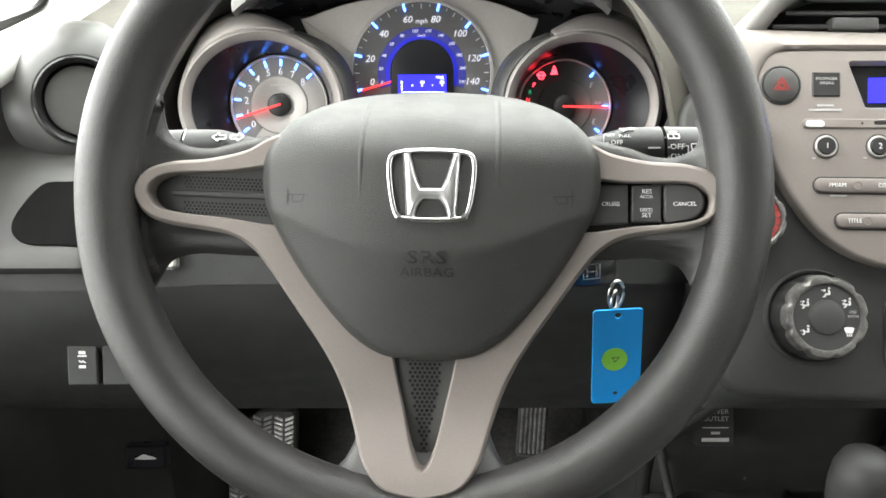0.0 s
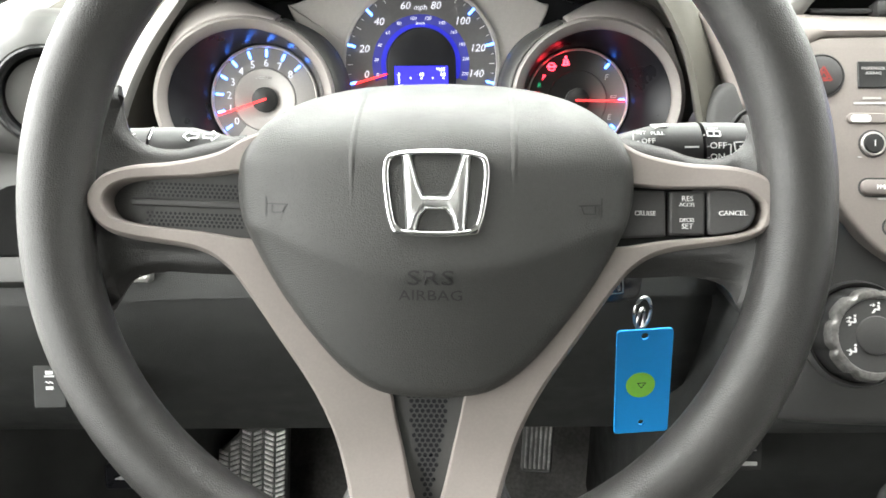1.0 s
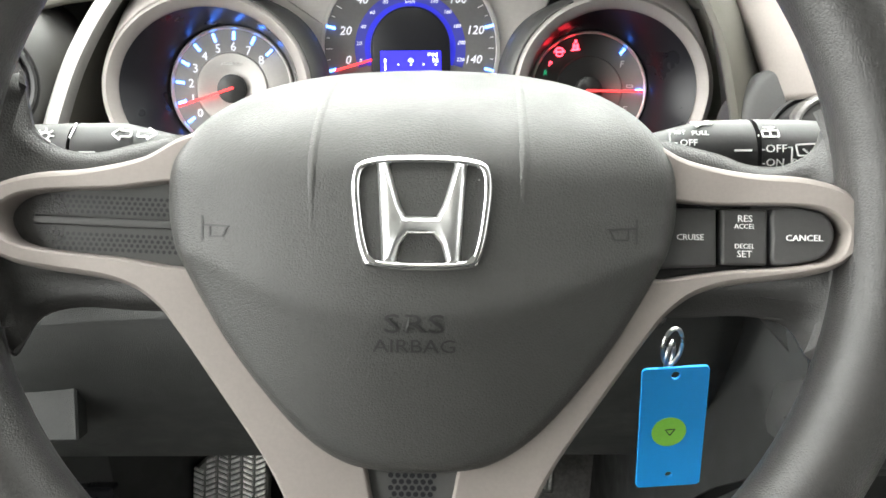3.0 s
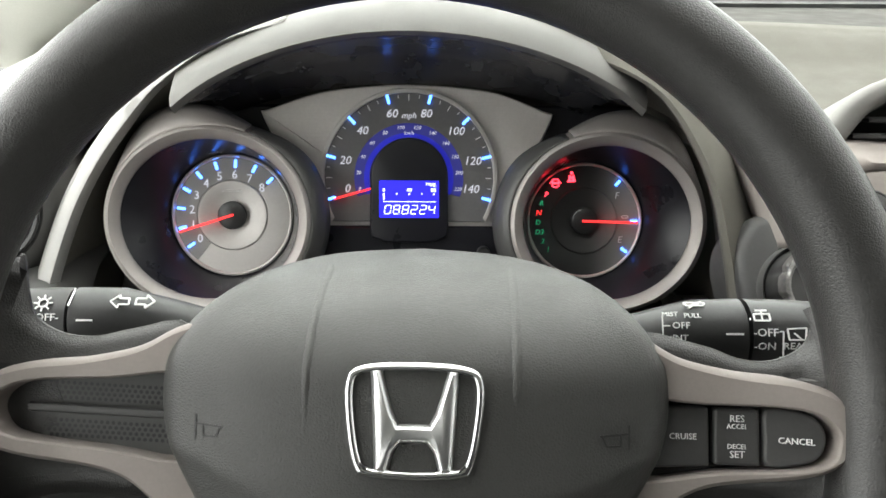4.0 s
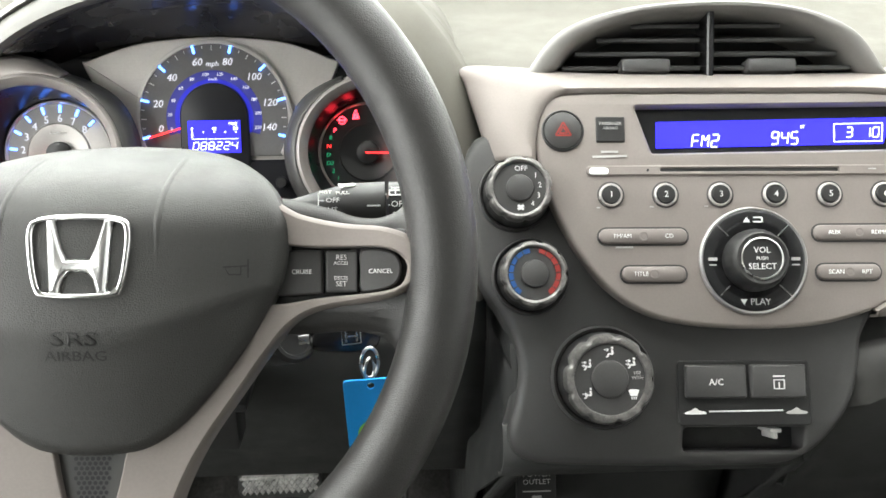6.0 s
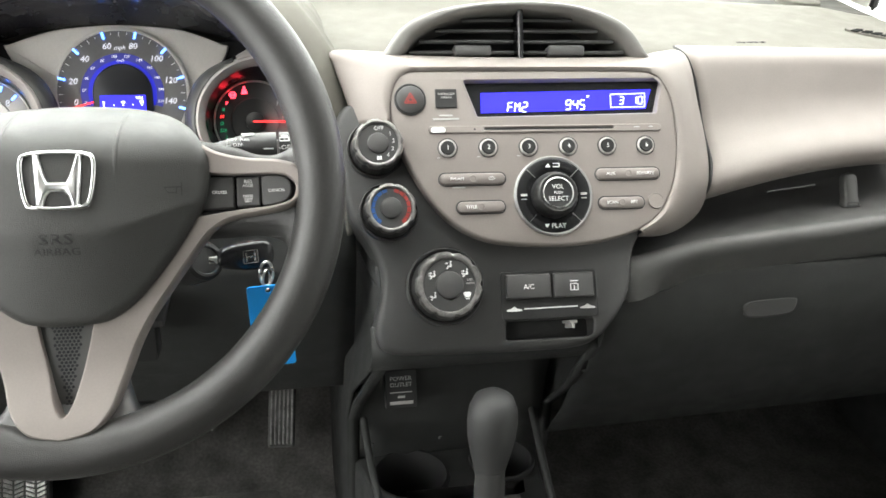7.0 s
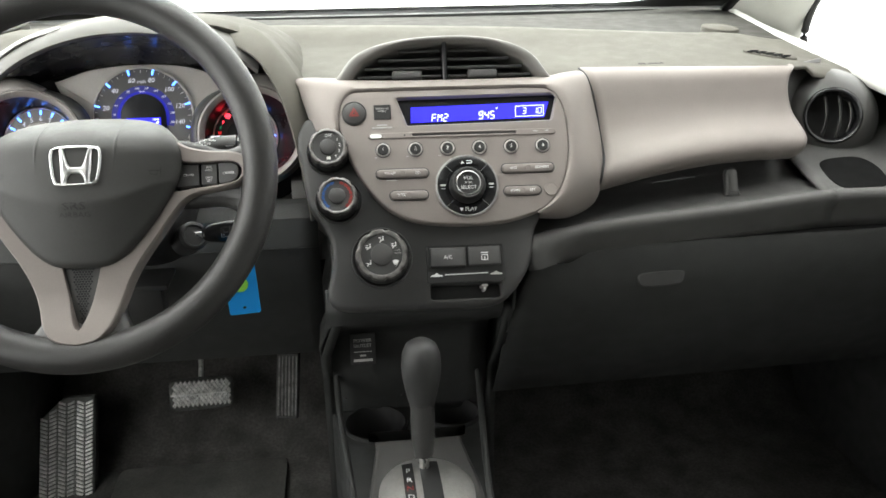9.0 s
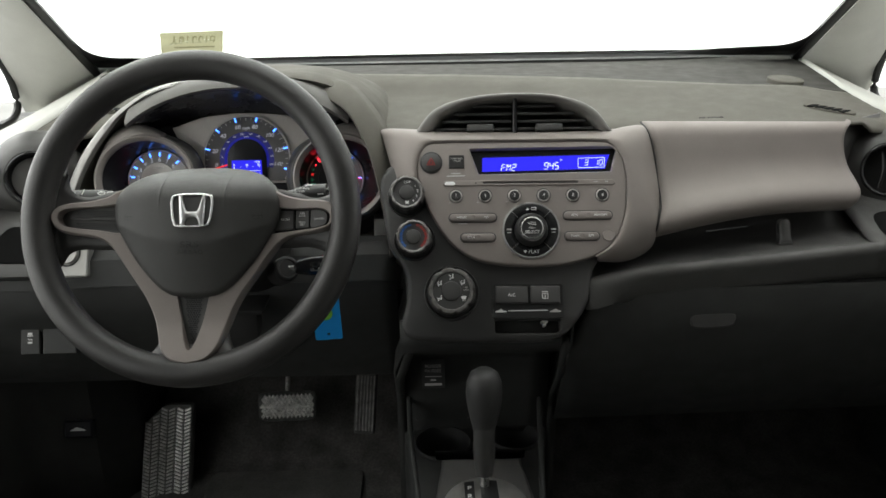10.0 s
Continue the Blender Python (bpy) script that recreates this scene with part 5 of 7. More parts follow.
# ---- dashboard body ----
def base_y(x):
    return lerp([(-0.50, 1.05), (-0.40, 1.18), (-0.2, 1.26), (0.1, 1.31), (0.35, 1.325), (0.60, 1.305), (0.82, 1.26), (1.02, 1.18), (1.12, 1.05)], x)


def screen_z(x):
    """Height of the windscreen's lower edge."""
    return 0.842 + 0.08 * (1.31 - base_y(x))


CREST = [(-0.50, 0.98), (-0.2, 1.05), (0.1, 1.035), (0.35, 1.00), (0.60, 0.955), (0.80, 0.930), (0.90, 0.93), (1.10, 0.88)]


CORNER_D = [(0.55, 0.72), (0.60, 0.705), (0.66, 0.688), (0.75, 0.665), (0.835, 0.648), (0.935, 0.640), (1.15, 0.660)]
CORNER_Z = [(0.55, 0.735), (0.60, 0.747), (0.66, 0.762), (0.75, 0.782), (0.835, 0.797), (0.935, 0.811), (1.15, 0.832)]


def corner_z(x, y):
    """The light trim that falls from the dashboard to the door."""
    d, di, zi = abs(x - 0.325), lerp(CORNER_D, y), lerp(CORNER_Z, y)
    s = min(max((d - di) / (0.80 - di), 0), 1.05)
    return zi + (0.750 - zi) * s + 0.006 * math.sin(math.pi * min(s, 1))


def top_z(x, y):
    z, d, di = plain_top(x, y), abs(x - 0.325), lerp(CORNER_D, y)
    return z + (lerp(CORNER_Z, y) - 0.003 - z) * smooth(di - 0.10, di, d)


def inside(x, y):
    """x kept within the light corner trims."""
    d = lerp(CORNER_D, y) + 0.002
    return min(max(x, 0.325 - d), 0.325 + d)


def plain_top(x, y):
    z = 0.800 + 0.105 * min(max(y - 0.68, 0), 0.32) + 0.055 * max(0, y - 1.0)
    z -= 0.030 * max(0, x - 0.55)
    c = lerp(CREST, x)
    z -= 0.011 * smooth(0.045, 0.11, c - y) * (1 - smooth(0.30, 0.78, x))
    return z


FRONT = [(-0.50, 0.76), (-0.30, 0.752), (-0.255, 0.752), (-0.24, 0.765), (-0.10, 0.80), (0.12, 0.80), (0.20, 0.74), (0.24, 0.690), (0.30, 0.700), (0.48, 0.690), (0.54, 0.695), (0.572, 0.706), (0.70, 0.709), (0.87, 0.715), (0.90, 0.721), (0.93, 0.728), (0.96, 0.738), (1.02, 0.753), (1.16, 0.76)]
xs = np.linspace(-0.47, 1.12, 100)
bm = bmesh.new()
sheet(bm, [[(inside(x, f + (c - f) * s), f + (c - f) * s, top_z(inside(x, f + (c - f) * s), f + (c - f) * s) - (0.012 * (1 - s / 0.12) ** 2 if s < 0.12 and not (0.565 < x < 0.90) else 0.0)) for s in (0, 0.03, 0.07, 0.12, 0.25, 0.4, 0.5, 0.58, 0.64, 0.70, 0.76, 0.82, 0.88, 0.94, 1)]
           for x in xs for f, c in [(lerp(FRONT, x), lerp(CREST, x))]])
dash_top = solo("dashboard_top", bm, DASH, Matrix(), "matt grey grained dashboard top pad", "dashboard", kind="structure", solid=0.004, sharp=60)
bm = bmesh.new()
grid = []
for x in xs:
    b, c = base_y(x), lerp(CREST, x)
    row = []
    for s in (0, 0.02, 0.3, 0.6, 1.06):
        y = c + (b - c) * s
        z = plain_top(x, c) - 0.004 + (screen_z(x) - 0.016 - plain_top(x, c)) * s
        row.append((inside(x, y), y, z + (min(z, lerp(CORNER_Z, y) - 0.003 + 0.002 * s) - z) * smooth(lerp(CORNER_D, y) - 0.06, lerp(CORNER_D, y), abs(x - 0.325))))
    grid.append(row)
sheet(bm, grid)
part("defroster_panel", bm, DEFROST, dash_top, "darker panel below the windscreen", solid=0.004)

# round cover in the corner of the dashboard top
bm = bmesh.new()
lathe(bm, [(0.0440, -0.020), (0.0440, 0.0010), (0.0432, 0.0020), (0.0405, 0.0020), (0.0400, 0.0002), (0.0388, 0.0002), (0.0380, 0.0018), (0.020, 0.0026), (0, 0.0028)], 48)
solo("speaker_cover", bm, DASH_DARK, pose(-0.274, 1.073, 0.8375, 7, -6, 0), "dark grey round speaker cover set in dashboard top", "speaker")

# hump over the instruments
bm = bmesh.new()
ARCH = [(-0.264, 0.660), (-0.255, 0.692), (-0.243, 0.725), (-0.229, 0.755), (-0.209, 0.785), (-0.188, 0.808), (-0.162, 0.829), (-0.121, 0.853), (-0.076, 0.866), (-0.03, 0.8715), (0.004, 0.8725), (0.050, 0.8715), (0.105, 0.8650), (0.148, 0.8510), (0.180, 0.8310), (0.203, 0.799), (0.220, 0.757), (0.229, 0.705), (0.234, 0.660), (0.236, 0.60)]
arch = curve(ARCH, 4, closed=False)
rows = []
for j, (y, s, lift) in enumerate(((0.800, 0.86, -0.010), (0.780, 0.925, -0.008), (0.760, 0.955, -0.006), (0.738, 0.975, 0.000), (0.733, 0.995, 0.0035), (0.740, 1.010, 0.0050), (0.79, 1.025, 0.0045), (0.86, 1.045, 0.001), (0.93, 1.07, -0.006), (1.00, 1.10, -0.020), (1.06, 1.13, -0.05))):
    rows.append([(0.0 + x * s, y - 0.30 * max(0, 0.80 - z) * (1 if j < 8 else 0.3), z + lift * (1 if z > 0.8 else 0.3)) for x, z in arch])
sheet(bm, rows)
solo("gauge_hood", bm, DASH, Matrix(), "grey hood shoulder round the instruments", "dashboard", kind="structure", solid=0.003, sharp=60)
bm = bmesh.new()
side_line = [p for p in arch if p[0] < -0.070 and p[1] > 0.665]
sheet(bm, [[(x * (1.012 - q * (1 - 0.9 * smooth(0.79, 0.86, z))), yy - 0.30 * max(0, 0.80 - z), z + l) for q, yy, l in ((0.060, 0.7270, -0.001), (0.045, 0.7215, 0.002), (0.016, 0.7225, 0.0035), (0.0, 0.7320, 0.005))] for x, z in side_line])
part("hood_edge", bm, STRIP, bpy.data.objects["gauge_hood"], "pale satin edge strip", solid=0.002, sharp=60)
# the flank that runs from the hood down to the climate knobs
FLANK_IN = [(0.114, 0.738, 0.8500), (0.150, 0.690, 0.8400), (0.170, 0.664, 0.8240), (0.190, 0.641, 0.7870), (0.2015, 0.629, 0.7445), (0.2075, 0.622, 0.7130), (0.2125, 0.616, 0.6780), (0.216, 0.610, 0.6450)]
FLANK_OUT = [(0.100, 0.800, 0.8580), (0.148, 0.745, 0.8635), (0.182, 0.703, 0.8400), (0.209, 0.684, 0.8010), (0.2245, 0.672, 0.7620), (0.2360, 0.656, 0.7200), (0.240, 0.646, 0.6800), (0.242, 0.640, 0.6450)]
bm = bmesh.new()
rows = []
for a, b in zip(curve(FLANK_IN, 5, closed=False), curve(FLANK_OUT, 5, closed=False)):
    a, b = Vector(a), Vector(b)
    row = [a + Vector((-0.0010, 0.012, -0.002)), a + Vector((-0.0012, 0.004, -0.0015)), a]
    for k in (0.10, 0.3, 0.55, 0.8, 1.0):
        row.append(a.lerp(b, k) + Vector((-0.002, -0.006, 0.003)) * math.sin(math.pi * k))
    row.append(b + Vector((0.006, 0.030, -0.004)))
    rows.append([tuple(p) for p in row])
sheet(bm, rows)
hood = bpy.data.objects["gauge_hood"]
part("hood_flank", bm, DASH, hood, "grey flank beside the fuel gauge", solid=0.002, sharp=60)
bm = bmesh.new()
sheet(bm, [[(x - 0.0015, y + 0.009, z - 0.001), (x + 0.008, y + 0.045, z + 0.003), (x + 0.013, y + 0.085, z + 0.004)] for x, y, z in curve(FLANK_IN, 5, closed=False)])
part("hood_lining", bm, POD, hood, "dark inner side of the hood", solid=0.002)
bm = bmesh.new()
sheet(bm, [[(x, 0.702 + d, z) for d, z in ((0.020, 0.672), (0.004, 0.669), (0.0, 0.662), (-0.002, 0.650), (0.0, 0.637), (0.004, 0.632), (0.030, 0.628))] for x in np.linspace(0.188, 0.226, 8)])
part("hood_skirt", bm, STRIP, hood, "pale satin skirt under the fuel gauge", solid=0.002)
# dark cheek between the skirt and the lower edge of the stack
bm = bmesh.new()
CHEEK = [(0.2125, 0.606, 0.672), (0.222, 0.592, 0.655), (0.233, 0.580, 0.640), (0.2400, 0.568, 0.622), (0.240, 0.558, 0.605)]
sheet(bm, [[(x + 0.004, y + 0.003, z), (x - 0.001, y + 0.012, z), (x - 0.004, y + 0.040, z), (x - 0.008, y + 0.080, z), (x - 0.012, y + 0.140, z)] for x, y, z in curve(CHEEK, 4, closed=False)])
solo("stack_cheek", bm, LOWER, Matrix(), "black hollow cheek beside the centre stack", "dashboard", kind="structure", solid=0.002)
# dark shoulders round the pods
for side in (-1, 1):
    bm = bmesh.new()
    cx = -0.138 if side < 0 else 0.141
    rx, ry, cy = (0.0722, 0.0657, -0.0150) if side < 0 else (0.0684, 0.0637, -0.0162)
    rows = []
    inner = []
    for a in np.linspace(-60, 240, 101):
        aa = radians(180 - a if side < 0 else a)
        c, s = math.cos(aa), math.sin(aa)
        w = 0.0012 + 0.0165 * math.exp(-((a - 70) / 34) ** 2) if a <= 112.5 else 0.0045 + 0.006 * smooth(112, 150, a)
        row = [(cx + (rx + w * k) * c, cy + (ry + w * k) * s, 0.0365 - 0.004 * k - 0.010 * k * k) for k in (-0.05, 0.1, 0.4, 0.7, 1.0)]
        if a <= 112.5:
            rows.append(row)
        if a >= 112.5 - 1e-6:
            inner.append(row)
    sheet(bm, rows)
    part("pod_shoulder", bm, POD_SILVER, tach if side < 0 else fuel, "satin silver pod shoulder", solid=0.002)
    bm = bmesh.new()
    sheet(bm, inner)
    part("pod_collar", bm, POD, tach if side < 0 else fuel, "dark grey collar beside the speedometer", solid=0.002)

# ---- upper glove box, tray and lower glove box ----
GBOT = [(0.560, 0.664), (0.60, 0.672), (0.637, 0.682), (0.749, 0.698), (0.843, 0.708), (0.90, 0.712)]
LID_START = [0.571, 0.5715, 0.574, 0.579, 0.5825, 0.5835, 0.5835, 0.581, 0.577, 0.574, 0.572, 0.571, 0.571, 0.571]
LID_NEAR = [(0.703, 0.8055), (0.686, 0.8040), (0.674, 0.7980), (0.664, 0.781), (0.653, 0.757), (0.640, 0.735), (0.624, 0.719), (0.608, 0.709), (0.597, 0.700), (0.591, 0.690), (0.593, 0.680), (0.602, 0.671), (0.615, 0.666), (0.66, 0.668)]
LID_FAR = [(0.716, 0.7965), (0.702, 0.7950), (0.6935, 0.7890), (0.688, 0.775), (0.681, 0.756), (0.672, 0.741), (0.660, 0.731), (0.646, 0.723), (0.637, 0.716), (0.633, 0.708), (0.634, 0.700), (0.641, 0.692), (0.655, 0.687), (0.70, 0.690)]
LID_END = [0.878, 0.868, 0.860, 0.856, 0.857, 0.860, 0.863, 0.864, 0.864, 0.862, 0.858, 0.853, 0.850, 0.850]


def lid_row(s):
    """One upright cut through the lid; s runs from the fascia to the vent."""
    row = []
    for xs_, (ya, za), (yb, zb), xe in zip(LID_START, LID_NEAR, LID_FAR, LID_END):
        sag = 0.010 * math.sin(math.pi * min(1, s * 1.0)) * smooth(0.77, 0.70, za)
        row.append((xs_ + (xe - xs_) * s, ya + (yb - ya) * s, za + (zb - za) * s + sag))
    return curve(row, 3, closed=False)


bm = bmesh.new()
rows = [lid_row(s) for s in np.linspace(0, 0.97, 26)]
for k, back in ((0.985, 0.001), (0.995, 0.004), (1.0, 0.010), (1.003, 0.025), (1.004, 0.06)):
    rows.append([(x, y + back, z) for x, y, z in lid_row(k)])
sheet(bm, rows)
upper = solo("upper_glove_box", bm, SILVER, Matrix(), "satin silver upper glove box lid, closed", "glove box", solid=0.003, sharp=60)
bm = bmesh.new()
tube(bm, [(x - 0.0015, y - 0.0005, z) for x, y, z in lid_row(0.0)[:33]], 0.0014, 8)
part("lid_gap", bm, DARKPRINT, upper, "dark gap beside the lid")
bm = bmesh.new()
tube(bm, [(0.640 + 0.055 * s, 0.594 + 0.004 * s, 0.6785 + 0.004 * s) for s in np.linspace(0, 1, 6)], 0.0010, 6)
part("finger_slot", bm, DARKPRINT, upper)
# tray
LIP = [(0.478, 0.632), (0.50, 0.635), (0.593, 0.643), (0.742, 0.653), (0.861, 0.663), (0.95, 0.662), (1.10, 0.666)]
bm = bmesh.new()
rows = []
for x in np.linspace(0.470, 0.875, 26):
    zl = lerp(LIP, x)
    zb = lerp(GBOT, x)
    yl = 0.556 + 0.035 * (x - 0.5) - 0.011 * (1 - smooth(0.477, 0.56, x))
    f = 1 - smooth(0.477, 0.56, x)
    rows.append([(x, 0.70, zb + 0.002), (x, 0.69, zl + 0.012), (x, 0.66, zl - 0.004), (x, yl + 0.04, zl - 0.006), (x, yl + 0.014, zl - 0.003), (x, yl + 0.006, zl), (x, yl, zl - 0.003), (x, yl - 0.002 - 0.004 * f, zl - 0.010),
                 (x, yl + 0.004 - 0.012 * f, zl - 0.020), (x, yl + 0.006 - 0.018 * f, zl - 0.036), (x, yl + 0.012 - 0.010 * f, zl - 0.05 + 0.012 * f)])
sheet(bm, rows)
tray = solo("dash_tray", bm, TRAY, Matrix(), "charcoal open tray with rounded lip under the glove box lid", "tray", kind="structure", solid=0.003, sharp=60)
latch = thing("glove_box_latch", pose(0.757, 0.620, 0.662, 66, 0, 0), "charcoal glove box latch lever", "latch")
bm = bmesh.new()
plate(bm, curve([(-0.007, 0.020), (-0.0085, -0.004), (-0.0105, -0.014), (0, -0.0155), (0.0105, -0.014), (0.0085, -0.004), (0.007, 0.020)], 4), -0.006, 0.004, edge=((0, 0.003), (0.001, 0.001), (0.003, 0)), back=True)
part("lever", bm, POD, latch)
bm = bmesh.new()
plate(bm, rrect(0, -0.0112, 0.0150, 0.0050, 0.0015), 0.002, 0.0046, edge=((0, 0),), holes=(rrect(0, -0.0112, 0.0110, 0.0022, 0.0006),))
part("lever_mark", bm, BLACK, latch)
# right end: panel, bin
bm = bmesh.new()
rows = []
for x in np.linspace(0.858, 1.125, 18):
    zl = lerp(LIP, x)
    yl = 0.569 + 0.02 * (x - 0.87)
    up = smooth(0.99, 1.10, x)
    rows.append([(x, 0.86, min(0.79, corner_z(x, 0.86) - 0.016)), (x, 0.84, min(0.755, corner_z(x, 0.84) - 0.03)), (x, 0.80, 0.722), (x, 0.74, 0.700 + 0.02 * up), (x, 0.69, 0.688 + 0.02 * up), (x, 0.64, 0.675 + 0.012 * up), (x, 0.60, 0.665), (x, yl + 0.014, zl - 0.002), (x, yl + 0.006, zl), (x, yl, zl - 0.003), (x, yl - 0.002, zl - 0.010), (x, yl + 0.004, zl - 0.020), (x, yl + 0.006, zl - 0.036), (x, yl + 0.012, zl - 0.05)])
sheet(bm, rows)
end_r = solo("dash_end_panel", bm, TRAY, Matrix(), "charcoal dashboard end panel with small bin", "dashboard", kind="structure", solid=0.003, sharp=60)
bm = bmesh.new()
sheet(bm, [[(0.842, 0.712 + q, z), (0.875, 0.722 + q, z), (0.905, 0.742 + q, z), (0.950, 0.775 + q, z)] for z, q in ((0.680, -0.008), (0.72, 0.0), (0.76, 0.004), (0.797, 0.006))])
part("vent_surround", bm, POD, end_r, "charcoal panel between lid and vent", solid=0.002)
# no hollow is cut: a black plate paints the shade in the bin
bm = bmesh.new()
plate(bm, curve([(0.893, 0.650), (0.925, 0.660), (0.955, 0.657), (0.966, 0.628), (0.955, 0.590), (0.915, 0.577), (0.888, 0.588), (0.884, 0.618)], 5), -0.004, 0.0022, edge=((0, 0.001), (0.001, 0)), warp=lambda x, y: 0.665 + 0.25 * (y - 0.60))
part("bin_shade", bm, VOID, end_r)


def round_vent(m, label, closed):
    ob = thing("round_air_vent", m, label, "air vent", "round side vents")
    bm = bmesh.new()
    lathe(bm, [(0.078, -0.10), (0.075, -0.070), (0.070, -0.045), (0.062, -0.025), (0.052, -0.010), (0.045, -0.003), (0.0395, 0.0), (0.037, -0.001)], 56)
    part("vent_housing", bm, POD, ob)
    bm = bmesh.new()
    lathe(bm, [(0.0385, -0.01), (0.0380, 0.0015), (0.0362, 0.003), (0.0340, 0.002), (0.0318, -0.004), (0.0305, -0.02)], 56)
    part("vent_ring", bm, GLOSS, ob)
    if closed:
        bm = bmesh.new()
        lathe(bm, [(0.0303, -0.013), (0.0295, -0.007), (0.0, -0.0045)], 48)
        part("vent_flap", bm, FLAP, ob, "closed charcoal flap")
    else:
        bm = bmesh.new()
        lathe(bm, [(0.0310, -0.026), (0.0, -0.026)], 40)
        part("vent_back", bm, DARKPRINT, ob)
        for x in (-0.012, 0.006, 0.020):
            h = math.sqrt(max(0.0001, 0.029 ** 2 - x * x))
            bm = bmesh.new()
            sheet(bm, [[(x + 0.004 * math.cos(t * 1.4), h * t, -0.003 - 0.005 * abs(t)), (x + 0.0045 + 0.004 * math.cos(t * 1.4), h * t, -0.018)] for t in np.linspace(-1, 1, 11)])
            part("slat", bm, POD, ob, solid=0.002)
    return ob


round_vent(pose(0.930, 0.695, 0.731, 74, 0, -20), "black round side vent with curved slats", False)
round_vent(pose(-0.290, 0.699, 0.743, 74, 0, 18), "dark round side vent with closed flap", True)

# lower glove box door
bm = bmesh.new()
rows = []
for x in np.linspace(0.452, 1.15, 24):
    top = 0.597 + 0.010 * smooth(0.48, 0.60, x) - 0.075 * (1 - smooth(0.452, 0.498, x)) ** 2
    y0 = 0.560 + 0.03 * (x - 0.5)
    rows.append([(x, y0 + 0.02, top + 0.002), (x, y0 + 0.003, top), (x, y0, top - 0.005), (x, y0 + 0.004, 0.55 if top > 0.56 else top - 0.02), (x, y0 + 0.025, 0.49), (x, y0 + 0.06, 0.42), (x, y0 + 0.10, 0.36), (x, y0 + 0.16, 0.33)])
sheet(bm, rows)
lower = solo("lower_glove_box", bm, LOWER, Matrix(), "black grained lower glove box door, closed", "glove box", solid=0.003, sharp=50)
bm = bmesh.new()
plate(bm, curve([(-0.028, 0.009), (0.0, 0.011), (0.028, 0.010), (0.031, 0.000), (0.022, -0.009), (-0.022, -0.010), (-0.031, -0.002)], 4), -0.01, 0.0025, edge=((0, 0.002), (0.002, 0)))
o = part("door_handle", bm, STACK, lower, "grey recessed pull handle")
o.data.transform(pose(0.650, 0.566, 0.560, 82, 0, 2))
bm = bmesh.new()
sheet(bm, [[(x, y + 0.03 * (x - 0.5), z) for y, z in ((0.575, 0.625), (0.572, 0.600), (0.585, 0.590))] for x in np.linspace(0.45, 1.15, 12)])
solo("glove_box_surround", bm, LOWER, Matrix(), "black trim between tray and glove box", "dashboard", kind="structure", solid=0.003)

# ---- lower centre: recess below the stack, outlet ----
bm = bmesh.new()
prof = [(0.545, 0.580), (0.535, 0.562), (0.538, 0.545), (0.56, 0.524), (0.60, 0.505), (0.634, 0.482), (0.6485, 0.445), (0.657, 0.39), (0.672, 0.33)]
sheet(bm, [[(0.228 + 0.212 * s, y, z) for y, z in curve(prof, 3, closed=False)] for s in np.linspace(0, 1, 8)])
solo("lower_console_panel", bm, LOWER, Matrix(), "black lower console panel under the controls", "dashboard", kind="structure", solid=0.003)
for x, tilt in ((0.215, 1), (0.455, -1)):
    bm = bmesh.new()
    sheet(bm, [[(x + tilt * 0.012 * k + 0.024 * max(0, tilt) * smooth(0.48, 0.56, z), y, z) for y, z in ((0.55, 0.60 - 0.05 * (tilt < 0)), (0.545, 0.54), (0.60, 0.46), (0.66, 0.40), (0.67, 0.30), (0.67, 0.10))] for k in (0, 1)])
    sheet(bm, [[(x + 0.024 * max(0, tilt) * smooth(0.48, 0.56, z), y, z), (x + 0.024 * max(0, tilt) * smooth(0.48, 0.56, z), 0.98, z)] for y, z in ((0.60, 0.70), (0.535, 0.58), (0.54, 0.545), (0.60, 0.475), (0.66, 0.40), (0.67, 0.30), (0.67, 0.08))])
    solo("console_side_panel", bm, LOWER, Matrix(), "black side panel of the centre console", "dashboard", kind="structure", solid=0.003)
sign = thing("outlet_label", face_frame(0.2695, 0.6250, 0.4550, 22), "black power outlet cover with white print", "label")
bm = bmesh.new()
plate(bm, rrect(0, 0.002, 0.034, 0.042, 0.002), -0.010, 0.0015, edge=((0, 0.0005), (0.0005, 0)))
part("cover", bm, BLACK, sign)
text("POWER", 0.0066, 0, 0.0135, 0.0017, GREYPRINT, sign, stretch=1.05)
text("OUTLET", 0.0062, 0, 0.0068, 0.0017, GREYPRINT, sign, stretch=1.05)
bm = bmesh.new()
bars(bm, [(-0.012, -0.0012, 0.012, -0.0012, 0.0010), (-0.004, -0.0062, 0.004, -0.0062, 0.0024), (-0.0125, -0.0125, 0.0125, -0.0125, 0.0034)], 0.0017)
part("print_bar", bm, GREYPRINT, sign)

# ---- centre console, cup holders, gear lever ----
console = thing("centre_console", Matrix(), "black plastic centre console between the seats", "centre console")
bm = bmesh.new()
hole_l, hole_r = circ(0.282, 0.628, 0.042, n=32), circ(0.392, 0.640, 0.036, n=32)
plate(bm, curve([(0.246, 0.40), (0.240, 0.50), (0.232, 0.62), (0.226, 0.70), (0.33, 0.705), (0.438, 0.70), (0.432, 0.62), (0.420, 0.50), (0.410, 0.40), (0.405, 0.05), (0.33, 0.0), (0.255, 0.05)], 5), 0.09, 0.338, edge=((0, 0.004), (0.002, 0.001), (0.004, 0)), holes=(hole_l, hole_r))
part("console_top", bm, LOWER, console)
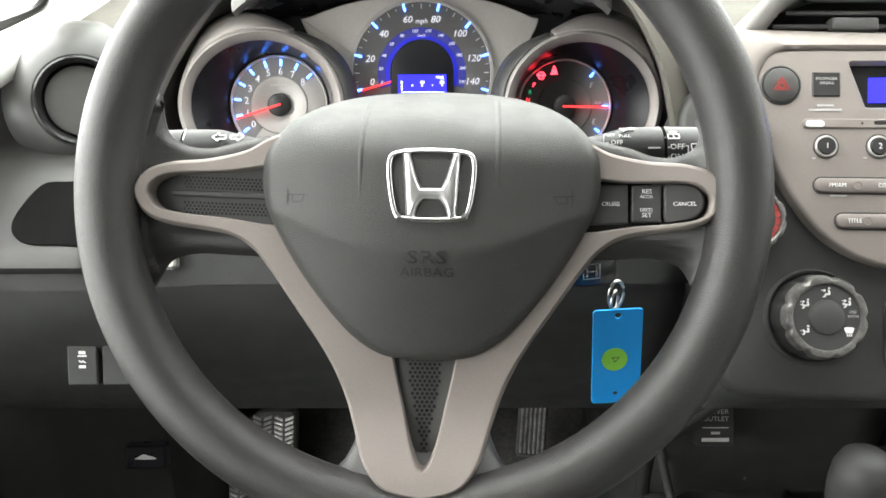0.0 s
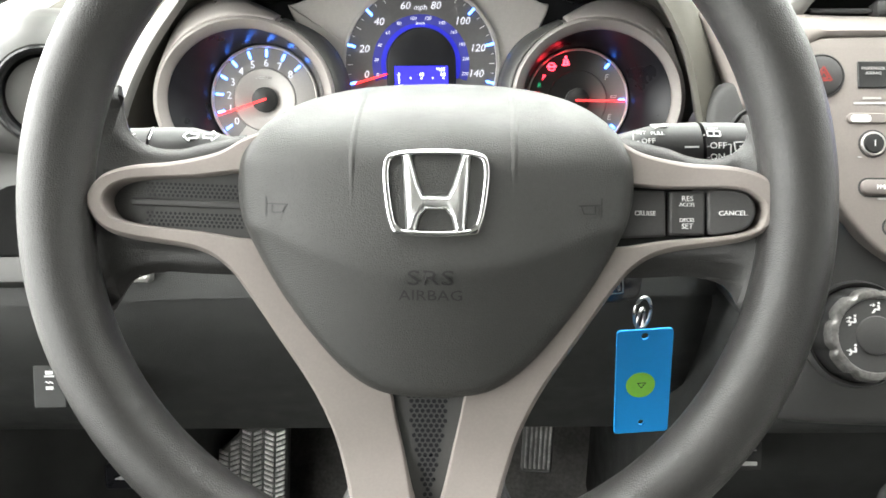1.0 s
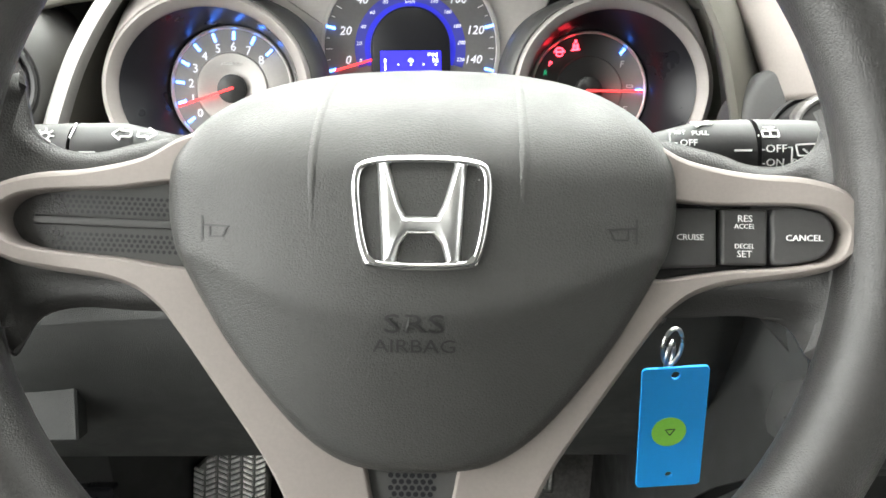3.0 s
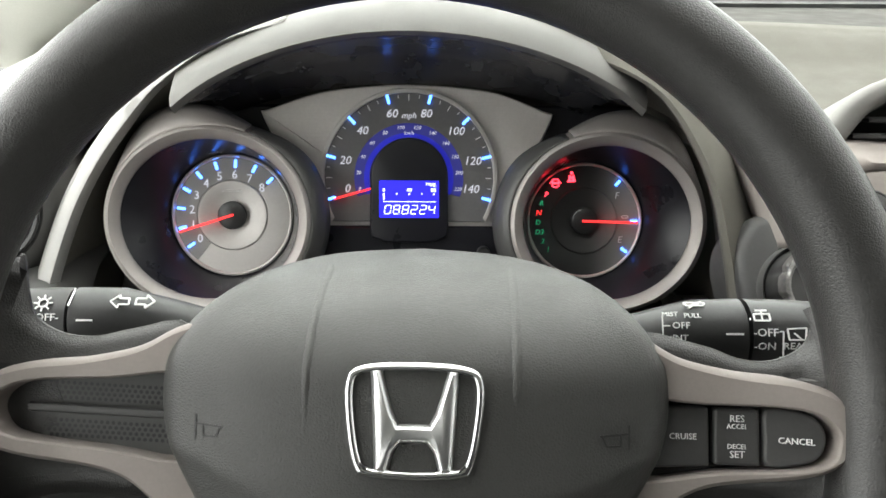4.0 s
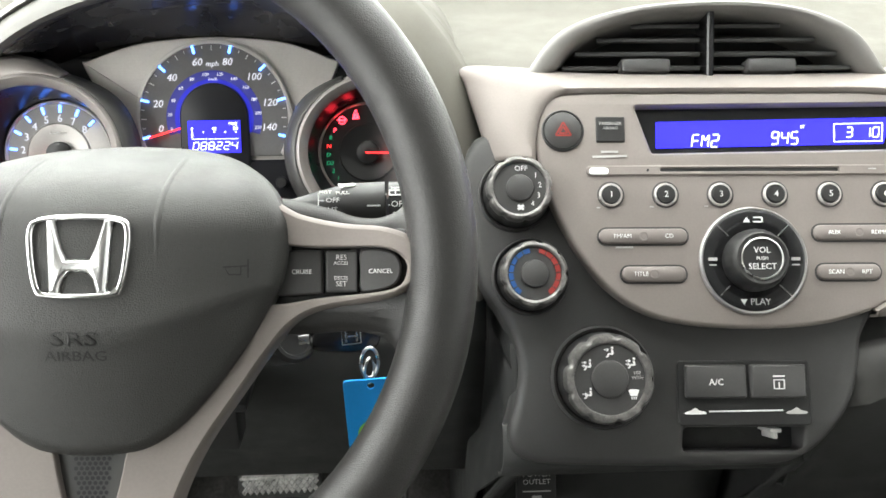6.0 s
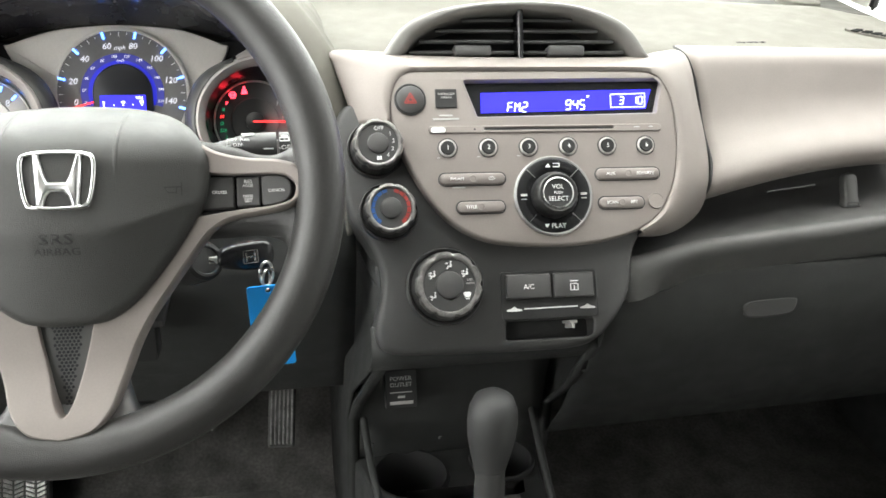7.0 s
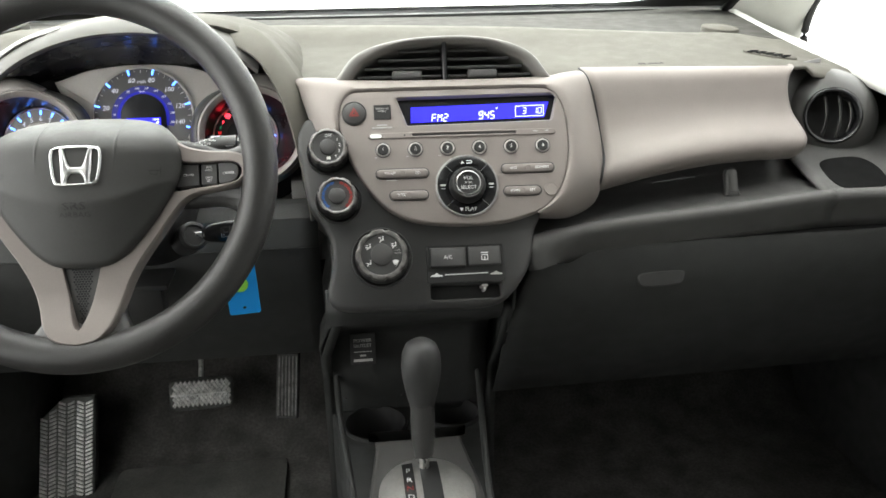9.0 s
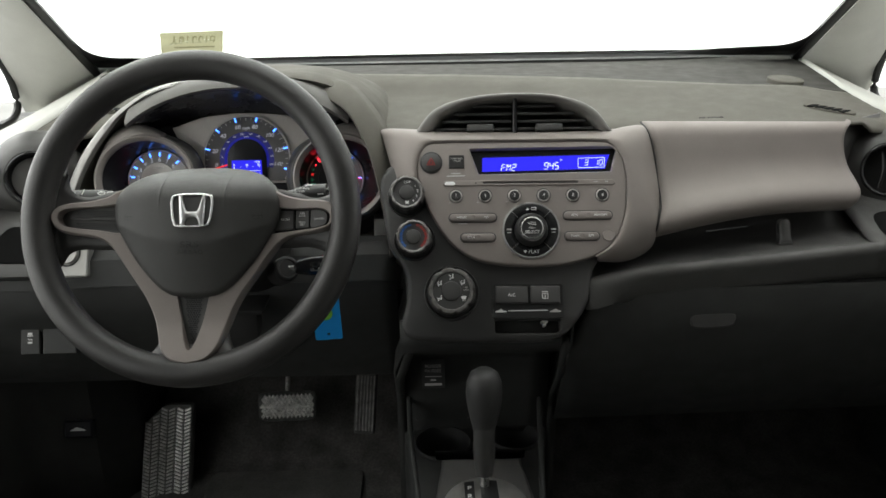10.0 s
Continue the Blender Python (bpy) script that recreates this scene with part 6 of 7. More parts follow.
for x, y, r in ((0.282, 0.628, 0.042), (0.392, 0.640, 0.036)):
    bm = bmesh.new()
    lathe(bm, [(r + 0.003, 0.337), (r + 0.002, 0.342), (r - 0.001, 0.342), (r - 0.002, 0.334), (r - 0.004, 0.275), (0, 0.272)], 40, x, y)
    part("cup_holder", bm, BLACK, console, "round black cup holder")
    bm = bmesh.new()
    tube(bm, [(x + (r + 0.004) * math.cos(a), y + 0.012 + (r + 0.004) * math.sin(a), 0.362) for a in np.linspace(0.15 * math.pi, 0.85 * math.pi, 20)], 0.0022, 8)
    part("cup_holder_lip", bm, STACK, console)
for pts, w in (([(0.233, 0.70, 0.46), (0.232, 0.66, 0.405), (0.236, 0.58, 0.372), (0.244, 0.50, 0.358), (0.250, 0.40, 0.352), (0.252, 0.2, 0.350)], 0.0042),
               ([(0.432, 0.70, 0.455), (0.431, 0.675, 0.405), (0.424, 0.60, 0.380), (0.414, 0.50, 0.362), (0.406, 0.40, 0.355), (0.402, 0.2, 0.350)], 0.0042)):
    bm = bmesh.new()
    line = curve(pts, 5, closed=False)
    tube(bm, line, w, 12, 1.2)
    part("side_rail", bm, LOWER, console)
bm = bmesh.new()
plate(bm, curve([(-0.055, 0.020), (-0.050, 0.030), (0.050, 0.030), (0.058, 0.020), (0.064, -0.14), (-0.062, -0.14)], 4), -0.010, 0.0, edge=((0, 0.006), (0.002, 0.002), (0.006, 0)))
o = part("shift_console", bm, FLAP, console, "dark grey shift surround")
o.data.transform(pose(0.334, 0.535, 0.352, 6, 0, 0))

shifter = thing("gear_lever", pose(0.335, 0.470, 0.352), "black ball-topped automatic gear lever with silver gate", "gear lever")
bm = bmesh.new()
lathe(bm, [(0.058, -0.008), (0.057, 0.002), (0.051, 0.0068), (0.035, 0.0116), (0.012, 0.0145), (0, 0.0148)], 48)
for v in bm.verts:
    v.co.y *= 1.18
    v.co.y -= 0.020
gate = part("gate_plate", bm, surf("gate silver", (0.52, 0.51, 0.49), 0.32, 0.75, mottle=0.12, mottle_size=0.02), shifter, "domed silver gate plate")
bm = bmesh.new()
sheet(bm, [[(x0 + k * (x1 - x0), y, 0.0152 - 2.9 * ((x0 + k * (x1 - x0)) ** 2 + ((y + 0.020) / 1.18) ** 2) + 0.0008) for k in np.linspace(0, 1, 5)] for x0, x1 in ((-0.006, 0.017),) for y in np.linspace(-0.078, 0.026, 16)])
part("gate_slot", bm, BLACK, gate)
bm = bmesh.new()
sheet(bm, [[(x0 + k * (x1 - x0), y, 0.0152 - 2.9 * ((x0 + k * (x1 - x0)) ** 2 + ((y + 0.020) / 1.18) ** 2) + 0.0008) for k in np.linspace(0, 1, 5)] for x0, x1 in ((-0.027, -0.014),) for y in np.linspace(-0.078, 0.026, 16)])
part("gear_strip", bm, BLACK, gate)
for ch, y, m in (("P", 0.004, WHITE), ("R", -0.014, WHITE), ("N", -0.030, RED), ("D", -0.046, WHITE)):
    text(ch, 0.0120, -0.0205, y, 0.0155, m, gate)
bm = bmesh.new()
tube(bm, [(0, 0.012, 0.0), (0, 0.014, 0.045)], 0.0062, 16)
part("lever_rod", bm, STEEL, shifter, "polished steel rod")
bm = bmesh.new()
tube(bm, [(0, 0.014, 0.030), (0, 0.016, 0.045), (0, 0.018, 0.075), (0, 0.019, 0.100)], [0.0115, 0.0140, 0.0148, 0.0138], 24)
part("lever_sleeve", bm, STACK, shifter)
bm = bmesh.new()
lathe(bm, [(0.0130, 0.085), (0.0155, 0.098), (0.0195, 0.116), (0.0226, 0.134), (0.0236, 0.149), (0.0226, 0.163), (0.0186, 0.174), (0.0108, 0.1800), (0, 0.1815)], 40, 0.0, 0.022)
part("lever_knob", bm, surf("soft black knob", (0.034, 0.034, 0.034), 0.55, mottle=0.06, grain=0.15, grain_size=0.0009), shifter, "soft black pear-shaped knob")

# ---- driver's side lower panels ----
bm = bmesh.new()
rows = []
for x in np.linspace(-0.45, 0.222, 30):
    near = 1 - smooth(-0.27, -0.16, x)
    y0 = 0.610 - 0.010 * near
    rows.append([(x, 0.68, 0.652), (x, 0.640, 0.655), (x, y0 + 0.010, 0.646), (x, y0 + 0.002, 0.622), (x, y0 - 0.001, 0.613), (x, y0 + 0.006, 0.610), (x, y0 + 0.004, 0.600), (x, y0 + 0.016, 0.560), (x, y0 + 0.045, 0.500), (x, y0 + 0.080, 0.450), (x, 0.706, 0.418), (x, 0.75, 0.424), (x, 0.85, 0.50)])
sheet(bm, rows)
solo("knee_panel", bm, LOWER, Matrix(), "black lower dashboard panel under the steering column", "dashboard", kind="structure", solid=0.003)
bm = bmesh.new()
rows = []
for x in np.linspace(-0.475, -0.225, 16):
    e = smooth(-0.255, -0.230, x)
    rows.append([(x, y + 0.055 * e, z) for y, z in ((0.86, min(0.79, corner_z(x, 0.86) - 0.016)), (0.82, min(0.765, corner_z(x, 0.82) - 0.02)), (0.76, 0.718), (0.72, 0.700), (0.69, 0.697), (0.67, 0.694), (0.655, 0.686), (0.64, 0.675), (0.62, 0.659), (0.605, 0.647), (0.598, 0.641), (0.595, 0.635), (0.600, 0.628))])
sheet(bm, rows)
left_end = solo("dash_end_panel", bm, POD, Matrix(), "charcoal dashboard end panel beside the driver's vent", "dashboard", kind="structure", solid=0.003, sharp=60)
# black plate on the panel, painted as the shade of the driver's bin
bm = bmesh.new()
plate(bm, curve([(-0.022, 0.024), (0.0, 0.028), (0.030, 0.028), (0.045, 0.010), (0.040, -0.030), (0.005, -0.032), (-0.026, -0.029), (-0.038, -0.010)], 5), -0.012, 0.003, edge=((0, 0.001), (0.001, 0)))
o = part("bin_shade", bm, VOID, left_end)
o.data.transform(pose(-0.293, 0.631, 0.668, 38, 0, 0))
for k in range(2):
    sw = thing("dash_switch", face_frame((-0.297, -0.256)[k], 0.6215, 0.5315, 22, 1), "black square dash switch" if k else "black traction control switch with white sign", "switch", "switches under the driver's vent")
    bm = bmesh.new()
    plate(bm, rrect(0, 0, (0.027, 0.047)[k], 0.047, 0.002), -0.012, 0.004, edge=((0, 0.0015), (0.0015, 0)))
    part("switch_cap", bm, LOWER, sw)
    if not k:
        bm = bmesh.new()
        bars(bm, [(-0.003, 0.006, 0.003, 0.006, 0.0030), (-0.004, 0.003, 0.004, 0.003, 0.0014), (-0.003, -0.001, 0.000, -0.003, 0.0010), (0.000, -0.001, 0.003, -0.003, 0.0010), (-0.003, -0.0065, 0.003, -0.0065, 0.0026)], 0.0042)
        part("switch_sign", bm, WHITE, sw)
hatch = thing("bonnet_release", face_frame(-0.346, 0.812, 0.268, 20), "black bonnet release lever with white car sign", "lever")
bm = bmesh.new()
plate(bm, rrect(0, 0, 0.050, 0.030, 0.004), -0.012, 0.006, edge=((0, 0.003), (0.003, 0)))
part("lever", bm, BOWL, hatch)
bm = bmesh.new()
plate(bm, curve([(-0.012, -0.002), (-0.008, 0.001), (-0.002, 0.004), (0.006, 0.002), (0.012, 0.000), (0.012, -0.002)], 4), 0.005, 0.0064, edge=((0, 0),))
part("car_sign", bm, WHITE, hatch)
bm = bmesh.new()
sheet(bm, [[(-0.475, 0.72, z), (-0.43, 0.79, z), (-0.40, 0.815, z - 0.01), (-0.33, 0.835, z - 0.02), (-0.285, 0.90, z - 0.03), (-0.28, 1.12, z - 0.03)] for z in (0.08, 0.2, 0.3, 0.4, 0.5)])
solo("kick_panel", bm, LOWER, Matrix(), "black kick panel beside the foot rest", "panel", kind="structure", solid=0.004)
# mirror adjuster beside the column
adjuster = thing("mirror_adjuster", face_frame(-0.219, 0.6165, 0.651, 30), "pale grey mirror adjuster plate with round knob", "switch")
bm = bmesh.new()
plate(bm, rrect(0, 0, 0.048, 0.052, 0.004), -0.014, 0.005, edge=((0, 0.002), (0.002, 0)))
part("plate", bm, STRIP, adjuster)
bm = bmesh.new()
lathe(bm, [(0.0180, 0.003), (0.0180, 0.0054), (0.0160, 0.0056), (0.0158, 0.003)], 40, -0.004, 0.006)
part("ring", bm, BLACK, adjuster, "black ring round the knob")
bm = bmesh.new()
lathe(bm, [(0.0152, 0.003), (0.0148, 0.0085), (0.0135, 0.0100), (0.0, 0.0092)], 40, -0.004, 0.006)
part("knob", bm, STRIP, adjuster)
# tilt bracket under the column
bm = bmesh.new()
box(bm, -0.03, 0.045, 0.56, 0.66, 0.585, 0.592, 0.002)
box(bm, -0.02, 0.035, 0.57, 0.60, 0.545, 0.585, 0.003)
solo("column_bracket", bm, BLACK, Matrix(), "black steering column bracket", "bracket")

# ---- footwell ----
bm = bmesh.new()
sheet(bm, [[(x, y, z) for y, z in ((-1.5, 0.08), (0.9, 0.08), (0.98, 0.10), (1.10, 0.22), (1.20, 0.42), (1.22, 0.62))] for x in (-0.55, 0.33, 1.22)])
solo("floor", bm, CARPET, Matrix(), "black carpeted car floor", "floor", kind="structure", solid=0.01)
mat_ob = thing("floor_mat", pose(0, 0, 0.082), "black carpet floor mat with rubber heel pad", "floor mat")
bm = bmesh.new()
plate(bm, rrect(-0.060, 0.67, 0.38, 0.60, 0.04), 0, 0.010, edge=((0, 0.004), (0.002, 0.001), (0.004, 0)), back=True)
part("mat_carpet", bm, MAT_PILE, mat_ob)
bm = bmesh.new()
plate(bm, rrect(-0.016, 0.795, 0.29, 0.28, 0.02), 0.006, 0.0108, edge=((0, 0.0006), (0.003, 0)))
part("heel_pad", bm, MAT_PAD, mat_ob, "worn rubber heel pad")

brake = thing("brake_pedal", pose(-0.011, 0.945, 0.226, 62, 0, 2), "worn rubber brake pedal with diamond tread", "pedal", "pedals")
bm = bmesh.new()
plate(bm, curve([(-0.050, 0.026), (0.0, 0.029), (0.050, 0.026), (0.054, 0.0), (0.048, -0.025), (0.0, -0.028), (-0.048, -0.025), (-0.054, 0.0)], 4), -0.010, 0.0, edge=((0, 0.004), (0.002, 0.001), (0.004, 0)), back=True, warp=lambda x, y: -3.0 * y * y)
part("pedal_pad", bm, RUBBER, brake)
bm = bmesh.new()
for i in range(14):
    for j in range(9):
        x, y = -0.049 + 0.0077 * i + 0.00385 * (j % 2), -0.0225 + 0.0052 * j
        if abs(x) < 0.0475 and j:
            plate(bm, [(x - 0.0037, y), (x, y - 0.0048), (x + 0.0037, y), (x, y + 0.0048)], -0.002 - 3 * y * y, 0.0022 - 3 * y * y, edge=((0, 0.0012), (0.0012, 0)))
part("tread", bm, WORN, brake, "shiny worn tread")
bm = bmesh.new()
box(bm, -0.051, 0.051, -0.0022, 0.0022, -0.002, 0.0050, 0.0018, 2)
part("ridge", bm, WORN, brake, "bright worn ridge across the pad")
bm = bmesh.new()
tube(bm, [(0.0, 0.0, -0.010), (0.0, 0.034, -0.012), (0.0, 0.16, -0.040), (0, 0.28, -0.06)], 0.0045, 10, 1.2)
part("pedal_arm", bm, WORN, brake, "bare steel pedal arm")
accel = thing("accelerator_pedal", pose(0.139, 0.940, 0.232, 66, 3, -3), "black ribbed rubber accelerator pedal", "pedal", "pedals")
bm = bmesh.new()
plate(bm, rrect(0, 0, 0.040, 0.116, 0.005), -0.012, 0.0, edge=((0, 0.003), (0.003, 0)), back=True)
part("pedal_pad", bm, RUBBER, accel)
for k in range(6):
    bm = bmesh.new()
    box(bm, -0.0165 + 0.0060 * k, -0.0130 + 0.0060 * k, -0.052, 0.052, -0.001, 0.003, 0.001, 1)
    part("rib", bm, RIB, accel)
rest = thing("foot_rest", pose(-0.236, 0.908, 0.160, 61, 0, -2), "worn ribbed foot rest on the footwell wall", "foot rest")
bm = bmesh.new()
rest_line = soft([(-0.046, -0.10), (0.046, -0.10), (0.046, 0.088), (-0.004, 0.088), (-0.046, 0.050)], 0.008)
plate(bm, rest_line, -0.02, 0.0, edge=((0, 0.004), (0.004, 0)), back=True)
part("rest_plate", bm, RUBBER, rest)
for c in range(6):
    bm = bmesh.new()
    x = -0.0375 + 0.0150 * c
    top = min(0.082, 0.082 + (x + 0.004) * 0.9) - 0.004
    for r_ in range(28):
        y = -0.092 + 0.0066 * r_
        d = 0.0022 if c % 2 else -0.0022
        if y < top:
            plate(bm, [(x - 0.0058, y - d), (x + 0.0058, y + d), (x + 0.0058, y + d + 0.0042), (x - 0.0058, y - d + 0.0042)], -0.001, 0.0032, edge=((0, 0.0012), (0.0008, 0)))
    part("tread", bm, WORN if c > 3 else TREAD, rest, "worn chevron tread")

# passenger seat cushion
seat = thing("passenger_seat", pose(0.80, 0.02, 0.30), "pale grey cloth passenger seat", "car seat")
bm = bmesh.new()
box(bm, -0.25, 0.25, -0.26, 0.31, -0.10, 0.100, 0.05, 4)
part("seat_cushion", bm, CLOTH, seat)

# ---- windscreen, pillars, doors, roof ----
bm = bmesh.new()
rows = []
for s in np.linspace(0, 1, 9):
    rows.append([(0.325 + (x - 0.325) * (1 - 0.10 * s), base_y(x) + 0.035 - 0.86 * s - 0.03 * math.sin(math.pi * s), screen_z(x) - 0.02 + 0.42 * s + 0.035 * math.sin(math.pi * s)) for x in np.linspace(-0.44, 1.05, 26)])
sheet(bm, rows)
ws = solo("window_1", bm, GLASS, Matrix(), "clear windscreen glass", "windscreen", kind="structure", solid=0.004)
ws.visible_shadow = False
bm = bmesh.new()
sheet(bm, [[(x, base_y(x) + 0.030 + dy, screen_z(x) + dz) for dy, dz in ((-0.045, -0.026), (-0.030, -0.020), (0.0, -0.008), (-0.008, 0.005), (0.02, 0.007), (0.10, -0.01))] for x in np.linspace(-0.40, 1.04, 30)])
part("frit_band", bm, FRIT, ws, "black windscreen border", solid=0.002)
wiper = thing("wiper", Matrix(), "black wiper blade parked below the windscreen", "wiper")
bm = bmesh.new()
tube(bm, [(x, base_y(x) + 0.075, screen_z(x) + 0.006 + 0.008 * math.sin(7 * x)) for x in np.linspace(0.0, 0.62, 16)], 0.005, 8)
part("blade", bm, FRIT, wiper)
bm = bmesh.new()
tube(bm, [(x, base_y(x) + 0.095, screen_z(x) + 0.001 + 0.006 * smooth(0.45, 0.9, x)) for x in np.linspace(0.45, 0.90, 12)], 0.003, 8)
part("arm", bm, DASH_DARK, wiper, "grey wiper arm")
label = thing("paper_label", pose(-0.184, 1.200, 0.880, 38, 0, 2), "yellow paper stock label stuck to the windscreen", "label")
bm = bmesh.new()
plate(bm, [(-0.064, 0.030), (-0.052, -0.031), (0.063, -0.028), (0.058, 0.034)], -0.0004, 0.0004, edge=((0, 0),), back=True)
part("paper", bm, PAPER, label)
INK = surf("olive ink", (0.16, 0.15, 0.07), 0.8)
text("P12219A", 0.030, 0.002, 0.008, 0.0006, INK, label, stretch=-0.80)
bm = bmesh.new()
bars(bm, [(-0.030, -0.014, 0.046, -0.013, 0.0025)], 0.0006)
part("print_bar", bm, INK, label)


def pillar(side, name):
    """The front pillar with its base trim and the small window behind it."""
    cx, px = 0.325, 0.308
    ob = thing(name, Matrix(), "light grey plastic windscreen pillar trim", "pillar", kind="structure")
    bm = bmesh.new()
    rows = []
    for s in np.linspace(-0.12, 1, 12):
        y, z = 1.150 - 0.80 * s, 0.835 + 0.42 * s
        xo = 0.688 - 0.07 * s
        e = Vector((px + side * 0.806, 1.115 - 0.30 * s, 0.81 + 0.42 * s))
        a = Vector((px + side * (xo - 0.012), y - 0.005, z))
        row = [(px + side * (xo - 0.005), y + 0.02, z + 0.005), tuple(a)]
        for k, bulge in ((0.15, 0.010), (0.4, 0.018), (0.7, 0.016), (0.92, 0.006), (1.0, -0.006)):
            p = a.lerp(e, k)
            row.append((p.x - side * bulge * 0.6, p.y - bulge, p.z))
        row.append((e.x + side * 0.004, e.y + 0.012, e.z))
        rows.append(row)
    sheet(bm, rows)
    part("pillar_trim", bm, PILLAR, ob, solid=0.004, sharp=60)
    bm = bmesh.new()
    rows = []
    for s in np.linspace(-0.12, 1, 12):
        y, z = 1.150 - 0.80 * s, 0.835 + 0.42 * s
        xo = 0.688 - 0.07 * s
        rows.append([(px + side * (xo - 0.003), y + 0.03, z + 0.010), (px + side * (xo - 0.020), y + 0.016, z + 0.006), (px + side * (xo - 0.022), y + 0.012, z + 0.002), (px + side * (xo - 0.010), y - 0.002, z)])
    sheet(bm, rows)
    part("pillar_seal", bm, FRIT, ob, "black rubber seal", solid=0.003)
    # base of the pillar, falling to the door
    bm = bmesh.new()
    rows = []
    for y in np.linspace(1.16, 0.56, 20):
        di, zi = lerp(CORNER_D, y), lerp(CORNER_Z, y)
        row = [(cx + side * (di - 0.002), y, zi - 0.012), (cx + side * (di - 0.002), y, zi - 0.001), (cx + side * (di + 0.002), y, zi + 0.002)]
        for s in (0.1, 0.25, 0.4, 0.55, 0.7, 0.85, 1.0):
            d = di + (0.825 - di) * s
            row.append((cx + side * d, y, corner_z(cx + side * d, y)))
        row.append((cx + side * 0.826, y, 0.735))
        rows.append(row)
    sheet(bm, rows)
    part("corner_trim", bm, PILLAR, ob, solid=0.004, sharp=60)
    bm = bmesh.new()
    edge_line = [(px + side * 0.800, 1.115 - 0.30 * s - 0.004, 0.81 + 0.42 * s) for s in (0.9, 0.6, 0.3, 0.15, 0.05)] + [(px + side * 0.800, 1.108, 0.785), (px + side * 0.800, 1.09, 0.764), (px + side * 0.800, 1.05, 0.757), (px + side * 0.800, 0.95, 0.757), (px + side * 0.800, 0.6, 0.757), (px + side * 0.800, 0.0, 0.757)]
    tube(bm, curve(edge_line, 4, closed=False), 0.007, 8)
    part("window_seal", bm, FRIT, ob, "black rubber window seal")
    # the black border rounds the lower corner of the glass
    bm = bmesh.new()
    foot = Vector((px + side * 0.690, 1.175, 0.838))
    bend = curve([(px + side * 0.655, 1.04, 0.905), (px + side * 0.652, 1.09, 0.878), (px + side * 0.632, 1.135, 0.861), (px + side * 0.585, 1.180, 0.8535), (px + side * 0.510, 1.215, 0.8465), (px + side * 0.430, 1.240, 0.8380)], 4, closed=False)
    sheet(bm, [[p, tuple(Vector(p).lerp(foot, 0.5) - Vector((0, 0, 0.002))), tuple(foot)] for p in bend])
    part("corner_border", bm, FRIT, ob, "black rounded glass border", solid=0.002)
    return ob


pillar(-1, "trim_1")
pillar(1, "trim_2")
for side, name in ((-1, "wall_left"), (1, "wall_right")):
    x = 0.3125 + side * 0.8125
    bm = bmesh.new()
    x0, x1 = min(x, x + side * 0.06), max(x, x + side * 0.06)
    # out of view, the left lining is kept low to let light in
    if side < 0:
        box(bm, x0, x1, 0.74, 1.25, 0.05, 0.745, 0.012)
        box(bm, x0, x1, -1.5, 0.75, 0.05, 0.46, 0.012)
    else:
        box(bm, x0, x1, -1.5, 1.25, 0.05, 0.745, 0.012)
    wall = solo(name, bm, LOWER, Matrix(), "black plastic door lining" if side > 0 else "black side lining, its unseen rear cut low to let light in", "door", kind="structure")
    bm = bmesh.new()
    box(bm, x0, x1, -0.42, -0.28, 0.74, 1.26)
    box(bm, x0, x1, -1.5, -1.36, 0.74, 1.26)
    part("pillar", bm, PILLAR, wall)
bm = bmesh.new()
sheet(bm, [[(0.325 + 0.86 * s, y, z - 0.04 * abs(s) ** 3) for y, z in ((0.36, 1.25), (0.2, 1.27), (-0.6, 1.28), (-1.5, 1.24))] for s in np.linspace(-1, 1, 9)])
solo("ceiling", bm, ROOF, Matrix(), "grey cloth headliner", "ceiling", kind="structure", solid=0.03)
# unseen wall added behind the camera, keeps light out from the rear
bm = bmesh.new()
box(bm, -0.55, 1.20, -0.86, -0.80, 0.05, 1.25)
solo("wall_rear", bm, LOWER, Matrix(), "dark unseen wall that blocks light from behind", "wall", kind="structure")
bm = bmesh.new()
box(bm, -0.45, 1.10, 1.23, 1.26, 0.05, 0.83)
solo("wall_front", bm, LOWER, Matrix(), "black firewall lining", "wall", kind="structure")

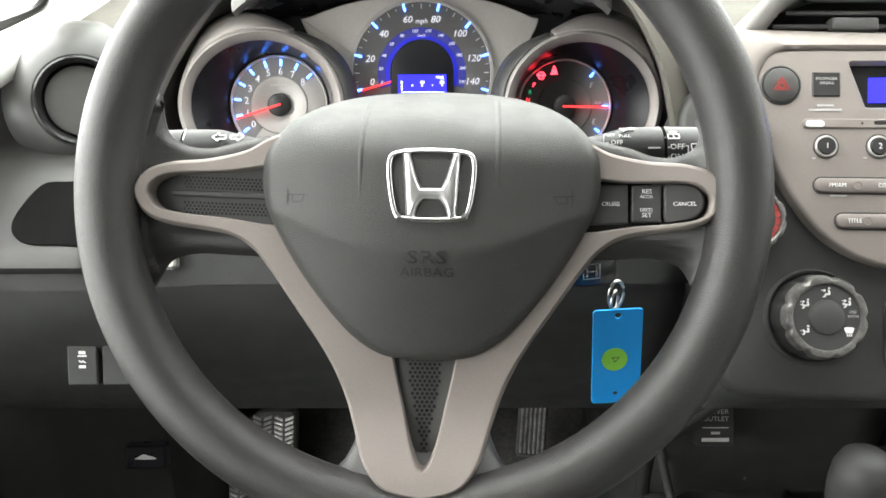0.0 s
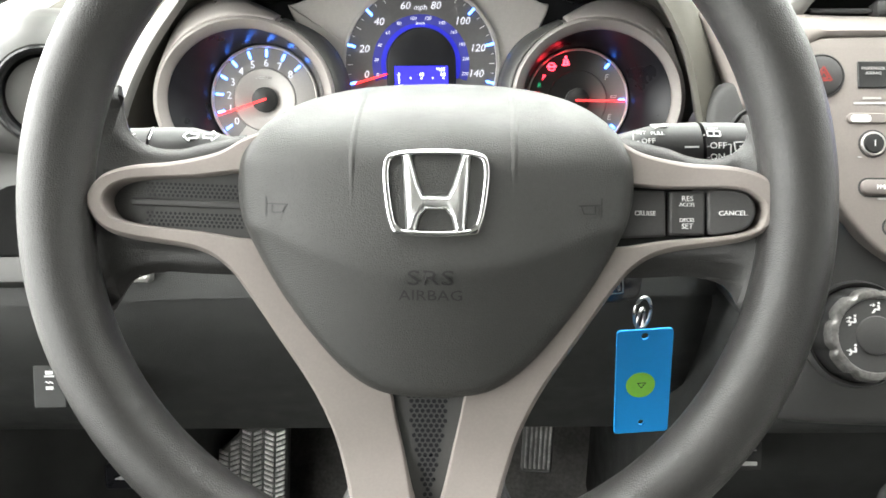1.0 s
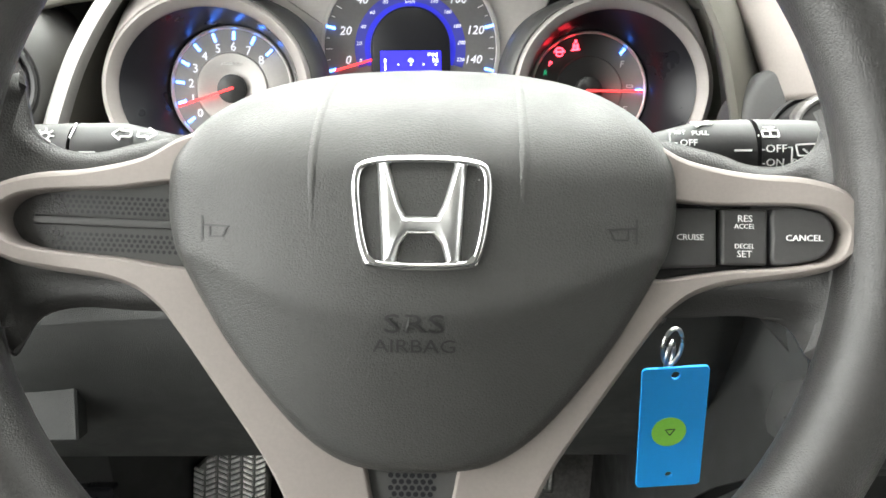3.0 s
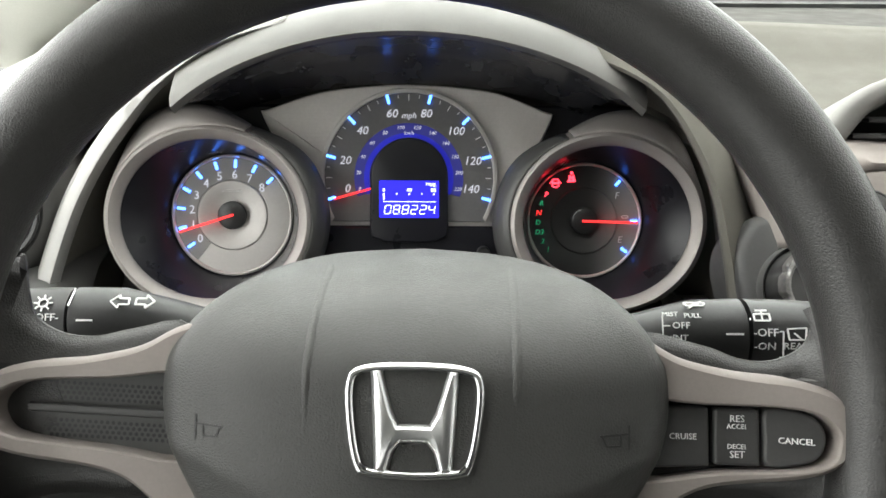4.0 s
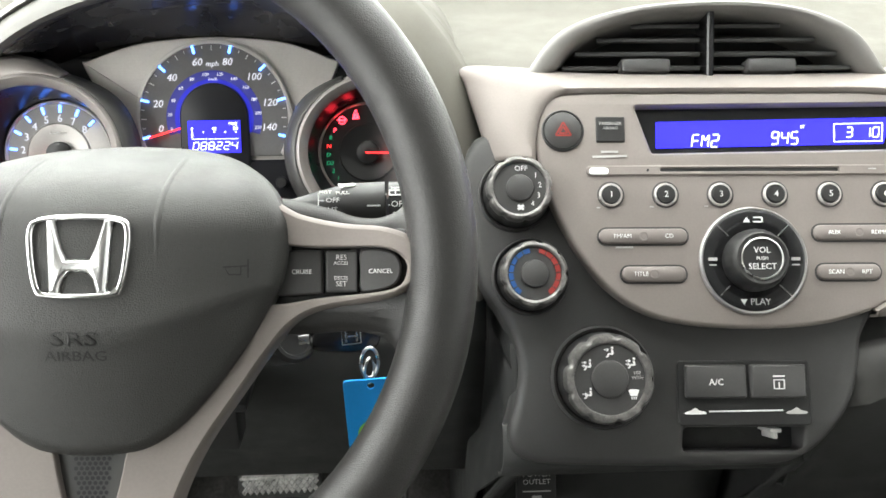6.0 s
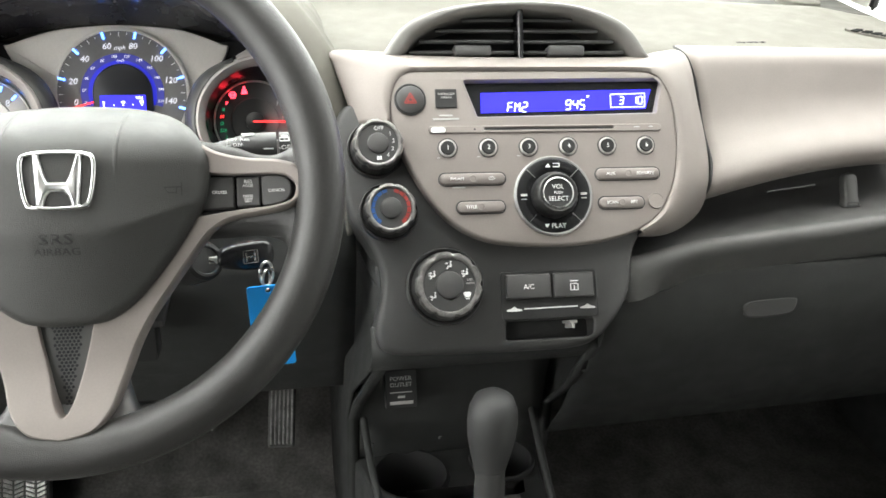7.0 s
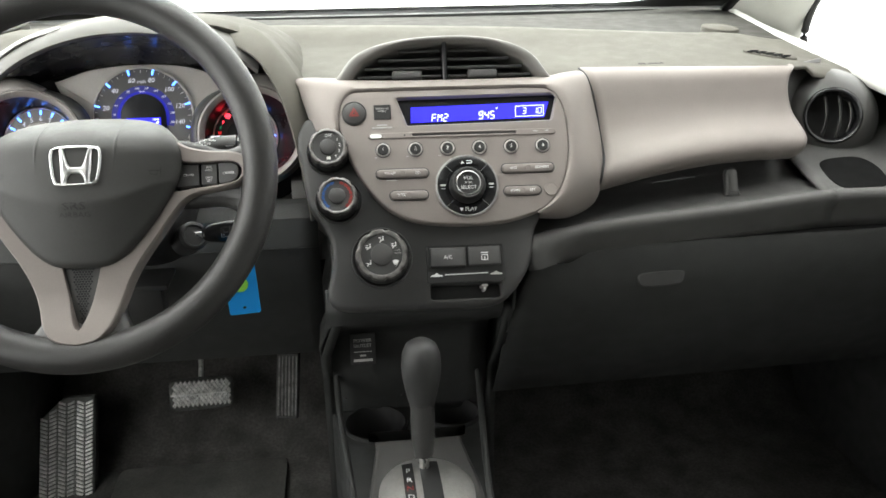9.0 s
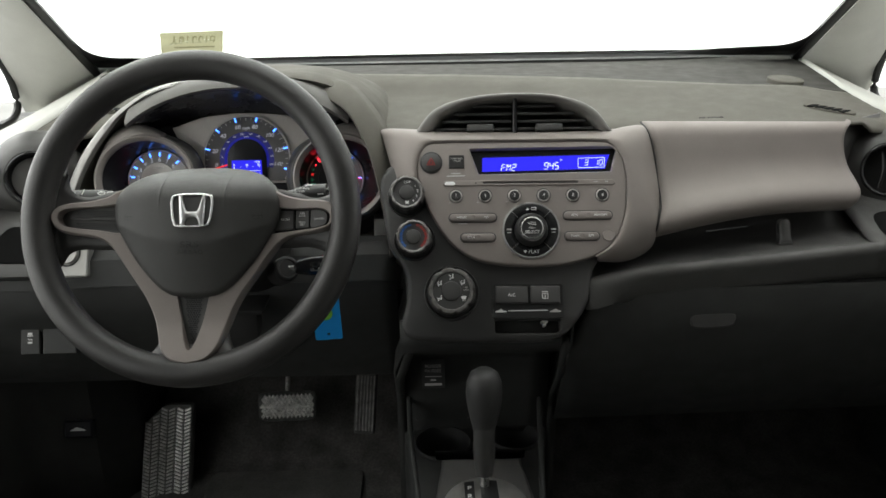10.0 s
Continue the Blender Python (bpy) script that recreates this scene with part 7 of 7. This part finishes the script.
# things on the dashboard top
spk = thing("tweeter_cover", pose(0.880, 0.968, 0.8235, 5, 3, 0), "round grey speaker cover on the dashboard", "speaker", "dash speaker covers")
bm = bmesh.new()
lathe(bm, [(0.030, -0.010), (0.0297, -0.0010), (0.028, 0.0004), (0.026, -0.0006), (0.024, 0.0002), (0, 0.0012)], 40)
part("cover", bm, DASH, spk)
for x, y, yaw, side in ((0.868, 0.782, -56, 1), (-0.240, 0.850, 56, -1)):
    slope = Vector((top_z(x - 0.01, y) - top_z(x + 0.01, y), top_z(x, y - 0.01) - top_z(x, y + 0.01), 0.02)).to_track_quat("Z", "Y").to_matrix().to_4x4()
    dm = thing("side_demister", Matrix.Translation((x + 0.004, y, top_z(x, y) + 0.0036)) @ slope @ Matrix.Rotation(radians(yaw), 4, "Z") @ Matrix.Scale(0.78, 4), "black slotted side window demister grille", "air vent", "side demister grilles")
    bm = bmesh.new()
    plate(bm, curve([(-0.046, 0.006), (-0.02, 0.016), (0.02, 0.017), (0.046, 0.010), (0.044, -0.008), (0.0, -0.016), (-0.04, -0.010)], 4), -0.006, 0.0010, edge=((0, 0.0006), (0.0006, 0)))
    part("grille_plate", bm, DASH, dm)
    # raised black plates paint the shade of the grille openings
    for k in range(5):
        bm = bmesh.new()
        c = -0.030 + 0.0145 * k
        plate(bm, [(c - 0.0075 * side, -0.0120), (c + 0.003 * side, -0.0135), (c + 0.0085 * side, 0.000), (c + 0.0085 * side, 0.0140), (c - 0.002 * side, 0.006)], 0.0, 0.0018, edge=((0, 0),))
        part("slot", bm, VOID, dm)
em = thing("embossed_mark", pose(0.681, 0.740, top_z(0.681, 0.740) + 0.0022, 5, 0, 3), "small dark embossed lettering on the dash pad", "label")
text("SRS AIRBAG", 0.0075, 0, 0, 0, DARKPRINT, em, stretch=0.9)

bm = bmesh.new()
ring = circ(0.3, 0.0, 9.0, n=64)
bm.faces.new([bm.verts.new((x, y, -0.30)) for x, y in ring])
solo("ground", bm, CONCRETE, Matrix(), "smooth grey studio floor under the car", "floor", kind="structure")
